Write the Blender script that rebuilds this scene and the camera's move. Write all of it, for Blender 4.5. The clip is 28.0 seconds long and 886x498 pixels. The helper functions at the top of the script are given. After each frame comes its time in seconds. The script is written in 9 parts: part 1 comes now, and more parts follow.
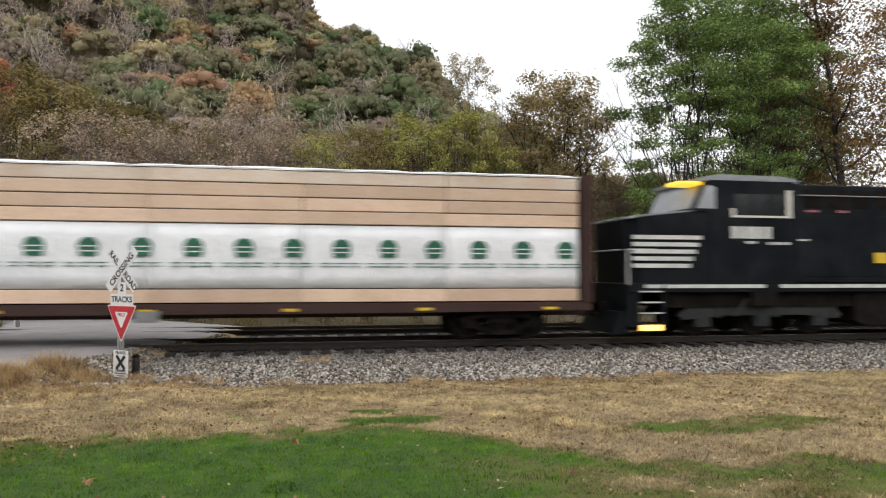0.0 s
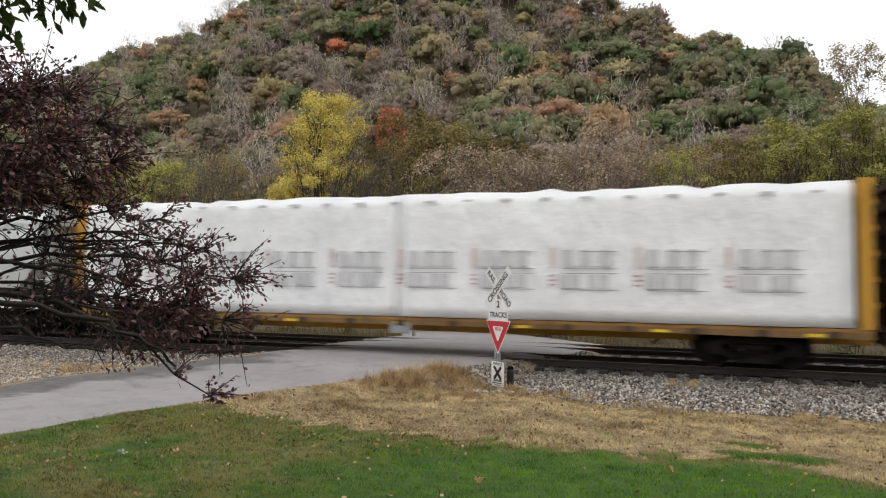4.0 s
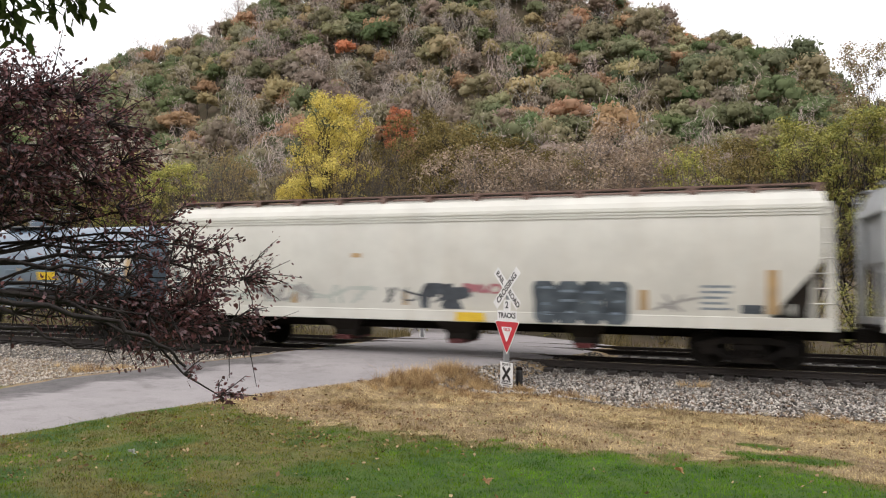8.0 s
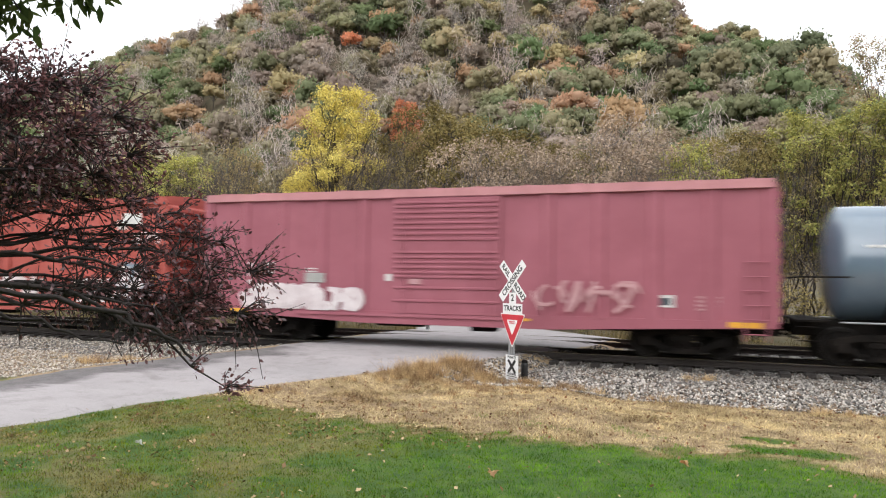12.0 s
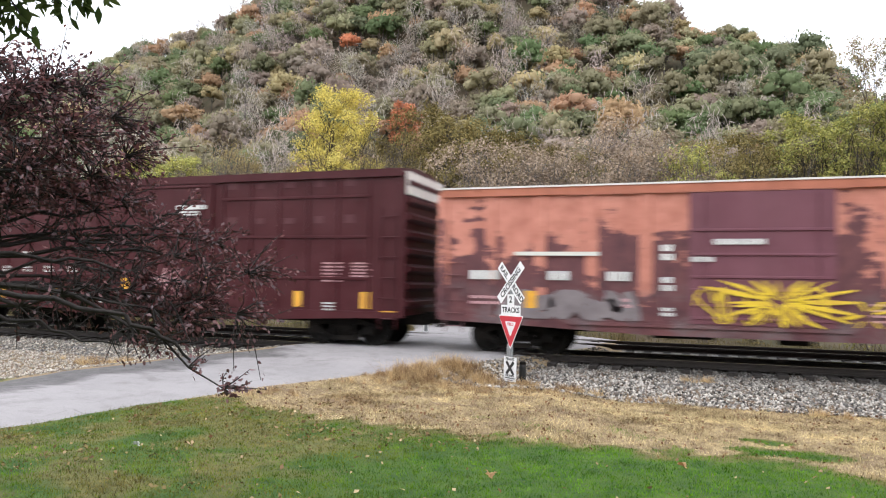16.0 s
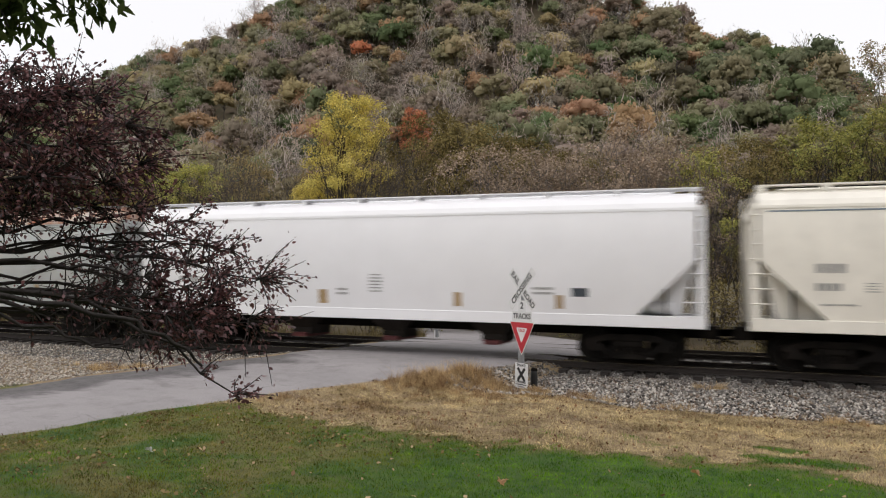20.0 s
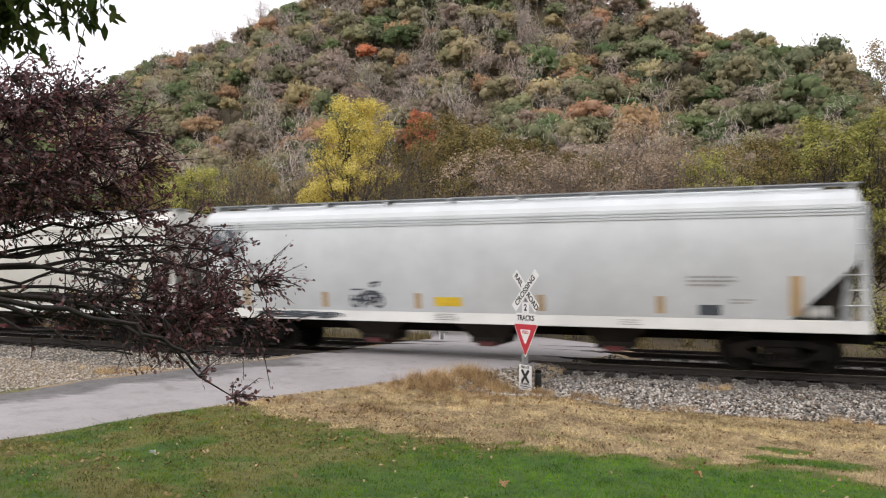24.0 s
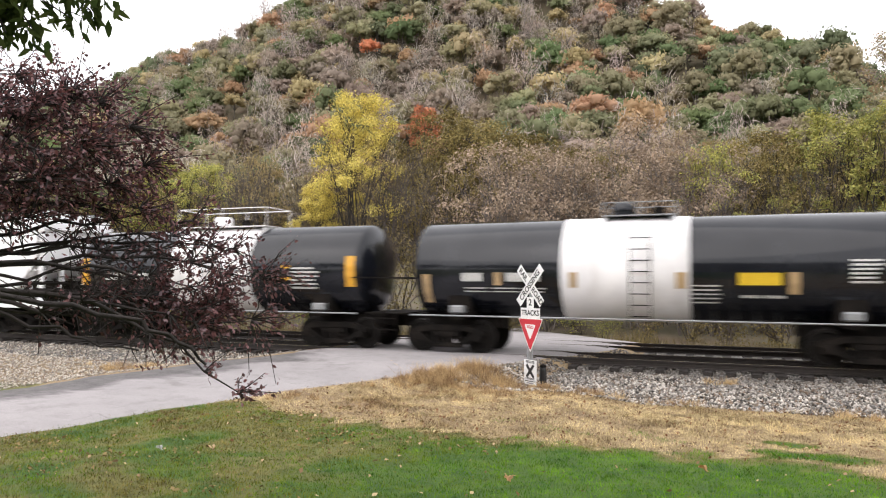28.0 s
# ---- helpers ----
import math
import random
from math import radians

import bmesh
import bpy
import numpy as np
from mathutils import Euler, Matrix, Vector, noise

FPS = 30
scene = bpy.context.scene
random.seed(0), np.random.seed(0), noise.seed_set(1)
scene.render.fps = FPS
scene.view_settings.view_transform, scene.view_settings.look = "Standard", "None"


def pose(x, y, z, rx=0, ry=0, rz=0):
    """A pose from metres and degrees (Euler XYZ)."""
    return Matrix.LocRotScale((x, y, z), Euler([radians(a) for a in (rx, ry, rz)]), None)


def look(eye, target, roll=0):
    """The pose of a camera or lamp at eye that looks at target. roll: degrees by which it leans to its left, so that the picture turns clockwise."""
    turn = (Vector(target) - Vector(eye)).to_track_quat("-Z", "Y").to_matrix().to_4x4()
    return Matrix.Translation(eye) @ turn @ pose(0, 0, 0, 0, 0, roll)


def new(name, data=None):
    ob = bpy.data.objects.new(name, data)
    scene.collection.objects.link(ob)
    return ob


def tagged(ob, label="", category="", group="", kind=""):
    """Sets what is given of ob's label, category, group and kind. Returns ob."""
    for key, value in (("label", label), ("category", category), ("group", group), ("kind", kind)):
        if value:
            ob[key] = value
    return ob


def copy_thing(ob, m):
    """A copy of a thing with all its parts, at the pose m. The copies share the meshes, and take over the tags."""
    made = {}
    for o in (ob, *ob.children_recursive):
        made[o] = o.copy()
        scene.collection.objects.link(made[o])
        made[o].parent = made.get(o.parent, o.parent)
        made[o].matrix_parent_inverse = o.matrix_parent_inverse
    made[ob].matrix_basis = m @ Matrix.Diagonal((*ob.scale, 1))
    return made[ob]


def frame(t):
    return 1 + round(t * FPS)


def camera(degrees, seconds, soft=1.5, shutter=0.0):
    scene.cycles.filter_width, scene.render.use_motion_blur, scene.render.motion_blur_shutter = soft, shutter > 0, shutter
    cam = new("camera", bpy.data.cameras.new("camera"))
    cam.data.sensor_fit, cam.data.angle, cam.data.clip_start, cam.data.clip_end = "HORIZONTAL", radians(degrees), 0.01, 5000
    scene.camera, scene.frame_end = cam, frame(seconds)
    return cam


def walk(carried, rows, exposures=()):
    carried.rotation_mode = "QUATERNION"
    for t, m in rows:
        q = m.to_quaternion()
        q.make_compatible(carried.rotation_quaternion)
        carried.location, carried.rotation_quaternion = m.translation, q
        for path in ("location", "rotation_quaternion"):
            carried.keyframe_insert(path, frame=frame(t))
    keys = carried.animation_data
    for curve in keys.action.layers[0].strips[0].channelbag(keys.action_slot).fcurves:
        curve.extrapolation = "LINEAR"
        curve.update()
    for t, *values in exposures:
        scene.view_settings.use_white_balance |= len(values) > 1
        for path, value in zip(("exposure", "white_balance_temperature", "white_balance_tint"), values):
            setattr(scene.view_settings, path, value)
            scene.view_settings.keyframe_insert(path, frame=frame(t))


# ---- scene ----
# ---- camera: handheld on a porch, the tracks run along x, z = 0 is the top of the rails ----
cam = camera(64.8, 28.0, soft=1.1, shutter=0.6)
EYE_Z = 1.87
PATH = [
    (0.0, 0.19, -10.54, 1.85, -0.12),
    (0.5, 0.14, -6.67, 2.06, -0.11),
    (1.0, 0.04, 6.10, 2.96, -0.05),
    (1.5, 0.00, 14.74, 3.13, -0.30),
    (2.0, 0.00, 16.91, 3.29, -0.57),
    (2.5, 0.00, 17.34, 3.73, -0.70),
    (3.0, 0.00, 17.39, 3.79, -0.76),
    (3.5, 0.00, 17.59, 3.65, -0.80),
    (4.0, 0.00, 18.03, 3.20, -0.76),
    (4.5, 0.00, 18.12, 2.94, -0.73),
    (6.5, 0.00, 18.50, 2.49, -0.71),
    (7.0, 0.00, 18.64, 2.68, -0.58),
    (7.5, 0.00, 18.69, 2.97, -0.74),
    (8.0, 0.00, 18.74, 3.24, -0.73),
    (8.5, 0.00, 18.95, 3.23, -0.66),
    (9.0, 0.00, 19.12, 3.16, -0.71),
    (9.5, 0.00, 19.22, 3.03, -0.81),
    (10.0, 0.00, 19.32, 2.95, -0.74),
    (10.5, 0.00, 19.36, 2.81, -0.82),
    (11.0, 0.00, 19.30, 2.69, -0.86),
    (11.5, 0.00, 19.26, 2.64, -0.89),
    (12.0, 0.00, 19.20, 2.64, -0.87),
    (12.5, 0.00, 19.13, 2.70, -0.90),
    (14.5, 0.00, 18.89, 2.77, -0.82),
    (15.0, 0.00, 18.98, 2.83, -0.84),
    (15.5, 0.00, 19.05, 2.80, -0.87),
    (16.0, 0.00, 19.06, 2.77, -0.94),
    (16.5, 0.00, 19.12, 2.72, -1.07),
    (17.0, 0.00, 19.14, 2.76, -1.07),
    (17.5, 0.00, 19.26, 2.79, -1.13),
    (18.0, 0.00, 19.34, 2.95, -1.07),
    (18.5, 0.00, 19.46, 3.03, -1.07),
    (19.0, 0.00, 19.61, 3.10, -1.00),
    (19.5, 0.00, 19.82, 3.15, -0.95),
    (20.0, 0.00, 19.96, 3.26, -0.90),
    (20.5, 0.00, 20.05, 3.46, -0.73),
    (21.0, 0.00, 20.18, 3.65, -0.44),
    (21.5, 0.00, 20.16, 3.56, -0.34),
    (23.5, 0.08, 19.88, 3.48, -0.71),
    (24.0, 0.08, 20.50, 3.44, -0.60),
    (24.5, 0.08, 21.75, 3.19, -0.42),
    (25.0, 0.08, 22.08, 3.07, -0.37),
    (25.5, 0.08, 22.15, 2.92, -0.58),
    (26.0, 0.08, 21.82, 2.75, -0.64),
    (26.5, 0.08, 21.71, 2.62, -0.55),
    (27.0, 0.08, 21.35, 2.84, -0.52),
    (27.5, 0.08, 21.03, 2.98, -0.47),
    (28.0, 0.08, 20.88, 3.04, -0.40),
]
walk(cam, [(t, pose(x, 0, EYE_Z, 90 + pitch, roll, yaw)) for t, x, yaw, pitch, roll in PATH],
     exposures=[(0, 0.20, 6450, 10), (1, -0.05, 6460, 10), (2, 0.15, 6460, 10), (4, 0.07, 6500, 10), (7, 0.43, 6620, 14), (8, 0.40, 6540, 14), (10, 0.80, 6280, 13), (12, 0.85, 6300, 11), (15, 0.87, 6050, 11), (17, 1.00, 6050, 11), (18, 0.42, 6180, 12), (19, -0.10, 6250, 13), (20, -0.05, 6480, 13), (21, 0.10, 6600, 13), (24, 0.43, 6450, 14), (26, 0.47, 6580, 14), (28, 0.87, 6480, 14)])

# ---- overcast daylight ----
world = bpy.data.worlds.new("overcast_sky")
scene.world = world
world.use_nodes = True
wn, wl = world.node_tree.nodes, world.node_tree.links
sky = wn.new("ShaderNodeTexSky")
sky.sky_type, sky.sun_disc = "NISHITA", False
sky.sun_elevation, sky.sun_rotation = radians(42), radians(200)
sky.air_density, sky.dust_density = 1.0, 4.0
grey = wn.new("ShaderNodeHueSaturation")
grey.inputs["Saturation"].default_value = 0.25
dim = wn.new("ShaderNodeMix")
dim.data_type = "RGBA"
dim.inputs[0].default_value = 0.80
dim.inputs[7].default_value = (1.18, 1.19, 1.2, 1)
scale_sky = wn.new("ShaderNodeVectorMath")
scale_sky.operation = "SCALE"
scale_sky.inputs["Scale"].default_value = 0.10
wl.new(sky.outputs[0], grey.inputs["Color"])
wl.new(grey.outputs[0], scale_sky.inputs[0])
wl.new(scale_sky.outputs[0], dim.inputs[6])
wl.new(dim.outputs[2], wn["Background"].inputs["Color"])
wn["Background"].inputs["Strength"].default_value = 1.0

sun = new("sun", bpy.data.lights.new("sun", "SUN"))
sun.data.energy, sun.data.angle, sun.data.color = 0.9, radians(85), (1.0, 0.96, 0.9)
sun.matrix_world = look((0, 0, 50), (12, 30, 0))


# ---- materials ----
def nodes_of(name):
    m = bpy.data.materials.new(name)
    m.use_nodes = True
    nt = m.node_tree
    return m, nt.nodes, nt.links, nt.nodes["Principled BSDF"]


def rgba(c):
    return (c[0], c[1], c[2], 1)


def noise_node(n, l, vec, scale, detail=6.0, rough=0.6, stretch=None):
    if stretch:
        mp = n.new("ShaderNodeMapping")
        mp.inputs["Scale"].default_value = stretch
        l.new(vec, mp.inputs["Vector"])
        vec = mp.outputs[0]
    t = n.new("ShaderNodeTexNoise")
    t.inputs["Scale"].default_value, t.inputs["Detail"].default_value = scale, detail
    t.inputs["Roughness"].default_value = rough
    l.new(vec, t.inputs["Vector"])
    return t.outputs["Fac"]


def ramp(n, l, fac, lo, hi):
    r = n.new("ShaderNodeMapRange")
    r.inputs["From Min"].default_value, r.inputs["From Max"].default_value = lo, hi
    l.new(fac, r.inputs["Value"])
    return r.outputs[0]


def mix(n, l, fac, a, b):
    m = n.new("ShaderNodeMix")
    m.data_type = "RGBA"
    for v, i in ((fac, 0), (a, 6), (b, 7)):
        if isinstance(v, bpy.types.NodeSocket):
            l.new(v, m.inputs[i])
        else:
            m.inputs[i].default_value = v if i == 0 else rgba(v)
    return m.outputs[2]


def math_node(n, l, op, a, b):
    m = n.new("ShaderNodeMath")
    m.operation = op
    for v, i in ((a, 0), (b, 1)):
        if isinstance(v, bpy.types.NodeSocket):
            l.new(v, m.inputs[i])
        else:
            m.inputs[i].default_value = v
    return m.outputs[0]


def add_bump(n, l, p, h, strength, dist):
    b = n.new("ShaderNodeBump")
    b.inputs["Strength"].default_value, b.inputs["Distance"].default_value = strength, dist
    l.new(h, b.inputs["Height"])
    l.new(b.outputs[0], p.inputs["Normal"])


def mat(name, col, col2=None, scale=4.0, rough=0.6, metal=0.0, bump=0.0, bscale=60.0, lo=0.35, hi=0.65):
    """A surface of two tones with fine grain."""
    m, n, l, p = nodes_of(name)
    col2 = col2 or tuple(c * 0.7 for c in col)
    tc = n.new("ShaderNodeTexCoord").outputs["Object"]
    big = ramp(n, l, noise_node(n, l, tc, scale), lo, hi)
    fine = noise_node(n, l, tc, scale * 11, 3)
    c = mix(n, l, big, col, col2)
    c = mix(n, l, math_node(n, l, "MULTIPLY", ramp(n, l, fine, 0.45, 0.75), 0.35), c, tuple(v * 0.55 for v in col2))
    l.new(c, p.inputs["Base Color"])
    p.inputs["Roughness"].default_value, p.inputs["Metallic"].default_value = rough, metal
    if bump:
        add_bump(n, l, p, noise_node(n, l, tc, bscale, 4), bump, 0.02)
    return m


def paint(name, col, dirt=0.35, dirt_col=(0.16, 0.12, 0.09), rust=0.0, rough=0.45, fade=1.15, spec=0.3, rust_col=(0.16, 0.06, 0.03)):
    """Weathered rolling-stock paint: faded clouds, vertical streaks of dirt, spots of rust."""
    m, n, l, p = nodes_of(name)
    tc = n.new("ShaderNodeTexCoord").outputs["Object"]
    c = mix(n, l, ramp(n, l, noise_node(n, l, tc, 0.9, 5), 0.35, 0.7), col, tuple(min(1, v * fade + 0.01) for v in col))
    streak = ramp(n, l, noise_node(n, l, tc, 2.2, 8, 0.65, (1.0, 1.0, 0.12)), 0.48, 0.78)
    c = mix(n, l, math_node(n, l, "MULTIPLY", streak, dirt), c, dirt_col)
    cloud = ramp(n, l, noise_node(n, l, tc, 0.6, 7, 0.7), 0.45, 0.8)
    c = mix(n, l, math_node(n, l, "MULTIPLY", cloud, dirt * 0.4), c, tuple(v * 0.8 for v in dirt_col))
    if rust:
        spots = ramp(n, l, noise_node(n, l, tc, 2.8, 10, 0.75, (1, 1, 0.5)), 0.68 - rust * 0.25, 0.74 - rust * 0.2)
        c = mix(n, l, spots, c, rust_col)
    l.new(c, p.inputs["Base Color"])
    l.new(ramp(n, l, noise_node(n, l, tc, 6, 4), 0.2, 0.9), p.inputs["Roughness"]) if rough is None else None
    if rough is not None:
        p.inputs["Roughness"].default_value = rough
    p.inputs["Specular IOR Level"].default_value = spec
    add_bump(n, l, p, noise_node(n, l, tc, 3.0, 3), 0.10, 0.02)
    return m


def own_tone(m, low, high):
    """Gives every object of a material a tone of its own."""
    n, l = m.node_tree.nodes, m.node_tree.links
    base = n["Principled BSDF"].inputs["Base Color"]
    c = base.links[0].from_socket
    own = n.new("ShaderNodeObjectInfo").outputs["Random"]
    l.new(mix(n, l, own, tone_of(n, l, c, low), tone_of(n, l, c, high)), base)


def tone_of(n, l, c, k):
    v = n.new("ShaderNodeVectorMath")
    v.operation = "SCALE"
    v.inputs["Scale"].default_value = k
    l.new(c, v.inputs[0])
    return v.outputs[0]


def leaf_mat(name, col, col2, trans=0.35, tint=False, vary=0.18, mottle=0.0):
    """Foliage: every leaf its own tone between two colours, some light passes through."""
    m, n, l, p = nodes_of(name)
    n.remove(p)
    out = n["Material Output"]
    geo = n.new("ShaderNodeNewGeometry")
    c = mix(n, l, geo.outputs["Random Per Island"], col, col2)
    if not tint:  # each tree a tone of its own
        own = n.new("ShaderNodeObjectInfo").outputs["Random"]
        c = mix(n, l, own, tone_of(n, l, c, 1 - vary), tone_of(n, l, c, 1 + vary))
    if tint:
        at = n.new("ShaderNodeAttribute")
        at.attribute_name = "tint"
        vm = n.new("ShaderNodeVectorMath")
        vm.operation = "MULTIPLY"
        l.new(c, vm.inputs[0])
        l.new(at.outputs["Color"], vm.inputs[1])
        c = vm.outputs[0]
        if mottle:
            pos = geo.outputs["Position"]
            f = ramp(n, l, noise_node(n, l, pos, mottle, 4, 0.7), 0.32, 0.68)
            c = mix(n, l, f, tone_of(n, l, c, 0.62), tone_of(n, l, c, 1.3))
    d, t, mx = n.new("ShaderNodeBsdfDiffuse"), n.new("ShaderNodeBsdfTranslucent"), n.new("ShaderNodeMixShader")
    mx.inputs[0].default_value = trans
    l.new(c, d.inputs["Color"])
    l.new(c, t.inputs["Color"])
    l.new(d.outputs[0], mx.inputs[1])
    l.new(t.outputs[0], mx.inputs[2])
    l.new(mx.outputs[0], out.inputs["Surface"])
    return m


# near black: part of the shade under the cars is in this colour
STEEL_DARK = mat("sooty_shaded_steel", (0.007, 0.0066, 0.0062), (0.017, 0.014, 0.012), 3, 0.75, 0.0, 0.2)
STEEL_DARK.node_tree.nodes["Principled BSDF"].inputs["Specular IOR Level"].default_value = 0.05
WHEEL_STEEL = mat("wheel_steel", (0.013, 0.011, 0.0095), (0.007, 0.006, 0.0055), 6, 0.55, 0.0)
WHEEL_STEEL.node_tree.nodes["Principled BSDF"].inputs["Specular IOR Level"].default_value = 0.12
RAIL_SIDE = mat("rusty_rail", (0.026, 0.019, 0.015), (0.016, 0.012, 0.010), 5, 0.85, 0.0, 0.2)
RAIL_TOP = mat("polished_rail", (0.55, 0.54, 0.52), (0.4, 0.38, 0.36), 3, 0.25, 0.95)
TIE_WOOD = mat("creosoted_timber", (0.034, 0.027, 0.022), (0.020, 0.016, 0.014), 4, 0.9, 0.0, 0.5, 30)
BLACK = mat("black_paint", (0.012, 0.012, 0.013), (0.02, 0.02, 0.02), 5, 0.4)
YELLOW = mat("yellow_reflector", (0.74, 0.52, 0.03), (0.62, 0.40, 0.02), 3, 0.5)
GALV = mat("galvanised_steel", (0.36, 0.37, 0.38), (0.26, 0.27, 0.28), 8, 0.45, 0.6)
LETTER_WHITE = mat("faded_white_lettering", (0.68, 0.68, 0.66), (0.5, 0.5, 0.48), 3, 0.6)
LETTER_DARK = mat("faded_dark_lettering", (0.08, 0.085, 0.09), (0.14, 0.14, 0.14), 3, 0.6)


# ---- mesh helpers ----
def mesh_of(name, verts, faces, tint=None):
    """A mesh from arrays: points (n, 3) and faces of one size (m, k)."""
    verts, faces = np.asarray(verts, np.float32), np.asarray(faces, np.int32)
    me = bpy.data.meshes.new(name)
    me.vertices.add(len(verts))
    me.vertices.foreach_set("co", verts.ravel())
    me.loops.add(faces.size)
    me.loops.foreach_set("vertex_index", faces.ravel())
    me.polygons.add(len(faces))
    me.polygons.foreach_set("loop_start", np.arange(len(faces), dtype=np.int32) * faces.shape[1])
    if tint is not None:
        at = me.attributes.new("tint", "FLOAT_COLOR", "POINT")
        at.data.foreach_set("color", np.asarray(tint, np.float32).ravel())
    me.update(calc_edges=True)
    return me


def sheet(name, me, material, parent=None, smooth=False):
    me.materials.append(material)
    if smooth:
        me.polygons.foreach_set("use_smooth", [True] * len(me.polygons))
    ob = new(name, me)
    ob.parent = parent
    return ob


def part(name, bm, material, parent, label="", smooth=False, mend=True):
    """Links a bmesh as one mesh object under a thing or a part."""
    me = bpy.data.meshes.new(name)
    if mend:
        bmesh.ops.recalc_face_normals(bm, faces=bm.faces)
    bm.to_mesh(me)
    bm.free()
    ob = sheet(name, me, material, parent, smooth)
    if label:
        ob["label"] = label
    return ob


def thing(name, label, category, group="", kind="", at=(0, 0, 0)):
    ob = new(name)
    ob.empty_display_size = 0.2
    ob.location = at
    return tagged(ob, label, category, group, kind)


def box(bm, x0, x1, y0, y1, z0, z1):
    v = [bm.verts.new((x, y, z)) for z in (z0, z1) for y in (y0, y1) for x in (x0, x1)]
    for f in ((0, 2, 3, 1), (4, 5, 7, 6), (0, 1, 5, 4), (2, 6, 7, 3), (0, 4, 6, 2), (1, 3, 7, 5)):
        bm.faces.new([v[i] for i in f])
    return v


def boxes(*spans, bevel=0.0):
    bm = bmesh.new()
    for s in spans:
        box(bm, *s)
    if bevel:
        bmesh.ops.bevel(bm, geom=bm.edges[:], offset=bevel, segments=1, affect="EDGES")
    return bm


def rod(bm, a, b, r, sides=8, r2=None):
    """A round bar from a to b."""
    a, b = Vector(a), Vector(b)
    d = (b - a).normalized()
    u = d.orthogonal().normalized()
    w = d.cross(u)
    r2 = r if r2 is None else r2
    rings = []
    for c, rr in ((a, r), (b, r2)):
        rings.append([bm.verts.new(c + (u * math.cos(k) + w * math.sin(k)) * rr) for k in (2 * math.pi * i / sides for i in range(sides))])
    for i in range(sides):
        j = (i + 1) % sides
        bm.faces.new((rings[0][i], rings[0][j], rings[1][j], rings[1][i]))
    bm.faces.new(rings[0][::-1])
    bm.faces.new(rings[1])


def rods(*spans, r=0.012, sides=6):
    bm = bmesh.new()
    for a, b in spans:
        rod(bm, a, b, r, sides)
    return bm


def prism(bm, outline, y0, y1):
    """A solid whose outline (x, z) runs from y0 to y1."""
    a = [bm.verts.new((x, y0, z)) for x, z in outline]
    b = [bm.verts.new((x, y1, z)) for x, z in outline]
    bm.faces.new(a)
    bm.faces.new(b[::-1])
    for i in range(len(a)):
        j = (i + 1) % len(a)
        bm.faces.new((a[i], b[i], b[j], a[j]))


def prisms(*spans):
    bm = bmesh.new()
    for outline, y0, y1 in spans:
        prism(bm, outline, y0, y1)
    return bm


def loft(sections, caps=True):
    """A skin over closed rings of equal length."""
    bm = bmesh.new()
    rings = [[bm.verts.new(p) for p in s] for s in sections]
    k = len(rings[0])
    for r0, r1 in zip(rings, rings[1:]):
        for i in range(k):
            j = (i + 1) % k
            bm.faces.new((r0[i], r0[j], r1[j], r1[i]))
    if caps:
        bm.faces.new(rings[0][::-1])
        bm.faces.new(rings[-1])
    return bm


# ---- lie of the land ----
ROAD = [  # y, left edge, right edge, height
    (-30, -18.5, -14.0, -0.50), (-12, -16.0, -11.5, -0.49), (2, -15.2, -10.6, -0.48), (8, -14.6, -10.1, -0.47),
    (11.3, -14.4, -9.2, -0.42), (13.6, -13.9, -8.0, -0.33), (15.2, -13.0, -6.7, -0.22), (16.7, -11.6, -5.2, -0.07),
    (18.2, -11.2, -4.2, -0.02), (21.6, -10.9, -2.8, -0.02), (25.6, -10.8, -2.2, -0.03), (28, -11.0, -2.6, -0.2), (36, -14, -6.5, -0.55), (46, -22, -15, -0.6)]
RY = np.array([r[0] for r in ROAD], float)
RL, RR, RZ = (np.array([r[i] for r in ROAD], float) for i in (1, 2, 3))
TRACK_NEAR, TRACK_FAR = 19.6, 23.7


def smooth01(t):
    t = np.clip(t, 0, 1)
    return t * t * (3 - 2 * t)


def waves(x, y, s=1.0):
    return (np.sin(x * 0.9 * s + 1.3) * np.cos(y * 0.7 * s) + 0.6 * np.sin(x * 2.1 * s + y * 1.7 * s) + 0.4 * np.cos(x * 3.7 * s - y * 4.1 * s + 2)) / 2


RIDGE_X = np.array([-900, -520, -400, -283, -247, -219, -191, -165, -134, -106, -78, -52, -30, -18, -9, 7, 16, 29, 39, 49, 55, 65, 86, 140, 260, 600], float)
RIDGE_Z = np.array([22, 60, 88, 115, 124, 129, 138, 147, 153, 154, 147, 135, 121, 114, 111, 102, 97.5, 92.5, 86, 80.5, 73, 62, 40, 22, 20, 16], float)


def land(x, y):
    """Height of the bare ground."""
    x, y = np.asarray(x, float), np.asarray(y, float)
    z = -0.5 + 0.03 * waves(x, y) - 0.12 * smooth01((y - 12.5) / 3) * smooth01((x + 3) / 2)
    z = z - 0.25 * smooth01((y - 26.5) / 4)
    d = np.maximum(np.maximum(np.interp(y, RY, RL) - x, x - np.interp(y, RY, RR)), 0)
    w = (1 - smooth01(d / 1.6)) * (y < 46)
    z = z * (1 - w) + (np.interp(y, RY, RZ) - 0.05) * w
    t = np.clip((y - 80) / 220, 0, None)
    rise = np.interp(x, RIDGE_X, RIDGE_Z) * np.where(t < 1, t ** 1.6, np.maximum(1 - 0.35 * (t - 1), 0.1))
    lumps = 3 * np.sin(x / 31 + 0.7) * np.cos(y / 37) + 2 * np.sin(x / 13 + y / 17)
    return z + rise + lumps * np.clip(t * 2, 0, 1)


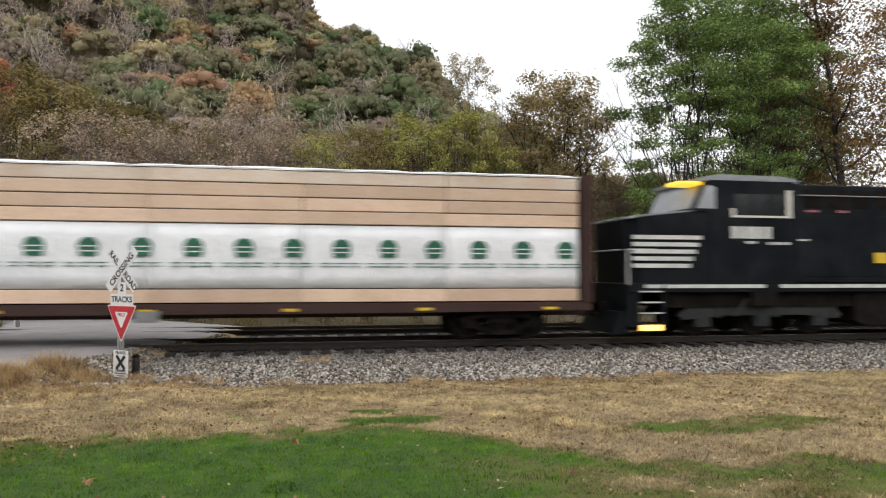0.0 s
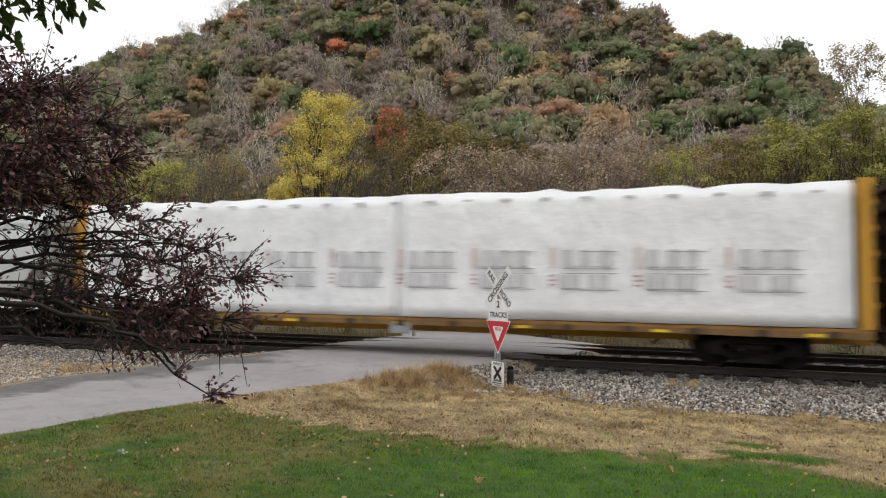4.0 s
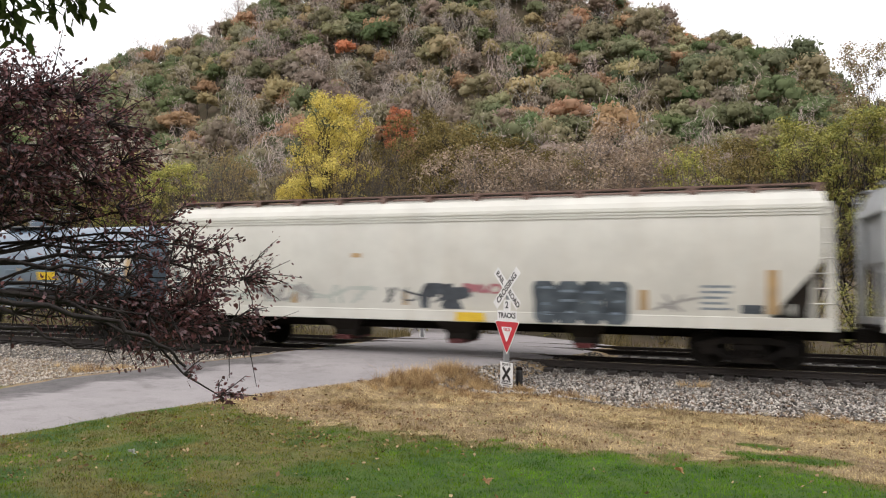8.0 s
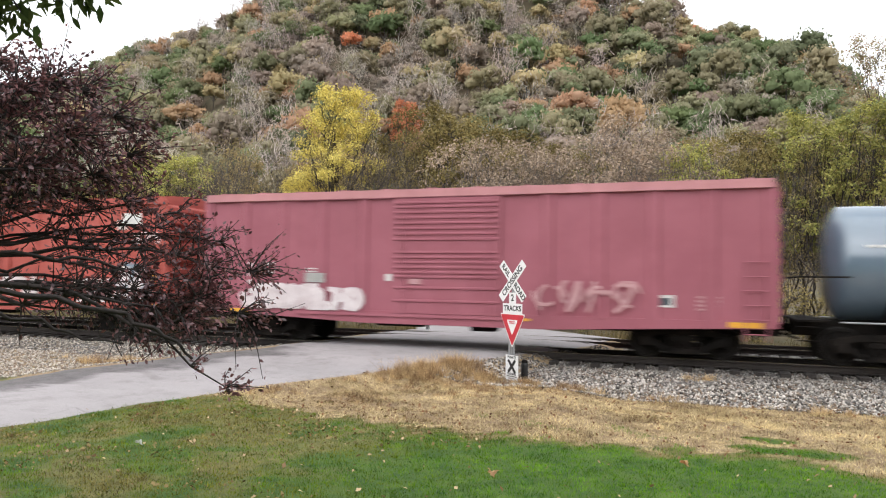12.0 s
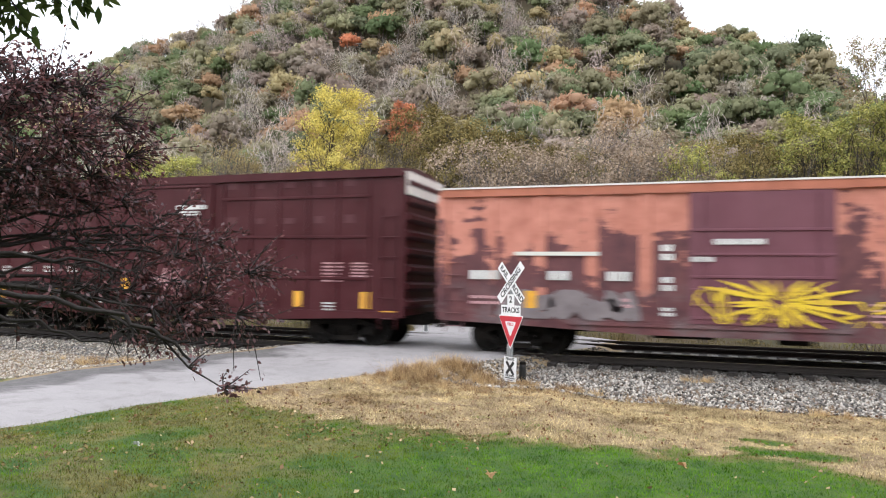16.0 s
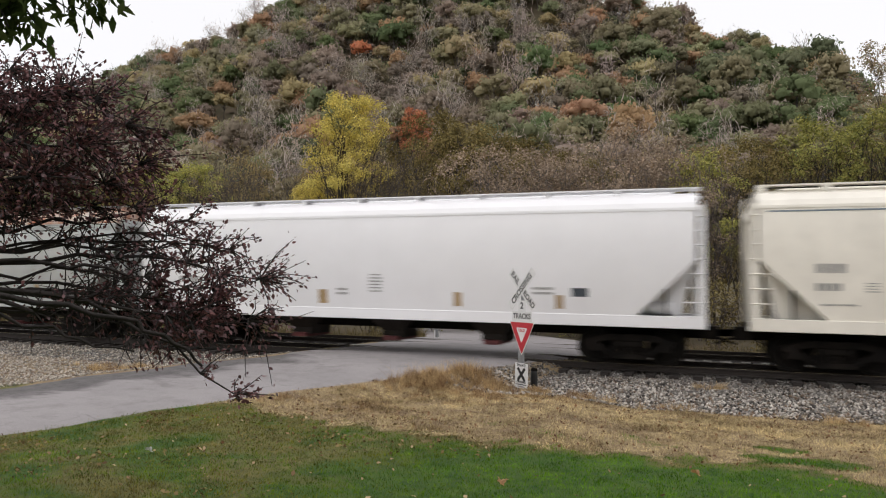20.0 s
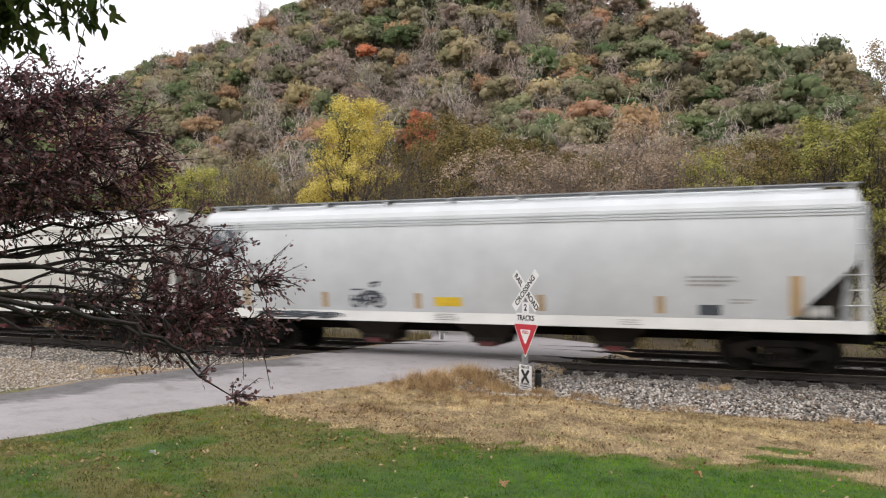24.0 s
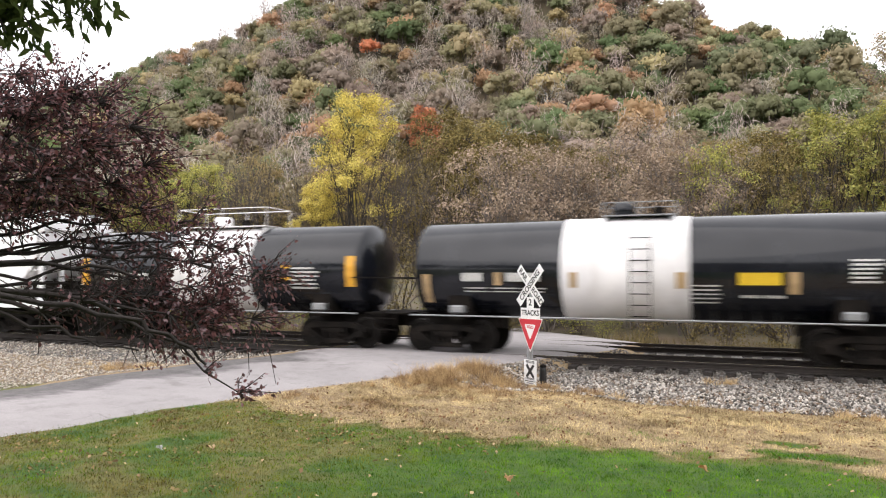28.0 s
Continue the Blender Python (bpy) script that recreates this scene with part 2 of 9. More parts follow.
def blotch(x, y, size, seed, octaves=3):
    """Uneven cover in 0..1: smooth random patches of a size, with finer ones in them."""
    g = np.random.default_rng(seed).uniform(0, 1, (64, 64))
    x, y = np.asarray(x, float) / size, np.asarray(y, float) / size
    out, amp, total = 0, 1.0, 0.0
    for _ in range(octaves):
        i, j = np.floor(x).astype(int), np.floor(y).astype(int)
        u, w = smooth01(x - i), smooth01(y - j)
        a, b, c, d = (g[(i + p) % 64, (j + q) % 64] for p, q in ((0, 0), (1, 0), (0, 1), (1, 1)))
        out = out + amp * ((a * (1 - u) + b * u) * (1 - w) + (c * (1 - u) + d * u) * w)
        total += amp
        x, y, amp = x * 2.1 + 7.3, y * 2.1 + 3.9, amp * 0.6
    return np.clip((out / total - 0.5) * 1.7 + 0.5, 0, 1)


def axis_steps(*stops):
    """Grid lines: (from, to, step) stretches joined."""
    return np.unique(np.concatenate([np.arange(a, b, s) for a, b, s in stops]).round(3))


def dryness(x, y):
    """0 on green lawn, 1 on straw."""
    x, y = np.asarray(x, float), np.asarray(y, float)
    w = waves(x * 0.8 + 3, y * 0.9) * 0.30 + waves(x * 2.3, y * 2.6 + 1) * 0.30 + 0.22 * np.sin(x * 7.1 + 2 * np.sin(y * 5)) * np.cos(y * 6.3 + 1)
    fine = waves(x * 5.7 + 2, y * 6.9) * 0.6 + 0.4 * np.sin(x * 17 + 3 * np.sin(y * 9)) * np.cos(y * 21 + 2 * np.sin(x * 6))
    edge = np.interp(x, [-16, -9, -6, 1, 2.6, 4, 5.5, 9], [11.6, 11.5, 10.75, 10.4, 9.8, 8.6, 7.8, 7.3])
    d = smooth01((y + w * 1.1 + fine * 0.25 - edge + 0.45) / 0.9)
    for cx, cy, rx, ry in ((1.45, 11.2, 0.75, 0.33), (6.6, 9.9, 1.7, 0.55), (1.2, 11.9, 0.4, 0.2)):
        d = np.minimum(d, smooth01((((x - cx) / rx) ** 2 + ((y - cy) / ry) ** 2 + w * 1.3 - 0.5) / 0.8))
    patchy = waves(x * 0.9 + 4, y * 1.4 + 2) * 0.5 + waves(x * 2.7 + 1, y * 3.4) * 0.35
    left = smooth01((-2.6 - x) / 3.2) * np.clip(0.30 + 0.30 * patchy + 1.3 * (blotch(x, y, 0.55, 11) - 0.5), 0, 0.56)
    thin = smooth01((x - 0.8) / 3.2) * np.clip(0.40 + 0.50 * waves(x * 0.7 + 1, y * 1.9 + 0.5) + 0.22 * waves(x * 2.9, y * 4.2) + 0.30 * fine, 0, 0.85)
    return np.clip(np.maximum(np.maximum(d, left), thin), 0, 1)


gx = axis_steps((-2500, -700, 200), (-700, -80, 12), (-80, -26, 2.0), (-26, 20, 0.25), (20, 80, 2.0), (80, 500, 12), (500, 2501, 200))
gy = axis_steps((-1500, -60, 180), (-60, -4, 4), (-4, 30, 0.25), (30, 70, 2), (70, 360, 8), (360, 900, 45), (900, 3000, 300))
XX, YY = np.meshgrid(gx, gy)
V = np.stack([XX, YY, land(XX, YY)], -1).reshape(-1, 3)
ii = np.arange(len(gy) - 1)[:, None] * len(gx) + np.arange(len(gx) - 1)[None]
F = np.stack([ii, ii + 1, ii + 1 + len(gx), ii + len(gx)], -1).reshape(-1, 4)


def ground_mat():
    m, n, l, p = nodes_of("lawn_and_leaf_litter")
    pos = n.new("ShaderNodeNewGeometry").outputs["Position"]
    sep = n.new("ShaderNodeSeparateXYZ")
    l.new(pos, sep.inputs[0])
    mid = noise_node(n, l, pos, 2.2, 6, 0.7)
    fine = noise_node(n, l, pos, 22, 5, 0.7)
    green = mix(n, l, ramp(n, l, mid, 0.35, 0.7), (0.020, 0.064, 0.004), (0.066, 0.122, 0.010))
    green = mix(n, l, ramp(n, l, fine, 0.55, 0.8), green, (0.11, 0.11, 0.035))
    straw = mix(n, l, ramp(n, l, mid, 0.3, 0.7), (0.39, 0.295, 0.165), (0.215, 0.152, 0.085))
    straw = mix(n, l, ramp(n, l, fine, 0.4, 0.75), straw, (0.17, 0.115, 0.06))
    straw = mix(n, l, math_node(n, l, "MULTIPLY", ramp(n, l, noise_node(n, l, pos, 0.9, 6, 0.7, (1, 2.2, 1)), 0.5, 0.68), 0.7), straw, (0.20, 0.14, 0.10))
    at = n.new("ShaderNodeAttribute")
    at.attribute_name = "tint"
    thatch = mix(n, l, ramp(n, l, noise_node(n, l, pos, 4.5, 7, 0.75), 0.35, 0.65), (0.066, 0.072, 0.015), (0.165, 0.150, 0.042))
    c = mix(n, l, ramp(n, l, at.outputs["Fac"], 0.05, 0.40), green, thatch)
    c = mix(n, l, ramp(n, l, at.outputs["Fac"], 0.55, 0.95), c, straw)
    litter = mix(n, l, ramp(n, l, noise_node(n, l, pos, 0.15, 8, 0.75), 0.35, 0.65), (0.12, 0.085, 0.055), (0.075, 0.07, 0.035))
    c = mix(n, l, ramp(n, l, sep.outputs["Y"], 28, 32), c, litter)
    l.new(c, p.inputs["Base Color"])
    p.inputs["Roughness"].default_value = 0.95
    add_bump(n, l, p, fine, 0.6, 0.05)
    return m


dry = dryness(V[:, 0], V[:, 1])
ground = sheet("ground", mesh_of("ground", V, F, np.stack([dry, dry, dry, np.ones_like(dry)], -1)), ground_mat(), smooth=True)
tagged(ground, "autumn lawn turning to straw, with a wooded hill behind", "ground", kind="structure")

# ---- road over the crossing ----
def asphalt_mat():
    """Pale worn asphalt with stains, fine stones and a net of cracks."""
    m, n, l, p = nodes_of("worn_pale_asphalt")
    pos = n.new("ShaderNodeNewGeometry").outputs["Position"]
    c = mix(n, l, ramp(n, l, noise_node(n, l, pos, 0.45, 6, 0.65, (0.5, 1.0, 1.0)), 0.32, 0.68), (0.335, 0.31, 0.31), (0.245, 0.228, 0.228))
    c = mix(n, l, math_node(n, l, "MULTIPLY", ramp(n, l, noise_node(n, l, pos, 1.7, 8, 0.75), 0.50, 0.72), 0.7), c, (0.15, 0.136, 0.13))
    c = mix(n, l, math_node(n, l, "MULTIPLY", ramp(n, l, noise_node(n, l, pos, 38, 3, 0.7), 0.45, 0.7), 0.4), c, (0.17, 0.16, 0.155))
    nz = n.new("ShaderNodeTexNoise")
    nz.inputs["Scale"].default_value, nz.inputs["Detail"].default_value = 1.3, 5
    l.new(pos, nz.inputs["Vector"])
    ad = n.new("ShaderNodeVectorMath")
    ad.operation = "MULTIPLY_ADD"
    ad.inputs[1].default_value = (1.1, 1.1, 0)
    l.new(nz.outputs["Color"], ad.inputs[0])
    l.new(pos, ad.inputs[2])
    vo = n.new("ShaderNodeTexVoronoi")
    vo.feature = "DISTANCE_TO_EDGE"
    vo.inputs["Scale"].default_value = 0.42
    l.new(ad.outputs[0], vo.inputs["Vector"])
    crack = ramp(n, l, vo.outputs["Distance"], 0.011, 0.004)
    some = ramp(n, l, noise_node(n, l, pos, 0.5, 3), 0.52, 0.85)
    c = mix(n, l, math_node(n, l, "MULTIPLY", crack, some), c, (0.075, 0.065, 0.06))
    at = n.new("ShaderNodeAttribute")  # older, darker asphalt along one verge, with a ragged border
    at.attribute_name = "tint"
    rag = math_node(n, l, "MULTIPLY", math_node(n, l, "SUBTRACT", noise_node(n, l, pos, 0.9, 7, 0.7, (0.6, 1.2, 1)), 0.5), 1.3)
    worn = ramp(n, l, math_node(n, l, "ADD", at.outputs["Fac"], rag), 0.16, 0.42)
    old = mix(n, l, ramp(n, l, noise_node(n, l, pos, 3.0, 7, 0.75), 0.35, 0.65), (0.055, 0.050, 0.050), (0.125, 0.115, 0.113))
    c = mix(n, l, math_node(n, l, "MULTIPLY", worn, 0.9), c, old)
    l.new(c, p.inputs["Base Color"])
    p.inputs["Roughness"].default_value = 0.9
    add_bump(n, l, p, noise_node(n, l, pos, 45, 4), 0.35, 0.02)
    return m


ASPHALT = asphalt_mat()
rys = np.unique(np.concatenate([np.arange(-30, 46, 0.5), RY]))
rows, verge = [], []
for y in rys:
    L, R, z = (float(np.interp(y, RY, a)) for a in (RL, RR, RZ))
    wob = 0.10 * math.sin(y * 2.3) + 0.06 * math.sin(y * 5.1 + 1)
    for k in range(13):
        u = k / 12
        verge.append(max(0.0, 1 - u / 0.5) * float(np.clip((18.3 - y) / 2.5, 0, 1)))
        rows.append((L + wob + (R + wob * 0.7 - L - wob) * u, y, z + 0.03 * math.sin(math.pi * u) - (0.06 if k in (0, 12) else 0)))
ii = np.arange(len(rys) - 1)[:, None] * 13 + np.arange(12)[None]
road = sheet("road", mesh_of("road", rows, np.stack([ii, ii + 1, ii + 14, ii + 13], -1).reshape(-1, 4), np.stack([verge, verge, verge, np.ones(len(verge))], -1)), ASPHALT, smooth=True)
tagged(road, "worn pale grey asphalt lane rising to the crossing", "road", kind="structure")


# dark timbers added along the rails at the lane, for shade under the train
PLANK_WOOD = mat("dark_crossing_timber", (0.075, 0.062, 0.052), (0.045, 0.038, 0.033), 3, 0.9, 0, 0.6, 20)
rng_p = random.Random(8)
for yc in (TRACK_NEAR, TRACK_FAR):
    for s in (-0.7525, 0.7525):
        for off in (-0.20, 0.20):
            y = yc + s + off
            x, x1 = float(np.interp(y, RY, RL)) + 0.5, float(np.interp(y, RY, RR)) - 0.3
            while x < x1 - 0.5:
                ln = min(rng_p.uniform(2.1, 2.5), x1 - x)
                part("crossing_timber", boxes((x, x + ln - 0.02, y - 0.11, y + 0.11, -0.19, -0.012 + rng_p.uniform(-0.008, 0.006)), bevel=0.012), PLANK_WOOD, road, "dark timber added along the rail")
                x += ln


# ---- unseen plain wall and eave, added behind the porch to darken tank reflections ----
SIDING = mat("grey_brown_siding", (0.20, 0.18, 0.16), (0.15, 0.135, 0.12), 1.5, 0.8, 0, 0.2, 20)
house = part("added_wall", boxes((-9.0, 13.0, -2.8, -2.6, -0.9, 6.4)), SIDING, None)
tagged(house, "plain grey-brown wall, unseen, added to darken reflections", "wall", kind="structure")
roof_ = part("added_eave", prisms(([(-9.6, 6.3), (-9.6, 6.5), (13.6, 6.5), (13.6, 6.3)], -3.2, -2.2)), SIDING, None)
tagged(roof_, "plain eave, unseen, over the added wall", "roof", kind="structure")


# ---- ballast and tracks ----
def ballast_mat():
    m, n, l, p = nodes_of("crushed_limestone")
    pos = n.new("ShaderNodeNewGeometry").outputs["Position"]
    vo = n.new("ShaderNodeTexVoronoi")
    vo.inputs["Scale"].default_value = 17
    l.new(pos, vo.inputs["Vector"])
    sp = n.new("ShaderNodeSeparateXYZ")
    l.new(vo.outputs["Color"], sp.inputs[0])
    c = mix(n, l, sp.outputs[0], (0.14, 0.13, 0.118), (0.42, 0.40, 0.37))
    # cell edges darkened: shade between the stones is in the colour
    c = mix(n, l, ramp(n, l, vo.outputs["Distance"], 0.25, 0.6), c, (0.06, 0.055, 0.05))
    c = mix(n, l, math_node(n, l, "MULTIPLY", ramp(n, l, noise_node(n, l, pos, 0.8, 6), 0.45, 0.75), 0.5), c, (0.17, 0.14, 0.11))
    l.new(c, p.inputs["Base Color"])
    p.inputs["Roughness"].default_value = 0.9
    inv = math_node(n, l, "SUBTRACT", 1.0, vo.outputs["Distance"])
    add_bump(n, l, p, inv, 1.0, 0.06)
    return m


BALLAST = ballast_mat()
prof = [(15.3, -0.80), (16.0, -0.60), (16.9, -0.46), (17.7, -0.34), (18.2, -0.30), (18.5, -0.245), (21.0, -0.235), (21.7, -0.28), (22.2, -0.235), (25.2, -0.235), (25.9, -0.3), (26.9, -0.62), (27.6, -0.95)]
bx = axis_steps((-420, -32, 4), (-32, 24, 0.3), (24, 420.1, 4))
by = np.unique(np.concatenate([np.arange(15.3, 27.6, 0.24), [p[0] for p in prof]]))
XX, YY = np.meshgrid(bx, by)
ZZ = np.interp(YY, [p[0] for p in prof], [p[1] for p in prof]) + 0.02 * np.random.default_rng(4).standard_normal(XX.shape)
YY = YY + 0.10 * waves(XX * 2.3, YY * 0.2)
# the road stands above the bed where it crosses
on_road = (XX > np.interp(YY, RY, RL) + 0.25) & (XX < np.interp(YY, RY, RR) - 0.25)
ZZ = np.where(on_road, np.minimum(ZZ, np.interp(YY, RY, RZ) - 0.12), ZZ)
ii = np.arange(len(by) - 1)[:, None] * len(bx) + np.arange(len(bx) - 1)[None]
bed = sheet("ballast_bed", mesh_of("ballast_bed", np.stack([XX, YY, ZZ], -1).reshape(-1, 3), np.stack([ii, ii + 1, ii + 1 + len(bx), ii + len(bx)], -1).reshape(-1, 4)), BALLAST)
tagged(bed, "grey crushed-stone ballast bed under two tracks", "ballast", kind="structure")

RAIL = [(-0.07, -0.172), (0.07, -0.172), (0.07, -0.16), (0.012, -0.145), (0.01, -0.05), (0.036, -0.04), (0.036, -0.004), (-0.036, -0.004), (-0.036, -0.04), (-0.01, -0.05), (-0.012, -0.145), (-0.07, -0.16)]


def tie_mesh():
    rng = random.Random(3)
    bm = boxes((-0.115, 0.115, -1.3, 1.3, -0.36, -0.178), bevel=0.012)
    for v in bm.verts:
        v.co += Vector((rng.uniform(-1, 1), rng.uniform(-2, 2), rng.uniform(-1, 0.3))) * 0.008
    me = bpy.data.meshes.new("tie")
    bm.to_mesh(me)
    bm.free()
    me.materials.append(TIE_WOOD)
    return me


def track(name, yc, label):
    tr = thing(name, label, "railway track", kind="structure", at=(0, yc, 0))
    for s in (-0.7525, 0.7525):
        bm = loft([[(x, s + a, b) for a, b in RAIL] for x in (-420, 420)])
        rail = part("rail", bm, RAIL_SIDE, tr, "rust-brown steel rail")
        part("rail_head", boxes((-420, 420, s - 0.03, s + 0.03, -0.005, 0.0)), RAIL_TOP, rail, "polished running surface")
    return tr


near_track = track("track_near", TRACK_NEAR, "steel rails spiked to dark timber ties")
far_track = track("track_far", TRACK_FAR, "empty steel rails on dark timber ties")


# ---- rolling stock: x along the car, near side at -y, z from the rail top ----
WHEEL_R = 0.457
MID = {}  # middle of each car along the train
WHEELSETS = []  # wheelset, its car, start of its turning


def lathe(profile, n=20, axis="y"):
    """A solid of revolution about the y axis from (y, r) points."""
    secs = []
    for y, r in profile:
        secs.append([(r * math.cos(2 * math.pi * i / n), y, r * math.sin(2 * math.pi * i / n)) for i in range(n)])
    return loft(secs)


def wheelset_mesh():
    half = [(0.0, 0.075), (0.62, 0.075), (0.66, 0.12), (0.68, 0.475), (0.705, 0.485), (0.725, 0.457), (0.82, 0.452), (0.82, 0.38), (0.77, 0.36), (0.76, 0.17), (0.83, 0.13), (0.85, 0.07), (1.08, 0.065)]
    bm = lathe([(-y, r) for y, r in half[::-1]] + half[1:], 20)
    for s in (-1, 1):  # bearing end caps with bolts
        for k in range(3):
            a = k * 2.1
            rod(bm, (0.04 * math.cos(a), 1.08 * s, 0.04 * math.sin(a)), (0.04 * math.cos(a), 1.10 * s, 0.04 * math.sin(a)), 0.012, 5)
    bmesh.ops.recalc_face_normals(bm, faces=bm.faces)
    me = bpy.data.meshes.new("wheelset")
    bm.to_mesh(me)
    bm.free()
    me.materials.append(WHEEL_STEEL)
    return me


def side_frame_mesh(sgn):
    """Cast side frame with its two windows and the spring nest."""
    y0, y1 = sorted((0.98 * sgn, 1.14 * sgn))
    bm = bmesh.new()
    prism(bm, [(-1.15, 0.62), (-0.55, 0.78), (0.55, 0.78), (1.15, 0.62), (1.15, 0.50), (0.55, 0.62), (-0.55, 0.62), (-1.15, 0.50)], y0, y1)
    prism(bm, [(-0.95, 0.52), (-0.80, 0.58), (-0.34, 0.26), (-0.45, 0.18)], y0, y1)
    prism(bm, [(0.95, 0.52), (0.80, 0.58), (0.34, 0.26), (0.45, 0.18)], y0, y1)
    prism(bm, [(-0.47, 0.16), (0.47, 0.16), (0.42, 0.28), (-0.42, 0.28)], y0, y1)
    for x in (-0.40, 0.32):
        box(bm, x, x + 0.08, y0, y1, 0.26, 0.64)
    for x in (-0.89, 0.89):
        box(bm, x - 0.15, x + 0.15, y0 - 0.02, y1 + 0.02, 0.34, 0.60)
        rod(bm, (x, 1.10 * sgn, 0.457), (x, 1.20 * sgn, 0.457), 0.10, 12)
    for k in (-0.2, -0.03, 0.14):
        rod(bm, (k, 1.06 * sgn, 0.28), (k, 1.06 * sgn, 0.50), 0.065, 8)
    box(bm, -0.3, 0.3, y0 - 0.01, y1 + 0.03, 0.48, 0.60)
    bmesh.ops.recalc_face_normals(bm, faces=bm.faces)
    me = bpy.data.meshes.new("side_frame")
    bm.to_mesh(me)
    bm.free()
    me.materials.append(STEEL_DARK)
    return me


WHEELSET_ME, SIDE_L, SIDE_R = wheelset_mesh(), side_frame_mesh(-1), side_frame_mesh(1)


def add_truck(car, xc, axles=(-0.89, 0.89)):
    tr = part("truck", boxes((-0.22, 0.22, -1.1, 1.1, 0.40, 0.66), (-0.35, 0.35, -0.35, 0.35, 0.60, 0.74), bevel=0.02), STEEL_DARK, car, "greasy four-wheel truck, darkened for the shade under the car")
    tr.location = (xc, 0, 0)
    for me in (SIDE_L, SIDE_R):
        new("side_frame", me).parent = tr
    for a in axles:
        ws = new("wheelset", WHEELSET_ME)
        ws.parent = tr
        ws.location = (a, 0, WHEEL_R)
        WHEELSETS.append((ws, car, a))
    return tr


def add_coupler(car, x, s):
    bm = boxes((min(x, x + 0.85 * s), max(x, x + 0.85 * s), -0.09, 0.09, 0.76, 0.94), bevel=0.015)
    box(bm, *sorted((x + 0.62 * s, x + 0.98 * s)), -0.17, 0.17, 0.68, 1.0)
    rod(bm, (x, 0.35, 0.8), (x + 0.7 * s, 0.18, 0.55), 0.03, 6)
    return part("coupler", bm, STEEL_DARK, car)


def ladder(car, x, y, z0, z1, w=0.42, along="x", n=None, m=None, r=0.016):
    """Two rails and rungs; along x on a side, along y on an end."""
    n = n or max(2, int((z1 - z0) / 0.36))
    bm = bmesh.new()
    for k in (-w / 2, w / 2):
        a = (x + k, y, z0) if along == "x" else (x, y + k, z0)
        rod(bm, a, (a[0], a[1], z1), r, 5)
    for i in range(n):
        z = z0 + (i + 0.5) * (z1 - z0) / n
        a, b = ((x - w / 2, y, z), (x + w / 2, y, z)) if along == "x" else ((x, y - w / 2, z), (x, y + w / 2, z))
        rod(bm, a, b, r * 0.9, 5)
    return part("ladder", bm, m or STEEL_DARK, car)


def strip_on(car, name, x0, x1, z0, z1, skin, m, label=""):
    """A thin panel that follows the near side of a car; skin(z) is its distance from the middle."""
    k = max(1, int((z1 - z0) / 0.25))
    bm = bmesh.new()
    zs = [z0 + (z1 - z0) * i / k for i in range(k + 1)]
    v = [[bm.verts.new((x, -skin(z) - 0.006, z)) for x in (x0, x1)] for z in zs]
    for a, b in zip(v, v[1:]):
        bm.faces.new((a[0], a[1], b[1], b[0]))
    return part(name, bm, m, car, label)


def text_block(car, x0, x1, z0, z1, skin, m, lines=2, words=2, fill=0.62, seed=1):
    """Lettering too small to read, as bars of its size, in one mesh."""
    rng = random.Random(seed)
    bm = bmesh.new()
    h = (z1 - z0) / lines
    for i in range(lines):
        za = z1 - h * i - h * fill
        zb = z1 - h * i
        x, w = x0, (x1 - x0) / words
        for k in range(words):
            xb = x + w * rng.uniform(0.72, 0.95)
            n = max(1, int((xb - x) / (h * fill * 0.75)))
            for j in range(n):
                a = x + (xb - x) * j / n
                b = a + (xb - x) / n * 0.78
                v = [bm.verts.new((px, -skin(pz) - 0.006, pz)) for px, pz in ((a, za), (b, za), (b, zb), (a, zb))]
                bm.faces.new(v)
            x += w
    return tagged(part("lettering", bm, m, car), kind="stuff")


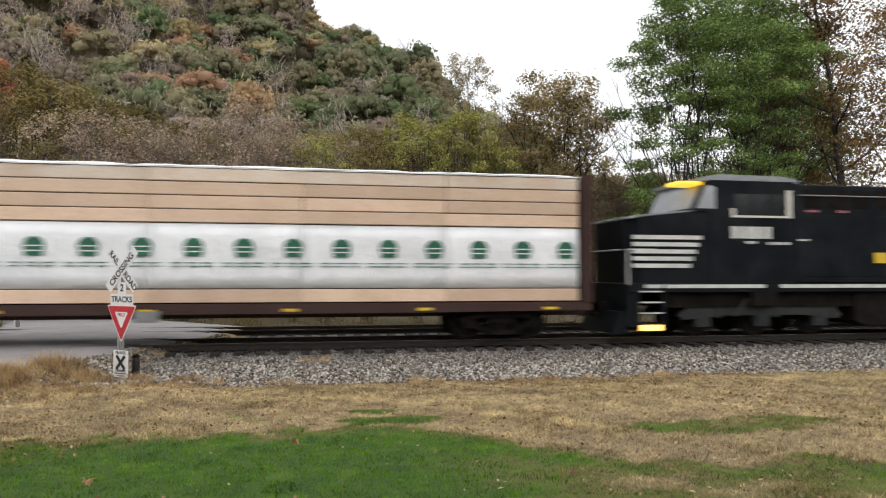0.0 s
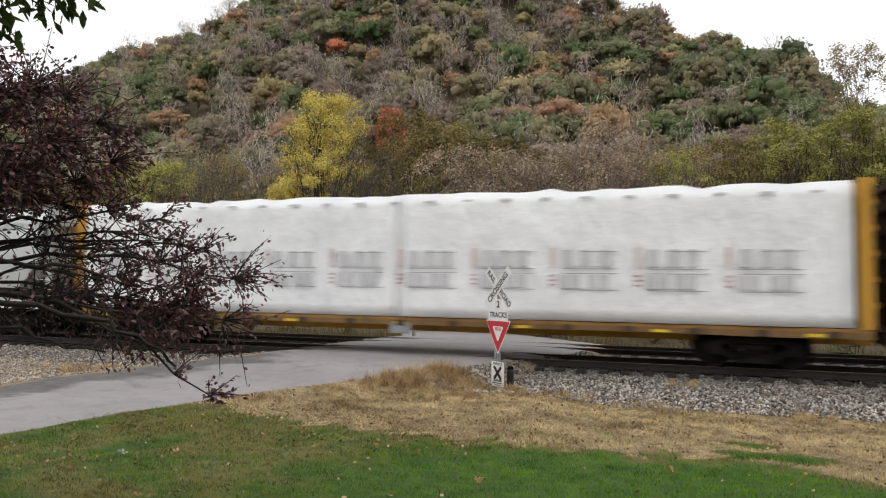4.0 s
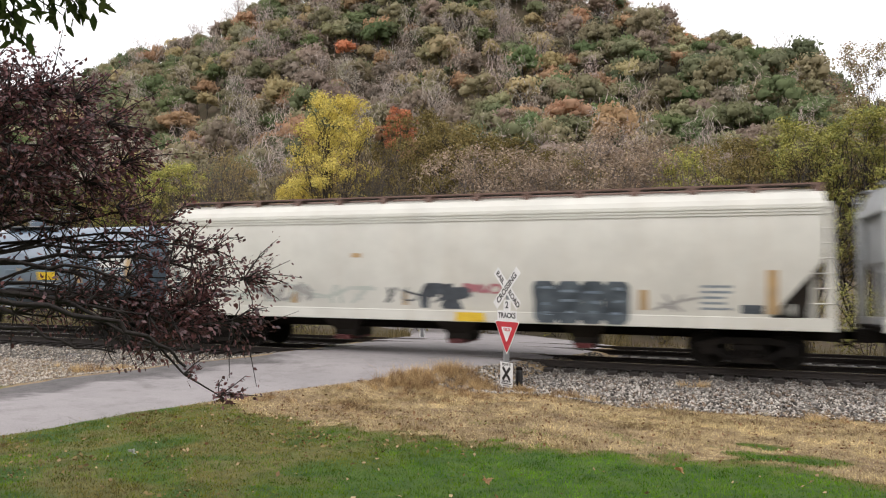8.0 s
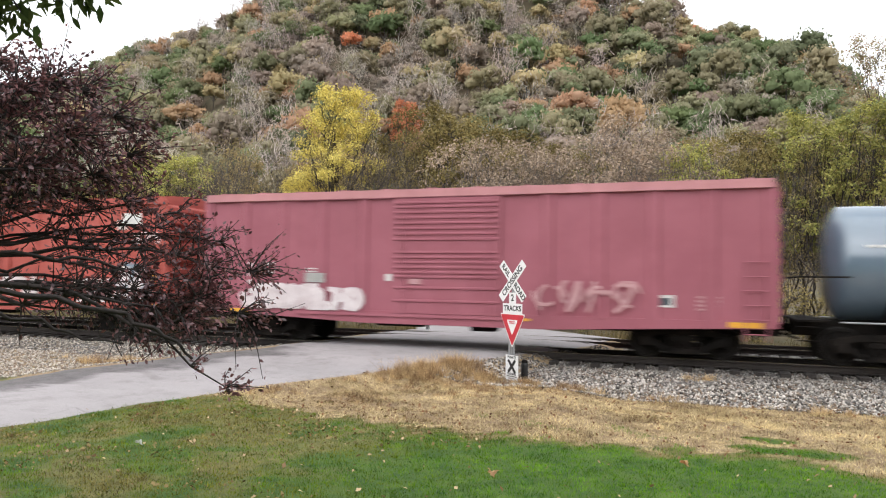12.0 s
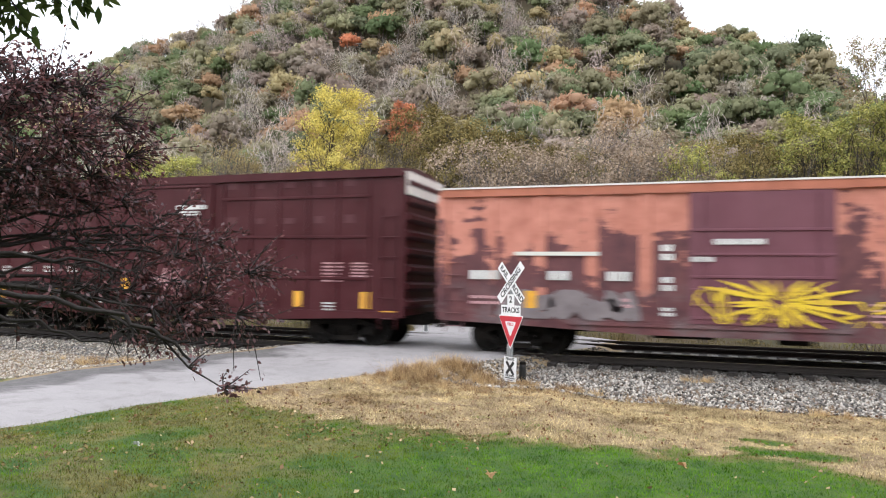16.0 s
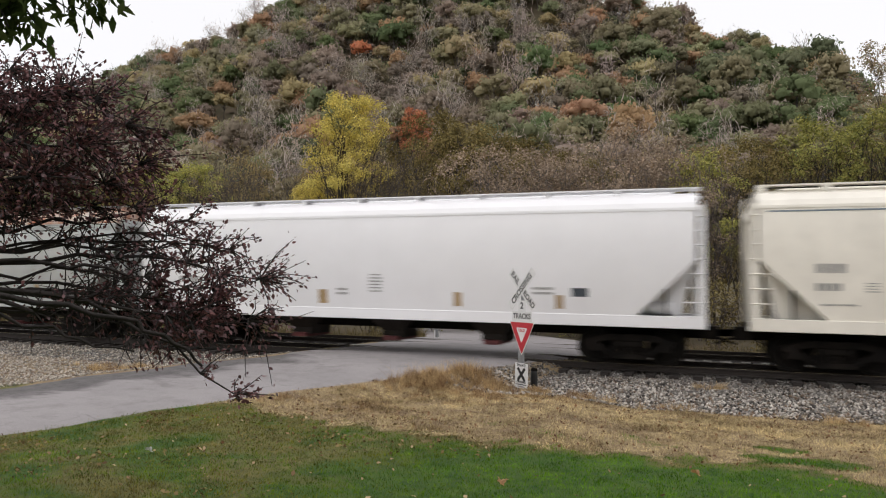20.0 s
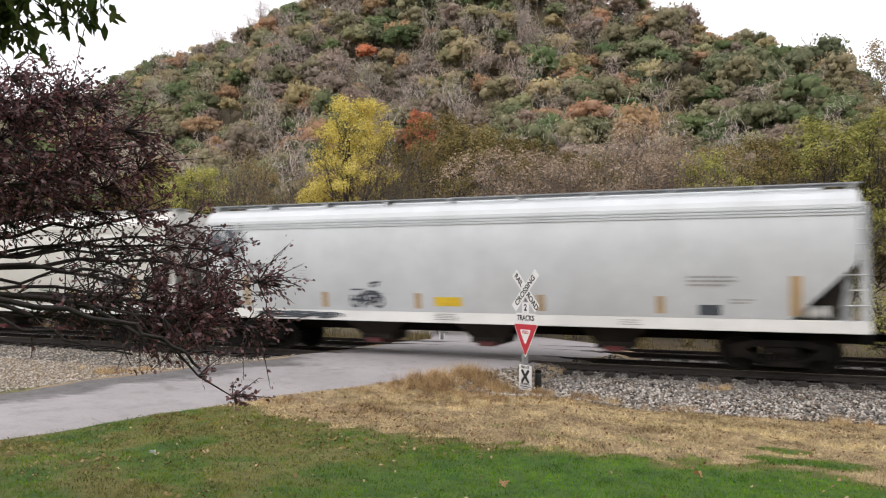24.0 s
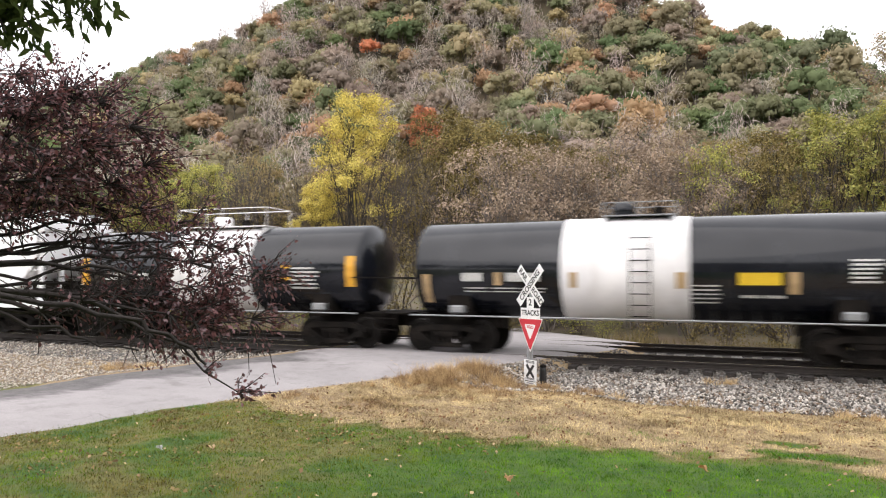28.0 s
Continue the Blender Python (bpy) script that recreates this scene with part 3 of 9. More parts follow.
def scrawl(car, name, x0, x1, z0, z1, skin, m, letters=5, thick=0.16, seed=1, label="", lift=0.008):
    """Sprayed strokes: bent thick lines, letter after letter, that spell nothing."""
    rng = random.Random(seed)
    bm = bmesh.new()
    w, h = (x1 - x0) / letters, z1 - z0
    for i in range(letters):
        cx = x0 + w * (i + 0.5)
        for s in range(rng.randint(3, 4)):
            kind = rng.random()
            if kind < 0.4:  # bow
                a0, turn = rng.uniform(0, 6.28), rng.uniform(1.2, 3.0) * rng.choice((-1, 1))
                rx, rz = w * rng.uniform(0.3, 0.62), h * rng.uniform(0.25, 0.52)
                ox, oz = rng.uniform(-0.2, 0.2) * w, rng.uniform(-0.15, 0.15) * h
                pts = [(cx + ox + rx * math.cos(a0 + turn * k / 7), (z0 + z1) / 2 + oz + rz * math.sin(a0 + turn * k / 7)) for k in range(8)]
            else:  # straight or kinked bar
                if kind < 0.75:
                    xa, xb, za, zb_ = rng.uniform(-0.5, 0.3), rng.uniform(-0.3, 0.5), 0.02, 0.98
                else:
                    xa, xb, za, zb_ = -0.55, 0.55, rng.uniform(0.05, 0.95), rng.uniform(0.05, 0.95)
                kx, kz = rng.uniform(-0.12, 0.12), rng.uniform(-0.1, 0.1)
                pts = [(cx + w * (xa + (xb - xa) * q + kx * math.sin(math.pi * q)), z0 + h * (za + (zb_ - za) * q + kz * math.sin(math.pi * q))) for q in (0, 0.25, 0.5, 0.75, 1)]
            n = len(pts) - 1
            prev = None
            wide = thick * rng.uniform(0.6, 1.2)
            for k in range(n + 1):
                p, q = pts[max(k - 1, 0)], pts[min(k + 1, n)]
                dx, dz = q[0] - p[0], q[1] - p[1]
                d = math.hypot(dx, dz) or 1
                t = wide * (0.75 + 0.25 * math.sin(math.pi * (k + 0.5) / (n + 1)))
                e = []
                for sg in (-1, 1):
                    zx, zz = pts[k][0] - sg * dz / d * t / 2, min(max(pts[k][1] + sg * dx / d * t / 2, z0), z1)
                    e.append(bm.verts.new((zx, -skin(zz) - lift - 0.0012 * s, zz)))
                if prev:
                    bm.faces.new((prev[0], e[0], e[1], prev[1]))
                prev = e
    return tagged(part(name, bm, m, car, label), kind="stuff")


def curls(car, x0, x1, z0, z1, skin, m, loops=6, thick=0.07, seed=1, label="", lift=0.010):
    """A quick tag of overlapping loops and short level dashes."""
    rng = random.Random(seed)
    bm = bmesh.new()
    for i in range(loops):
        rx, rz = (x1 - x0) * rng.uniform(0.07, 0.17), (z1 - z0) * rng.uniform(0.18, 0.38)
        cx, cz = x0 + rx + (x1 - x0 - 2 * rx) * (i + 0.5) / loops, rng.uniform(z0 + rz, z1 - rz)
        a0, turn = rng.uniform(0, 6.28), rng.uniform(3.6, 6.2)
        prev = None
        for k in range(13):
            a = a0 + turn * k / 12
            e = []
            for f in (-1, 1):
                z = min(max(cz + (rz + f * thick / 2) * math.sin(a), z0), z1)
                e.append(bm.verts.new((cx + (rx + f * thick / 2) * math.cos(a), -skin(z) - lift - 0.0008 * i, z)))
            if prev:
                bm.faces.new((prev[0], e[0], e[1], prev[1]))
            prev = e
        if rng.random() < 0.8:
            xa, z, w = rng.uniform(x0, cx), rng.uniform(z0 + thick, z1 - thick), rng.uniform(0.25, 0.5) * (x1 - x0)
            v = [bm.verts.new((x, -skin(q) - lift - 0.0008 * i - 0.0004, q)) for x, q in ((xa, z), (min(xa + w, x1), z + 0.02), (min(xa + w, x1), z + thick), (xa, z + thick * 0.8))]
            bm.faces.new(v)
    return tagged(part("spray_tag", bm, m, car, label), kind="stuff")


def bubbles(car, x0, x1, z0, z1, skin, m, light, letters, seed, label):
    """Fat filled letters that touch, each with a few paler glints; they spell nothing."""
    rng = random.Random(seed)
    dark, pale = bmesh.new(), bmesh.new()
    w = (x1 - x0) / letters
    zs = sorted([z0 + (z1 - z0) * q for q in (0, 0.04, 0.12, 0.35, 0.5, 0.65, 0.88, 0.96, 1)] + [1.284, 1.286])
    for i in range(letters):
        cx, lean, pinch = x0 + w * (i + 0.5), rng.uniform(-0.12, 0.12), rng.uniform(0.0, 0.14)
        prev = None
        for z in zs:
            t = (z - z0) / (z1 - z0)
            half = w * (0.56 - pinch * math.sin(math.pi * t) ** 4) * min(1.0, 0.62 + 2.6 * min(t, 1 - t))
            e = [bm_v for bm_v in (dark.verts.new((cx + lean * (t - 0.5) + f * half, -skin(z) - 0.010 - 0.001 * (i % 2), z)) for f in (-1, 1))]
            if prev:
                dark.faces.new((prev[0], prev[1], e[1], e[0]))
            prev = e
        for q in range(3):
            z, a, b = z0 + (z1 - z0) * (0.22 + 0.27 * q + rng.uniform(-0.06, 0.06)), cx + w * rng.uniform(-0.4, -0.1), cx + w * rng.uniform(0.1, 0.42)
            v = [pale.verts.new((x, -skin(u) - 0.014, u)) for x, u in ((a, z), (b, z + rng.uniform(-0.03, 0.03)), (b - 0.05, z + 0.07), (a + 0.04, z + 0.06))]
            pale.faces.new(v)
    tagged(part("spray_tag", dark, m, car, label), kind="stuff")
    tagged(part("spray_glint", pale, light, car, "pale strokes in the letters"), kind="stuff")


def burst(car, cx, cz, rx, z0, z1, skin, m, rays=20, seed=1, label=""):
    """Sprayed rays that shoot out from one spot, kept between two heights."""
    rng = random.Random(seed)
    bm = bmesh.new()
    for i in range(rays):
        a = 2 * math.pi * (i + rng.uniform(-0.3, 0.3)) / rays
        ln = rng.uniform(0.55, 1.0)
        d0, w = rng.uniform(0.05, 0.25), rng.uniform(0.02, 0.05)
        ux, uz = math.cos(a), math.sin(a)
        row = []
        for q, t in ((d0, 0.6), (0.6 * ln, 1.3), (ln, 0.5)):
            x, z = cx + ux * rx * q, cz + uz * 0.9 * q
            row.append([(x - uz * w * t, min(max(z + ux * w * t, z0), z1)), (x + uz * w * t, min(max(z - ux * w * t, z0), z1))])
        v = [[bm.verts.new((x, -skin(z) - 0.008 - 0.0006 * i, z)) for x, z in r] for r in row]
        for p, q in zip(v, v[1:]):
            bm.faces.new((p[0], q[0], q[1], p[1]))
    return tagged(part("spray_tag", bm, m, car, label), kind="stuff")


def car_base(name, label, s0, s1, category="freight car"):
    """The thing, its middle on the train's own line; s0 < s1 are its body's ends."""
    car = thing(name, label, category, "cars of the train")
    MID[car.name] = (s0 + s1) / 2
    return car


CARS = []


def finish(car):
    CARS.append(car)
    return car


FRAME_RED = paint("oxide_red_frame", (0.042, 0.018, 0.015), 0.5, (0.03, 0.025, 0.02), rough=0.7)
DECK_OCHRE = paint("rusty_ochre_deck_edge", (0.27, 0.135, 0.035), 0.75, (0.07, 0.045, 0.03), 0.25, rough=0.75)
FRAME_YELLOW = paint("ochre_yellow_frame", (0.46, 0.24, 0.03), 0.6, (0.08, 0.05, 0.025), rough=0.7)
SILL_BROWN = paint("soiled_ochre_sill", (0.17, 0.10, 0.04), 0.7, (0.035, 0.025, 0.018), 0.1, rough=0.8)
LUMBER = mat("planed_pine", (0.72, 0.53, 0.40), (0.63, 0.45, 0.325), 1.2, 0.7, 0, 0.15, 40)
LUMBER_END = mat("pale_pine", (0.80, 0.69, 0.58), (0.70, 0.54, 0.42), 1.0, 0.7, 0, 0.15, 40)
own_tone(LUMBER, 0.80, 1.14)
own_tone(LUMBER_END, 0.82, 1.12)
GAP_DARK = mat("gap_shade", (0.12, 0.08, 0.055), (0.07, 0.05, 0.04), 5, 0.9)
LOGO_GREEN = mat("printed_green", (0.01, 0.10, 0.055), (0.015, 0.13, 0.07), 4, 0.6)
LOGO_GREY = mat("printed_grey", (0.19, 0.19, 0.21), (0.27, 0.27, 0.29), 4, 0.6)
LOGO_PALE = mat("pale_printed_grey", (0.52, 0.52, 0.545), (0.60, 0.60, 0.625), 3, 0.6)
LOGO_ROSE = mat("pale_printed_rose", (0.60, 0.50, 0.50), (0.66, 0.58, 0.58), 3, 0.6)
POCKET_BROWN = mat("rusty_brown_pocket", (0.075, 0.042, 0.022), (0.045, 0.028, 0.018), 4, 0.85)
LOGO_RED = mat("printed_red", (0.42, 0.14, 0.16), (0.36, 0.16, 0.18), 4, 0.6)


def wrap_mat():
    m, n, l, p = nodes_of("plastic_lumber_wrap")
    tc = n.new("ShaderNodeTexCoord").outputs["Object"]
    c = mix(n, l, ramp(n, l, noise_node(n, l, tc, 0.7, 5), 0.3, 0.7), (0.86, 0.87, 0.89), (0.70, 0.71, 0.74))
    l.new(c, p.inputs["Base Color"])
    p.inputs["Roughness"].default_value = 0.38
    h = noise_node(n, l, tc, 1.1, 5, 0.6, (1.3, 1.0, 0.8))
    add_bump(n, l, p, h, 0.55, 0.22)
    return m


WRAP = wrap_mat()


def wavy_pack(x0, x1, y0, y1, z0, z1, seed, amp=0.02, top=0.03):
    """A pack under loose wrapping: the faces sag and bulge a little."""
    rng = np.random.default_rng(seed + 100)
    nx, nz = max(3, int((x1 - x0) / 0.45)), max(2, int((z1 - z0) / 0.3))
    bm = bmesh.new()
    grid = {}
    for sy, y in ((-1, y0), (1, y1)):
        for i in range(nx + 1):
            for k in range(nz + 1):
                e = 0 if i in (0, nx) else 1
                px, pz = x0 + (x1 - x0) * i / nx, z0 + (z1 - z0) * k / nz
                fold = 0.9 * math.sin(px * 1.1 + pz * 1.6 + seed) * math.sin(px * 0.37 + seed * 2) + 0.6 * math.sin(px * 2.9 - pz * 0.9)
                dy = sy * amp * (0.6 * rng.standard_normal() + fold) * e
                dz = top * rng.standard_normal() * 0.6 if k == nz else 0
                rnd = -sy * 0.05 if k == nz else 0
                grid[sy, i, k] = bm.verts.new((x0 + (x1 - x0) * i / nx, y + dy + rnd, z0 + (z1 - z0) * k / nz + dz))
    for sy in (-1, 1):
        for i in range(nx):
            for k in range(nz):
                bm.faces.new((grid[sy, i, k], grid[sy, i + 1, k], grid[sy, i + 1, k + 1], grid[sy, i, k + 1]))
    for i in range(nx):
        bm.faces.new((grid[-1, i, nz], grid[-1, i + 1, nz], grid[1, i + 1, nz], grid[1, i, nz]))
        bm.faces.new((grid[-1, i, 0], grid[-1, i + 1, 0], grid[1, i + 1, 0], grid[1, i, 0]))
    for i in (0, nx):
        for k in range(nz):
            bm.faces.new((grid[-1, i, k], grid[1, i, k], grid[1, i, k + 1], grid[-1, i, k + 1]))
    return bm


def centerbeam(s0, s1, yellow=False):
    L = s1 - s0
    h = L / 2
    frame_m = FRAME_YELLOW if yellow else FRAME_RED
    label = "yellow centerbeam flatcar loaded with white-wrapped lumber" if yellow else "oxide-red centerbeam flatcar loaded with banded lumber packs"
    car = car_base("centerbeam_flatcar", label, s0, s1, "flatcar")
    part("deck", boxes((-h, h, -1.38, 1.38, 0.95, 1.05), bevel=0.01), DECK_OCHRE if yellow else frame_m, car)
    for s in (-1, 1):
        part("side_sill", prisms(([(-h, 0.80), (-h + 2.2, 0.78), (-h + 4.5, 0.79 + 0.05 * yellow), (h - 4.5, 0.79 + 0.05 * yellow), (h - 2.2, 0.81), (h, 0.82), (h, 0.97), (-h, 0.97)], min(1.40 * s, 1.33 * s), max(1.40 * s, 1.33 * s))), SILL_BROWN if yellow else frame_m, car)
    part("center_sill", boxes((-h - 0.25, h + 0.25, -0.3, 0.3, 0.62, 0.96)), frame_m, car)
    part("center_beam", boxes((-h + 0.3, h - 0.3, -0.05, 0.05, 1.05, 4.45), (-h + 0.3, h - 0.3, -0.14, 0.14, 4.2, 4.42)), frame_m, car)
    for s in (-1, 1):  # bulkheads with corner posts and shelves of ribs
        x = s * (h - 0.12)
        bm = boxes((x - 0.05, x + 0.05, -1.30, 1.30, 1.05, 4.5))
        for y in (-1.34, -0.45, 0.45, 1.34):
            part("bulkhead_post", boxes((x - 0.14, x + 0.14, y - 0.07, y + 0.07, 1.05, 4.55)), frame_m, car)
        for z in (1.6, 2.2, 2.8, 3.4, 4.0, 4.5):
            part("bulkhead_rib", boxes((*sorted((x + 0.052 * s, x + 0.24 * s)), -1.26, 1.26, z - 0.06, z + 0.06)), frame_m, car)
        part("bulkhead", bm, frame_m, car, "end bulkhead")
        add_truck(car, s * (h - 2.5))
        add_coupler(car, s * (h + 0.1), s)
        ladder(car, s * (h - 0.02), -1.25, 1.1, 4.4, 0.4, "y", 8, frame_m)
    # the load, pack by pack
    n = 6 if not yellow else 2
    w = (L - 0.75) / n
    rng = random.Random(int(abs(s0)))
    for i in range(n):
        a, b = -h + 0.38 + i * w, -h + 0.38 + (i + 1) * w - 0.008
        for s in (-1, 1):
            y0, y1 = sorted((1.39 * s, 0.16 * s))
            off = rng.uniform(-0.015, 0.015)
            if yellow:
                part("lumber_pack", wavy_pack(a, b, y0 - off, y1, 1.07, 4.46 + off, i * 3 + s + 50, 0.028, 0.045), WRAP, car, "white plastic-wrapped lumber pack", True)
            else:
                part("lumber_pack", boxes((a, b, y0, y1, 1.08, 1.41), bevel=0.012), LUMBER, car, "bare pine boards")
                part("lumber_pack", wavy_pack(a, b, y0, y1, 1.44, 3.06, i * 5 + s, 0.007, 0.0), WRAP, car, "white printed wrap round lumber", True)
                for k in range(4):
                    z = 3.09 + k * 0.345
                    part("lumber_pack", boxes((a + rng.uniform(0, 0.02), b, y0 + rng.uniform(0, 0.02), y1, z, z + 0.315), bevel=0.012), LUMBER if k < 3 else LUMBER_END, car, "bare pine boards")
                part("cover", wavy_pack(a, b + 0.03, y0 - 0.01, y1, 4.455, 4.53, i + s + 9, 0.012, 0.022), WRAP, car, "white plastic cover")
    if not yellow:
        # dark strips stand in for shade in the gaps between lumber layers
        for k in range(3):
            part("gap_strip", boxes((-h + 0.4, h - 0.4, -1.36, 1.36, 3.09 + 0.345 * (k + 1) - 0.035, 3.09 + 0.345 * (k + 1) + 0.005)), GAP_DARK, car)
        part("gap_strip", boxes((-h + 0.4, h - 0.4, -1.36, 1.36, 1.40, 1.45)), GAP_DARK, car)
        flat = lambda z: 1.415
        for i in range(19):  # green printed marks: an arch with a stripe and a line of small print
            x = -0.13 + 1.216 * (i - 9)
            bm = bmesh.new()
            arc = [(x + 0.24 * math.cos(t), 2.48 + 0.22 * math.sin(t)) for t in (math.pi * j / 10 for j in range(11))]
            pts = [(x - 0.19, 2.23), (x + 0.19, 2.23)] + arc
            bm.faces.new([bm.verts.new((px, -1.425, pz)) for px, pz in pts])
            part("printed_mark", bm, LOGO_GREEN, car)
            bm = bmesh.new()
            for zz in (2.34, 2.46):
                bm.faces.new([bm.verts.new((px, -1.429, pz)) for px, pz in ((x - 0.2, zz), (x + 0.2, zz), (x + 0.16, zz + 0.03), (x - 0.16, zz + 0.03))])
            part("printed_mark", bm, WRAP, car)
            text_block(car, x - 0.54, x + 0.54, 1.92, 2.09, lambda z: 1.419, LOGO_GREEN, 2, 3, 0.4, i)
    else:
        near = lambda z: 1.455
        for i in range(10):  # large pale print that cannot be read, ruled above and below
            x = -1.3 + 2.13 * (i - 4.5) + 1.06
            text_block(car, x - 0.62, x + 0.78, 2.40, 2.90, near, LOGO_PALE, 1, 3, 0.86, i)
            text_block(car, x - 0.66, x + 0.76, 1.88, 2.26, near, LOGO_PALE, 1, 2, 0.9, i + 40)
            text_block(car, x - 0.92, x - 0.70, 2.40, 2.95, near, LOGO_ROSE, 1, 1, 0.9, i + 80)
            text_block(car, x - 0.92, x - 0.72, 1.90, 2.26, near, LOGO_RED, 3, 1, 0.4, i + 90)
            for za in (1.86, 2.28, 2.40, 2.84):
                part("printed_mark", boxes((x - 0.62 + (0.5 if za > 2.8 else 0), x + 0.78, -1.466, -1.460, za, za + 0.018)), LOGO_GREY, car)
            part("strap_mark", boxes((x - 0.16, x + 0.16, -1.45, -1.42, 4.22, 4.28)), LOGO_PALE, car)
            part("strap_mark", boxes((x + 0.95, x + 1.2, -1.45, -1.42, 4.22, 4.28)), LOGO_PALE, car)
        for i in range(15):
            x = -h + 0.8 + i * (L - 1.6) / 14
            part("stake_pocket", boxes((x - 0.13, x + 0.13, -1.45, -1.39, 0.82, 0.985), bevel=0.012), POCKET_BROWN, car, "dark stake pocket")
    for i in range(7):  # reflectors along the sill
        x = -h + 1.2 + i * (L - 2.4) / 6
        part("reflector", boxes((x - 0.2, x + 0.2, -1.415, -1.40, 0.845, 0.92)), YELLOW, car, "yellow reflector")
    part("placard", boxes((-0.3, 0.3, -1.42, -1.40, 0.60, 0.88)), GALV, car)
    for s in (-1, 1):
        part("grab_iron", rods(((s * (h - 0.9), -1.45, 0.5), (s * (h - 0.5), -1.45, 0.5)), ((s * (h - 0.9), -1.45, 0.5), (s * (h - 0.9), -1.4, 0.85)), ((s * (h - 0.5), -1.45, 0.5), (s * (h - 0.5), -1.4, 0.85)), r=0.015), STEEL_DARK, car)
    return finish(car)


# darkened so that the colour carries the shade under the hoppers
CHUTE = paint("soiled_shaded_chute_paint", (0.034, 0.029, 0.025), 0.6, (0.016, 0.013, 0.011), 0.1, rough=0.85, spec=0.1)
GATE_RED = mat("dull_red_gate", (0.16, 0.035, 0.035), (0.08, 0.02, 0.02), 3, 0.7)


def hopper(s0, s1, label, body_m, roof_m=None, bulge=0.10, roof_z=4.42, chord=True, posts=0, sill_m=None, ribs=0, chutes=3, slope=1.4, board_m=None):
    """Covered hopper: curved or ribbed sides, sloped end sheets over open platforms, roof with hatches, chutes below."""
    L, h = s1 - s0, (s1 - s0) / 2
    car = car_base("covered_hopper", label, s0, s1, "hopper car")
    roof_m, sill_m = roof_m or body_m, sill_m or body_m
    zb, zt = 1.28, roof_z - 0.50
    base = 1.60 - bulge

    def skin(z):
        t = min(max((z - zb) / (zt - zb), 0), 1)
        return base + bulge * math.sin(math.pi * (0.07 + 0.70 * t)) if bulge else base
    car_skin = skin
    # sides from end to end, cut back below along the slope of the end sheets
    for s in (-1, 1):
        bm = bmesh.new()
        zs = [zb + (zt - zb) * i / 8 for i in range(9)]
        for inner in (0, 1):
            rows_ = []
            for z in zs:
                t = (z - zb) / (zt - zb)
                cut = 0.25 + max(0.0, slope * (1 - t / 0.52)) if t < 0.52 else 0.25
                rows_.append([bm.verts.new((x, s * (skin(z) - 0.02 * inner), z)) for x in (-h + cut, -h / 2, 0, h / 2, h - cut)])
            for a, b in zip(rows_, rows_[1:]):
                for i in range(4):
                    q = (a[i], a[i + 1], b[i + 1], b[i])
                    bm.faces.new(q if (s < 0) != bool(inner) else q[::-1])
        part("side_sheet", bm, body_m, car, "", True, False)
        part("side_sill", boxes((-h, h, *sorted((s * (base + 0.06), s * (base - 0.08))), 0.98, 1.28), bevel=0.012), sill_m, car)
        if chord:
            for k in range(3):
                z = zt - 0.05 - k * 0.075
                part("rib", boxes((-h + 0.3, h - 0.3, *sorted((s * (skin(z) + 0.03), s * (skin(z) - 0.01))), z - 0.016, z + 0.016)), body_m, car)
        for k in range(ribs):
            x = -h + 0.6 + (L - 1.2) * k / (ribs - 1)
            lo = zb if abs(x) < h - slope else 2.9
            part("rib", boxes((x - 0.05, x + 0.05, *sorted((s * (base + 0.07), s * (base - 0.01))), lo, zt)), body_m, car)
    # end slope sheets, bulkhead above
    for s in (-1, 1):
        zm = zb + (zt - zb) * 0.52
        y = base - 0.03
        a = s * (h - 0.27)
        bm = prisms(([(s * (h - 0.25), zt), (s * (h - 0.25), zm), (s * (h - 0.25 - slope), zb), (s * (h - 0.31 - slope), zb), (s * (h - 0.33), zm), (s * (h - 0.33), zt)], -y, y))
        part("end_sheet", bm, body_m, car)
        part("end_platform", boxes((*sorted((s * h, s * (h - 2.3))), -base, base, 1.0, 1.10)), STEEL_DARK, car)
        # dark plate put in where the open end bay lies in shade
        part("end_shade_plate", boxes((*sorted((s * (h - 0.95), s * (h - 0.98))), -base + 0.12, base - 0.12, 1.1, zm - 0.55)), CHUTE, car, "dark plate for the shade under the slope sheet")
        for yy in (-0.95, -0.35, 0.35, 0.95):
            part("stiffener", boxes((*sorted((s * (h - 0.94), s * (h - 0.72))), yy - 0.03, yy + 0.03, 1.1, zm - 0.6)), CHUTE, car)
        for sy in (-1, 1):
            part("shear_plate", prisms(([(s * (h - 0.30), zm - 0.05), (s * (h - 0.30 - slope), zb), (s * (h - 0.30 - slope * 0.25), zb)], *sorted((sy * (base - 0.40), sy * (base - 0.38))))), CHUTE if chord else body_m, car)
        bm = bmesh.new()
        for yy in (-base + 0.02, base - 0.02):
            box(bm, s * (h - 0.12) - 0.07, s * (h - 0.12) + 0.07, yy - 0.06, yy + 0.06, 1.1, zt + 0.1)
        box(bm, s * (h - 0.12) - 0.06, s * (h - 0.12) + 0.06, -base, base, zt - 0.1, zt + 0.1)
        for yy in (-0.5, 0.5):
            box(bm, s * (h - 0.3) - 0.05, s * (h - 0.3) + 0.05, yy - 0.06, yy + 0.06, 1.1, zm + 0.3)
        part("end_frame", bm, body_m, car)
        ladder(car, s * (h - 0.28), -base - 0.05, 1.1, zt, 0.5, "x", 8, body_m, 0.018)
        ladder(car, s * (h - 0.02), 1.1, 1.1, roof_z, 0.42, "y", 9, body_m)
        add_truck(car, s * (h - 1.85))
        add_coupler(car, s * (h + 0.02), s)
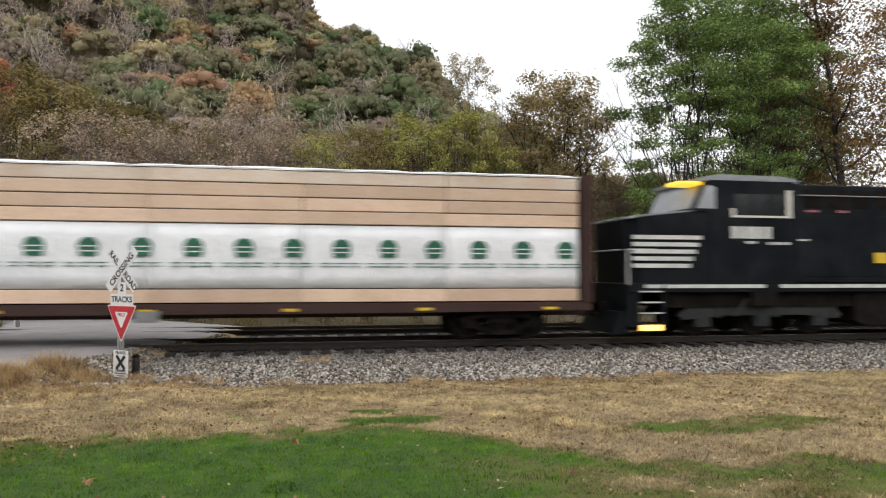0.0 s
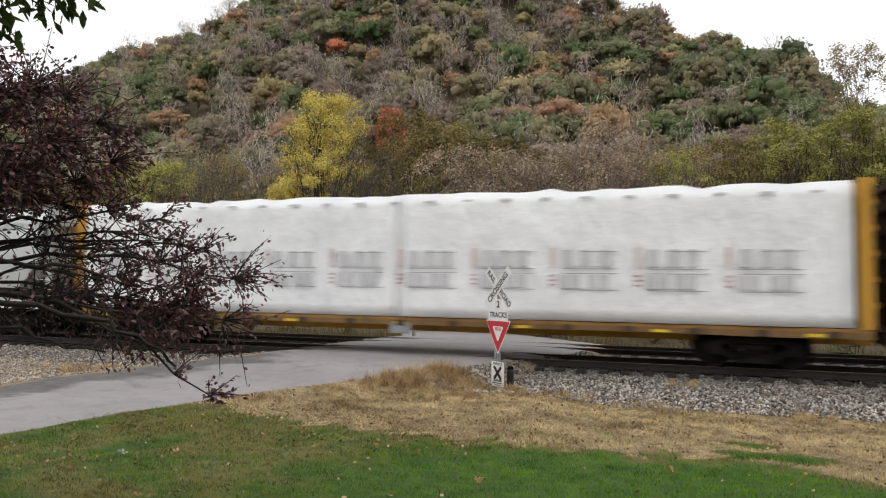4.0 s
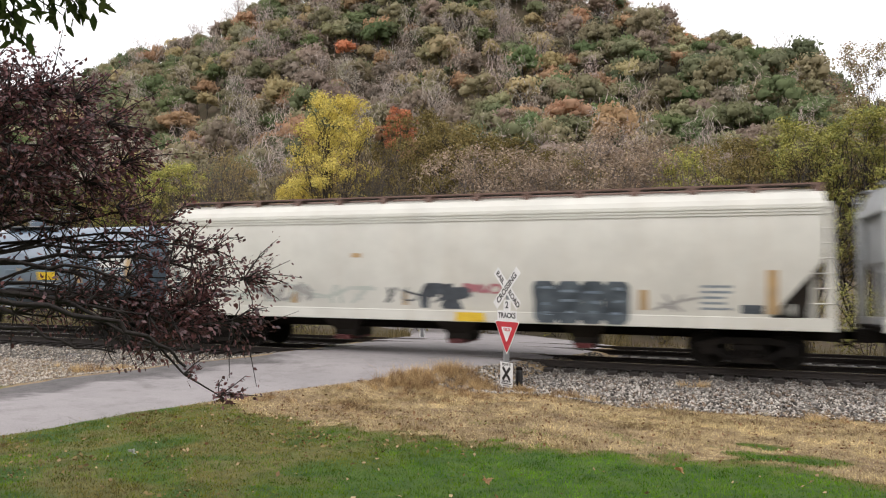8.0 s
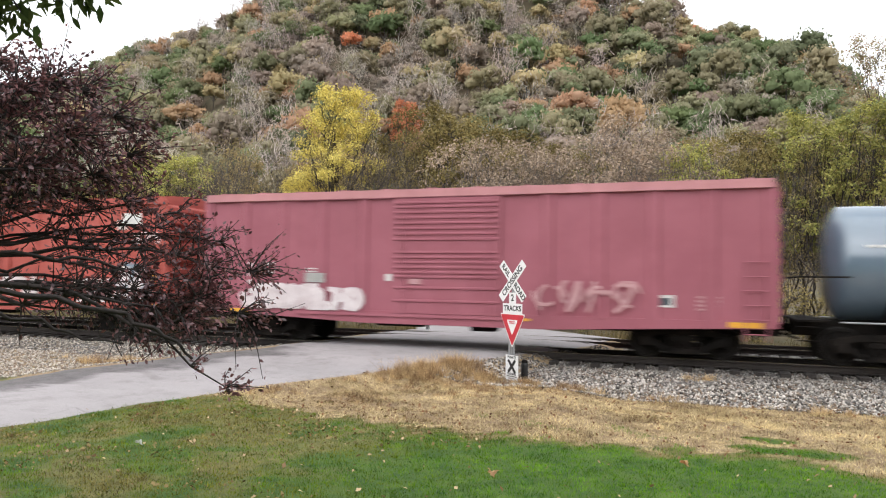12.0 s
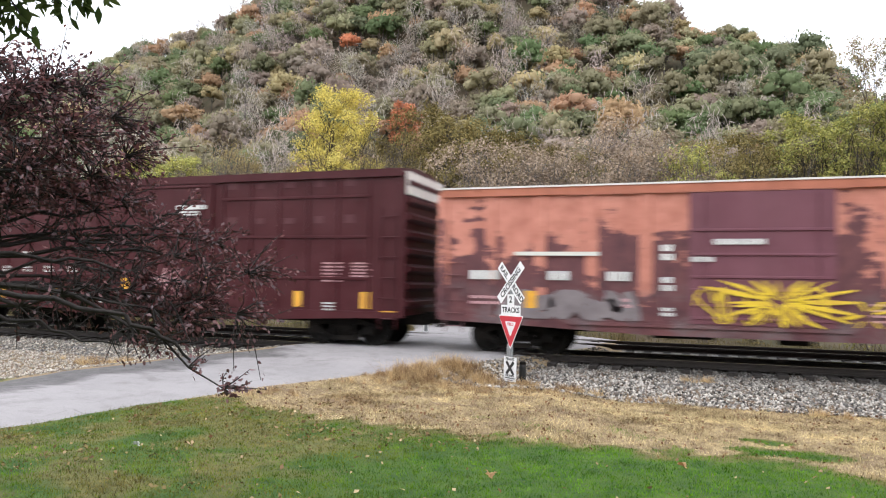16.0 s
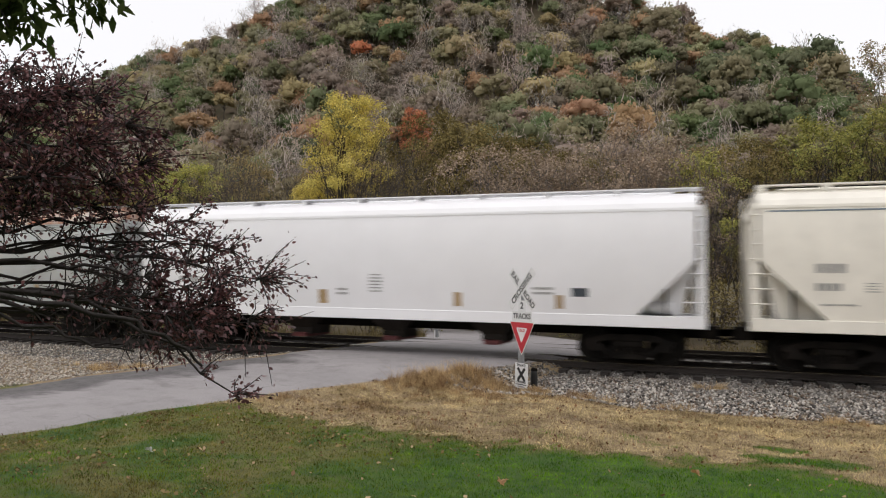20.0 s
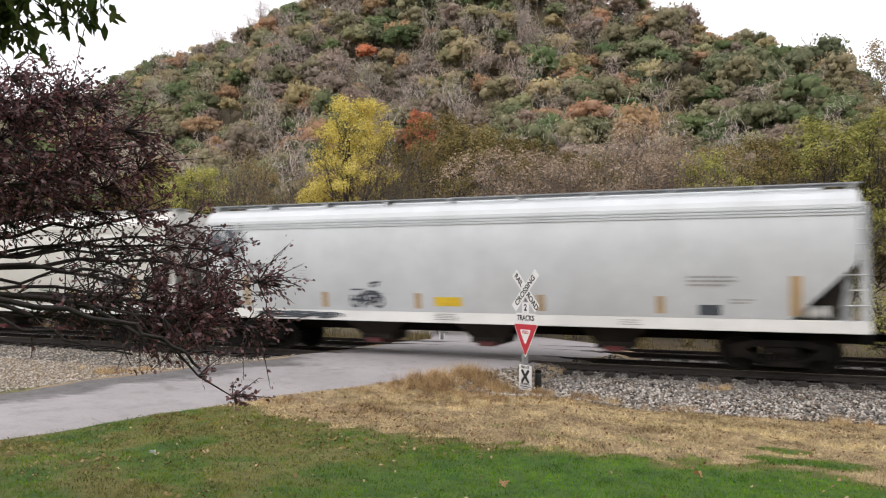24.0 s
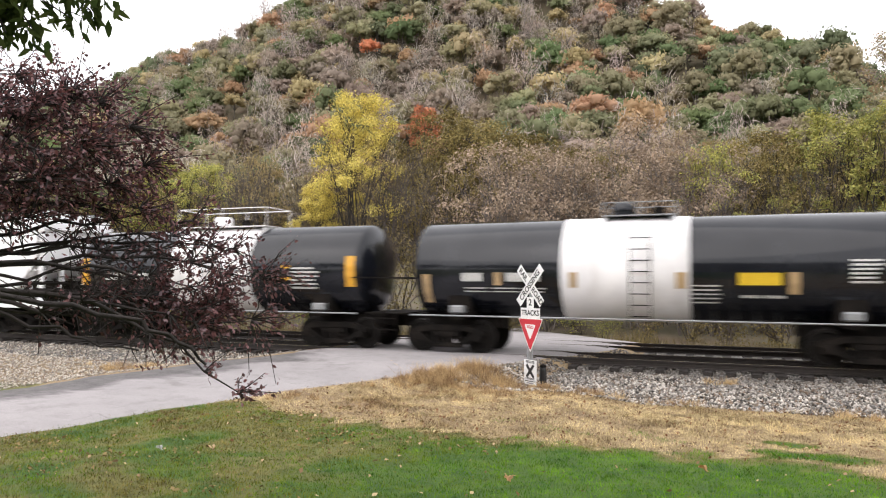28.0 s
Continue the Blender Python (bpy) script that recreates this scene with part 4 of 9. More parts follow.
        if s > 0:
            part("air_reservoir", rods(((h - 1.45, -0.98, 1.45), (h - 0.80, -0.98, 1.45)), r=0.17, sides=14), sill_m, car, "pale air reservoir on the end platform", True)
        part("brake_gear" if s > 0 else "air_tank", lathe([(-0.55, 0.02), (-0.5, 0.2), (0.5, 0.2), (0.55, 0.02)], 12), STEEL_DARK, car).location = (s * (h - 1.0), 0.2, 1.34)
    part("center_sill", boxes((-h - 0.2, h + 0.2, -0.3, 0.3, 0.70, 1.02)), STEEL_DARK, car)
    # roof: eaves rising to a flat crown, hatches in a row, running boards
    cs = skin(zt)
    # a rounded shoulder carries the side over into the roof
    arc = [(cs + 0.02, zt - 0.03), (cs + 0.015, zt + 0.04), (cs - 0.05, zt + 0.17), (cs - 0.20, roof_z - 0.17), (cs - 0.42, roof_z - 0.06), (0.35, roof_z)]
    sec = [(-y, z) for y, z in arc] + arc[::-1]
    part("roof", loft([[(x, y, z) for y, z in sec] for x in (-h + 0.2, h - 0.2)]), body_m if posts else roof_m, car, "rounded roof shoulder")
    part("hatch_trough", boxes((-h + 0.8, h - 0.8, -0.3, 0.3, roof_z - 0.02, roof_z + 0.10), bevel=0.02), roof_m, car)
    for s in (-1, 1):
        part("running_board", boxes((-h + 0.1, h - 0.1, *sorted((s * 0.62, s * 1.15)), roof_z + 0.06, roof_z + 0.09)), board_m or (GALV if posts == 0 else STEEL_DARK), car, "grating walkway")
        k = posts or 10
        for i in range(k):
            x = -h + 0.3 + (L - 0.6) * i / (k - 1)
            part("bracket", prisms(([(x - 0.03, roof_z - 0.25), (x + 0.03, roof_z - 0.25), (x + 0.03, roof_z + 0.06), (x - 0.03, roof_z + 0.06)], *sorted((s * 0.62, s * 1.2)))), roof_m, car)
        if posts:  # tall eave stiffeners that show against the dark walkway gap
            bm = bmesh.new()
            for i in range(posts):
                x = -h + 0.3 + (L - 0.6) * i / (posts - 1)
                box(bm, x - 0.10, x + 0.10, *sorted((s * (cs - 0.45), s * (cs - 0.25))), roof_z - 0.24, roof_z + 0.03)
            box(bm, -h + 0.2, h - 0.2, *sorted((s * (cs - 0.52), s * (cs - 0.26))), roof_z + 0.03, roof_z + 0.07)
            part("eave_rail", bm, roof_m, car)
    # chutes
    span = L - 2 * (1.85 + 2.2)
    for i in range(chutes):
        x = -span / 2 + span * (i + 0.5) / chutes
        w = 0.78
        secs = []
        for z, fx, fy in ((1.25, 1.35, 1.35), (0.97, 1.10, 1.0), (0.58, 0.62, 0.62), (0.42, 0.62, 0.62)) if bulge > 0.25 else ((1.25, 1.0, 1.35), (0.62, 0.42, 0.62), (0.42, 0.42, 0.62)):
            secs.append([(x + w * fx * sx, fy * sy, z) for sx, sy in ((-1, -1), (1, -1), (1, 1), (-1, 1))])
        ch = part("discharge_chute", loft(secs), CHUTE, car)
        part("gate", boxes((x - w * 0.3, x + w * 0.3, -0.80, 0.80, 0.34, 0.47), bevel=0.01), GATE_RED, ch, "dull red outlet gate")
    return finish(car), car_skin


def tank_car(s0, s1, label, body_m, z_c=2.48, R=1.48, band=None, band_m=None, plat_m=None, rail=(0.92, 0.36)):
    """Tank on stub sills: barrel with domed heads, saddles, centre platform, ladder and side rail."""
    L, h = s1 - s0, (s1 - s0) / 2
    car = car_base("tank_car", label, s0, s1, "tank car")
    frame_m = STEEL_DARK
    n = 40

    def ring(x, r):
        return [(x, r * math.cos(2 * math.pi * i / n), z_c + r * math.sin(2 * math.pi * i / n)) for i in range(n)]
    hd = 0.40
    heads = [(1 - math.cos(a), math.sin(a)) for a in (math.pi / 2 * k / 7 for k in range(1, 8))]
    secs = [ring(-h + hd * d, R * r) for d, r in heads] + [ring(h - hd * d, R * r) for d, r in heads[::-1]]
    part("barrel", loft(secs), body_m, car, "", True)
    if band:
        part("band", loft([ring(band[0], R - 0.02), ring(band[0], R + 0.012), ring(band[1], R + 0.012), ring(band[1], R - 0.02)]), band_m, car, "white painted band round the barrel", True)
    for x in (-h * 0.55, 0.0, h * 0.55):
        part("seam", loft([ring(x - 0.02, R + 0.004), ring(x + 0.02, R + 0.004)], False), body_m, car)
    for s in (-1, 1):
        e = h + 0.75
        part("stub_sill", boxes((*sorted((s * (h - 2.6), s * e)), -0.33, 0.33, 0.68, 1.08), bevel=0.015), frame_m, car)
        part("saddle", prisms(([(s * (h - 1.9), 1.0), (s * (h - 1.2), 1.0), (s * (h - 1.25), 1.65), (s * (h - 1.85), 1.65)], -1.18, 1.18)), frame_m, car)
        part("end_platform", boxes((*sorted((s * (h + 0.05), s * e)), -1.4, 1.4, 1.06, 1.10)), frame_m, car)
        part("bolster", boxes((*sorted((s * (h - 1.7), s * (h - 1.4))), -1.42, 1.42, 0.95, 1.08)), frame_m, car)
        bm = rods(((s * (e - 0.1), -1.4, 1.1), (s * (e - 0.1), -1.4, 2.1)), ((s * (e - 0.1), -1.4, 2.1), (s * (h - 0.4), -1.46, 2.1)), ((s * (e - 0.1), 1.4, 1.1), (s * (e - 0.1), 1.4, 2.1)), ((s * (e - 0.1), -1.4, 2.1), (s * (e - 0.1), 1.4, 2.1)), r=0.02)
        part("handrail", bm, frame_m, car)
        ladder(car, s * (e - 0.25), -1.42, 0.45, 1.1, 0.4, "x", 2, frame_m)
        add_truck(car, s * (h - 1.15))
        add_coupler(car, s * (e - 0.05), s)
        part("valve_box", boxes((*sorted((s * (h - 1.75), s * (h - 1.35))), -1.45, -1.1, 1.12, 1.34), bevel=0.04), GALV, car, "grey bracket box")
    part("side_rail", rods(((-h + 0.2, -1.52, 1.06), (h - 0.2, -1.52, 1.06)), ((-h + 0.2, 1.52, 1.06), (h - 0.2, 1.52, 1.06)), r=0.022), GALV, car, "long grab rail")
    ladder(car, 0.1, -R - 0.06, 1.0, z_c + 0.9, 0.5, "x", 8, frame_m if band else body_m)
    top = z_c + R
    a, rh = rail
    part("top_platform", boxes((-a, a, -0.7, 0.7, top + 0.0, top + 0.03), (-a + 0.05, -a + 0.1, -0.68, 0.68, top - 0.25, top + 0.02), (a - 0.1, a - 0.05, -0.68, 0.68, top - 0.25, top + 0.02)), plat_m or GALV, car, "grating platform")
    bm = rods(*[((x, y, top + 0.03), (x, y, top + rh)) for x in (-a, 0, a) for y in (-0.68, 0.68)], *[((-a, y, top + z), (a, y, top + z)) for y in (-0.68, 0.68) for z in (rh,)], *[((x, -0.68, top + rh), (x, 0.68, top + rh)) for x in (-a, a)], r=0.014)
    part("railing", bm, plat_m or GALV, car)["kind"] = "stuff"
    dome = lathe([(-0.12, 0.30), (0.22, 0.30), (0.30, 0.24), (0.32, 0.05)], 14)
    d = part("manway_dome", dome, band_m if plat_m else body_m, car, "", True)
    d.rotation_euler, d.location = (radians(90), 0, 0), (-0.45, 0, top + 0.1)
    part("valve_housing", boxes((0.35, 0.62, -0.16, 0.16, top + 0.02, top + 0.28), bevel=0.03), frame_m, car)

    def skin(z):
        return math.sqrt(max(R * R - (z - z_c) ** 2, 0.01)) + 0.006
    return finish(car), skin


def boxcar(s0, s1, label, body_m, roof_m, top=4.35, door=(-1.5, 1.5), ribs=14, panel=False, door_m=None, end_m=None, door_ribs=17, door_zs=None, rib_m=None):
    L, h = s1 - s0, (s1 - s0) / 2
    car = car_base("boxcar", label, s0, s1, "boxcar")
    W = 1.52
    zb = 0.92
    part("body", boxes((-h, h, -W, W, zb, top - 0.1)), body_m, car)
    sec = [(-W - 0.10, top - 0.25), (-W - 0.10, top - 0.03), (-0.5, top + 0.10), (0.5, top + 0.10), (W + 0.10, top - 0.03), (W + 0.10, top - 0.25)]
    roof = part("roof", loft([[(x, y, z) for y, z in sec] for x in (-h - 0.03, h + 0.03)]), roof_m, car, "shallow pitched steel roof")
    for k in range(12):
        x = -h + 0.5 + (L - 1.0) * k / 11
        part("roof_rib", loft([[(x + dx, y, z + 0.03) for y, z in sec] for dx in (-0.03, 0.03)]), roof_m, roof)
    for s in (-1, 1):
        y = s * W
        part("side_sill", prisms(([(-h, 0.86), (-h + 1.5, 0.82), (-2.6, 0.66), (2.6, 0.66), (h - 1.5, 0.82), (h, 0.86), (h, 1.02), (-h, 1.02)], *sorted((y * 1.03, y * 0.97)))), body_m, car)
        if not panel:
            for k in range(ribs):
                x = -h + 0.04 + (L - 0.08) * k / (ribs - 1)
                if door[0] - 0.1 < x < door[1] + 0.1:
                    continue
                hat = [(x - 0.17, y), (x - 0.11, y + 0.055 * s), (x + 0.11, y + 0.055 * s), (x + 0.17, y)]
                part("rib", loft([[(a, b, z) for a, b in hat] for z in (zb + 0.05, top - 0.24)]), rib_m or body_m, car, "pressed side post")
        else:
            xs = [-h + 0.05] + [-h + 0.05 + (L - 0.1) * k / 16 for k in range(1, 16)] + [h - 0.05]
            for x in xs:
                if not door[0] - 0.1 < x < door[1] + 0.1:
                    part("rib", boxes((x - 0.045, x + 0.045, *sorted((y, y * 1.028)), zb + 0.05, top - 0.16), bevel=0.012), body_m, car)
            for z in (1.95, 3.15, 4.32):
                for a, b in ((-h + 0.5, door[0] - 0.3), (door[1] + 0.3, h - 1.0)):
                    part("rail_band", boxes((a, b, *sorted((y, y * 1.03)), z - 0.04, z + 0.04), bevel=0.01), body_m, car)
        # door: corrugated leaf on tracks
        dm = door_m or body_m
        leaf = part("door", boxes((door[0], door[1], *sorted((y * 1.005, y * 1.05)), zb + 0.05, top - 0.28)), dm, car)
        n = door_ribs if not panel else 4
        for z in door_zs or [zb + 0.25 + (top - 0.6 - zb) * k / (n - 1) for k in range(n)]:
            part("door_rib", boxes((door[0] + 0.08, door[1] - 0.08, *sorted((y * 1.05, y * 1.05 + s * 0.035)), z - 0.035, z + 0.035), bevel=0.012), dm, leaf)
        for x in (door[0] + 0.35, door[1] - 0.35):
            part("lock_rod", rods(((x, y * 1.075, zb + 0.1), (x, y * 1.075, top - 0.35)), r=0.02), dm, leaf)
        for za, zb2 in ((zb - 0.06, zb + 0.03), (top - 0.27, top - 0.20)):
            part("door_track", boxes((door[0] - 3.0 if not panel else door[0], door[1] + 0.3, *sorted((y * 1.02, y * 1.06)), za, zb2)), body_m, car)
    for s in (-1, 1):
        x = s * h
        end = part("end_wall", boxes((*sorted((x, x + 0.03 * s)), -W, W, zb, top - 0.12)), end_m or body_m, car)
        for k in range(8):  # long pressed corrugations
            z = zb + 0.35 + k * (top - 0.75 - zb) / 7
            part("corrugation", prisms(([(x + 0.02 * s, z - 0.17), (x + 0.19 * s, z - 0.06), (x + 0.19 * s, z + 0.05), (x + 0.02 * s, z + 0.15)], -W + 0.06, W - 0.06)), end_m or body_m, end)
        for yy in (-W, W):
            part("corner_post", boxes((x - 0.09, x + 0.09, yy - 0.06, yy + 0.06, zb - 0.05, top - 0.12), bevel=0.01), body_m, car)
        ladder(car, s * (h - 0.38), -W - 0.09, 0.55, 2.6 if not panel else 4.0, 0.5, "x", 6, body_m, 0.018)
        ladder(car, x + 0.16 * s, 1.1, 0.55, 2.6, 0.45, "y", 6, body_m)
        add_truck(car, s * (h - 2.0))
        add_coupler(car, s * (h + 0.02), s)
    part("center_sill", boxes((-h - 0.3, h + 0.3, -0.35, 0.35, 0.62, 0.94)), STEEL_DARK, car)
    part("air_tank", boxes((-2.6, -1.0, -0.9, -0.5, 0.55, 0.85), bevel=0.08), STEEL_DARK, car)
    part("brake_valve", boxes((0.4, 1.1, -1.0, -0.45, 0.5, 0.85), bevel=0.04), STEEL_DARK, car)
    return finish(car), (lambda z: W + 0.012)


# ---- paints of this train ----
P_CREAM = paint("chalky_cream_paint", (0.55, 0.545, 0.495), 0.24, (0.38, 0.30, 0.22), 0.05, rough=0.35, spec=0.5)
P_GREY = paint("light_grey_paint", (0.50, 0.52, 0.53), 0.13, (0.30, 0.28, 0.25), rough=0.3, spec=0.5)
P_GREYWARM = paint("warm_grey_paint", (0.57, 0.56, 0.525), 0.16, (0.33, 0.29, 0.24), rough=0.32, spec=0.5)
# paler than the body paint: sky light caught by the sill is in the colour
P_SILL = paint("skylit_sill_paint", (0.70, 0.695, 0.67), 0.14, (0.36, 0.32, 0.27), rough=0.35, spec=0.5)
P_IVORY = paint("ivory_paint", (0.78, 0.745, 0.665), 0.12, (0.40, 0.34, 0.26), rough=0.32, spec=0.5)
P_WHITE = paint("white_paint", (0.84, 0.835, 0.85), 0.035, (0.42, 0.40, 0.38), rough=0.3, spec=0.5, fade=1.03)
P_OLDGREY = paint("rusted_grey_paint", (0.43, 0.45, 0.445), 0.34, (0.32, 0.23, 0.15), 0.28, rust_col=(0.32, 0.15, 0.07))
P_RUSTROOF = paint("rust_streaked_roof", (0.44, 0.40, 0.35), 0.8, (0.38, 0.16, 0.075), 0.85, rust_col=(0.36, 0.11, 0.045))
P_BROWNROOF = paint("brown_stained_roof", (0.16, 0.10, 0.08), 0.6, (0.07, 0.04, 0.03), 0.2)
P_TANK = paint("blue_grey_tank_paint", (0.128, 0.172, 0.226), 0.2, (0.07, 0.075, 0.08), rough=0.16, spec=1.0)
P_TANKDARK = paint("slate_blue_tank_paint", (0.100, 0.140, 0.182), 0.25, (0.045, 0.05, 0.055), rough=0.16, spec=1.0)
P_BLACKTANK = paint("black_tank_paint", (0.0035, 0.0045, 0.0075), 0.08, (0.010, 0.010, 0.010), rough=0.13, fade=1.3, spec=0.42)
P_BAND = paint("white_band_paint", (0.74, 0.73, 0.73), 0.30, (0.36, 0.31, 0.27), rough=0.45)
P_PINK = paint("faded_red_paint", (0.275, 0.086, 0.112), 0.2, (0.17, 0.055, 0.06), rough=0.6)
P_PINKROOF = paint("pale_pink_roof_paint", (0.42, 0.19, 0.20), 0.3, (0.20, 0.08, 0.08), rough=0.5)
P_RED = paint("bright_oxide_red_paint", (0.33, 0.070, 0.055), 0.22, (0.20, 0.06, 0.05), rough=0.55)
P_MAROON = paint("dark_maroon_paint", (0.046, 0.0058, 0.0082), 0.3, (0.023, 0.0075, 0.0085), rough=0.45, spec=0.2, fade=1.3)
P_PALE_END = paint("pale_end_paint", (0.60, 0.57, 0.53), 0.3, (0.30, 0.22, 0.18))
P_LOCO = paint("black_locomotive_paint", (0.0042, 0.0060, 0.0088), 0.12, (0.018, 0.017, 0.016), rough=0.45, fade=1.2, spec=0.07)
P_OCHRE = mat("ochre_conspicuity_tape", (0.46, 0.31, 0.15), (0.37, 0.26, 0.14), 4, 0.6)
P_AMBER = mat("amber_conspicuity_tape", (0.72, 0.38, 0.03), (0.62, 0.30, 0.03), 4, 0.55)
SPRAY_BLACK = mat("black_spray_paint", (0.035, 0.04, 0.05), (0.07, 0.085, 0.10), 3, 0.6)
SPRAY_SLATE = mat("dark_slate_spray_paint", (0.030, 0.040, 0.050), (0.095, 0.120, 0.140), 2, 0.6)
SPRAY_BLUE = mat("grey_blue_spray_paint", (0.12, 0.16, 0.21), (0.22, 0.27, 0.31), 3, 0.6)
SPRAY_WHITE = mat("white_spray_paint", (0.66, 0.60, 0.60), (0.52, 0.44, 0.45), 3, 0.6)
SPRAY_PINK = mat("pale_pink_spray_paint", (0.50, 0.29, 0.30), (0.42, 0.22, 0.23), 3, 0.6)
SPRAY_YELLOW = mat("yellow_spray_paint", (0.72, 0.52, 0.02), (0.58, 0.38, 0.03), 3, 0.6)
SPRAY_GREY = mat("grey_spray_paint", (0.26, 0.26, 0.25), (0.36, 0.35, 0.33), 3, 0.6)
SPRAY_GREEN = mat("faded_green_spray_paint", (0.40, 0.45, 0.40), (0.48, 0.50, 0.46), 3, 0.6)
GRIME_GREY = mat("grey_overspray", (0.15, 0.125, 0.13), (0.21, 0.18, 0.185), 2, 0.7)
STRIPE_BLUE = mat("blue_stripe", (0.03, 0.09, 0.26), (0.04, 0.11, 0.30), 3, 0.5)
PALE_BLUE = mat("pale_blue_patch", (0.66, 0.72, 0.78), (0.70, 0.74, 0.78), 2, 0.5)


def patchy_mat(name, bare):
    """Salmon primer showing where maroon paint has flaked off: large ragged patches; bare: how much of it is gone."""
    m, n, l, p = nodes_of(name)
    tc = n.new("ShaderNodeTexCoord").outputs["Object"]
    sep = n.new("ShaderNodeSeparateXYZ")
    l.new(tc, sep.inputs[0])
    blot = noise_node(n, l, tc, 0.75, 7, 0.6, (1.0, 1.0, 0.9))
    flakes = noise_node(n, l, tc, 3.2, 8, 0.68, (0.45, 1.0, 1.3))
    a = math_node(n, l, "ADD", math_node(n, l, "MULTIPLY", blot, 0.66), math_node(n, l, "MULTIPLY", flakes, 0.34))
    up = math_node(n, l, "MULTIPLY", math_node(n, l, "SUBTRACT", sep.outputs["Z"], 2.75), 0.095)
    f = ramp(n, l, math_node(n, l, "ADD", a, up), 0.505 - bare, 0.535 - bare)
    salmon = mix(n, l, ramp(n, l, noise_node(n, l, tc, 2.4, 7, 0.65), 0.35, 0.7), (0.52, 0.215, 0.155), (0.36, 0.125, 0.085))
    maroon = mix(n, l, ramp(n, l, noise_node(n, l, tc, 2, 6), 0.35, 0.7), (0.070, 0.022, 0.027), (0.140, 0.046, 0.047))
    c = mix(n, l, f, maroon, salmon)
    grime = math_node(n, l, "MULTIPLY", ramp(n, l, noise_node(n, l, tc, 1.1, 7, 0.7, (1, 1, 1.8)), 0.46, 0.64), ramp(n, l, sep.outputs["Z"], 2.1, 1.3))
    c = mix(n, l, math_node(n, l, "MULTIPLY", grime, 0.75), c, (0.135, 0.100, 0.102))
    l.new(c, p.inputs["Base Color"])
    p.inputs["Roughness"].default_value = 0.7
    add_bump(n, l, p, f, 0.12, 0.01)
    return m


P_PATCH = patchy_mat("flaking_salmon_paint", 0.0)
P_PATCHRIB = patchy_mat("salmon_primer_post", 0.10)
P_PLUMDOOR = paint("plum_door_paint", (0.13, 0.045, 0.06), 0.3, (0.07, 0.03, 0.03), rough=0.6)
P_RUSTEAVE = paint("rusty_eave_paint", (0.36, 0.125, 0.075), 0.5, (0.17, 0.06, 0.04), 0.3, rough=0.7)

GLASS_DARK = mat("dark_cab_glass", (0.012, 0.013, 0.014), (0.02, 0.022, 0.024), 2, 0.12)
# pale grey base colour stands in for sky mirrored in the windscreen
GLASS_SKY = mat("windscreen_glass", (0.30, 0.32, 0.34), (0.38, 0.40, 0.42), 2, 0.12)


def glow(name, col, power):
    m, n, l, p = nodes_of(name)
    p.inputs["Base Color"].default_value = rgba(col)
    p.inputs["Emission Color"].default_value = rgba(col)
    p.inputs["Emission Strength"].default_value = power
    return m


TRUCK_GREY = mat("dusty_truck_steel", (0.022, 0.024, 0.027), (0.012, 0.013, 0.014), 3, 0.7)
STEP_GLOW = glow("lamplit_step", (1.0, 0.62, 0.14), 2.2)


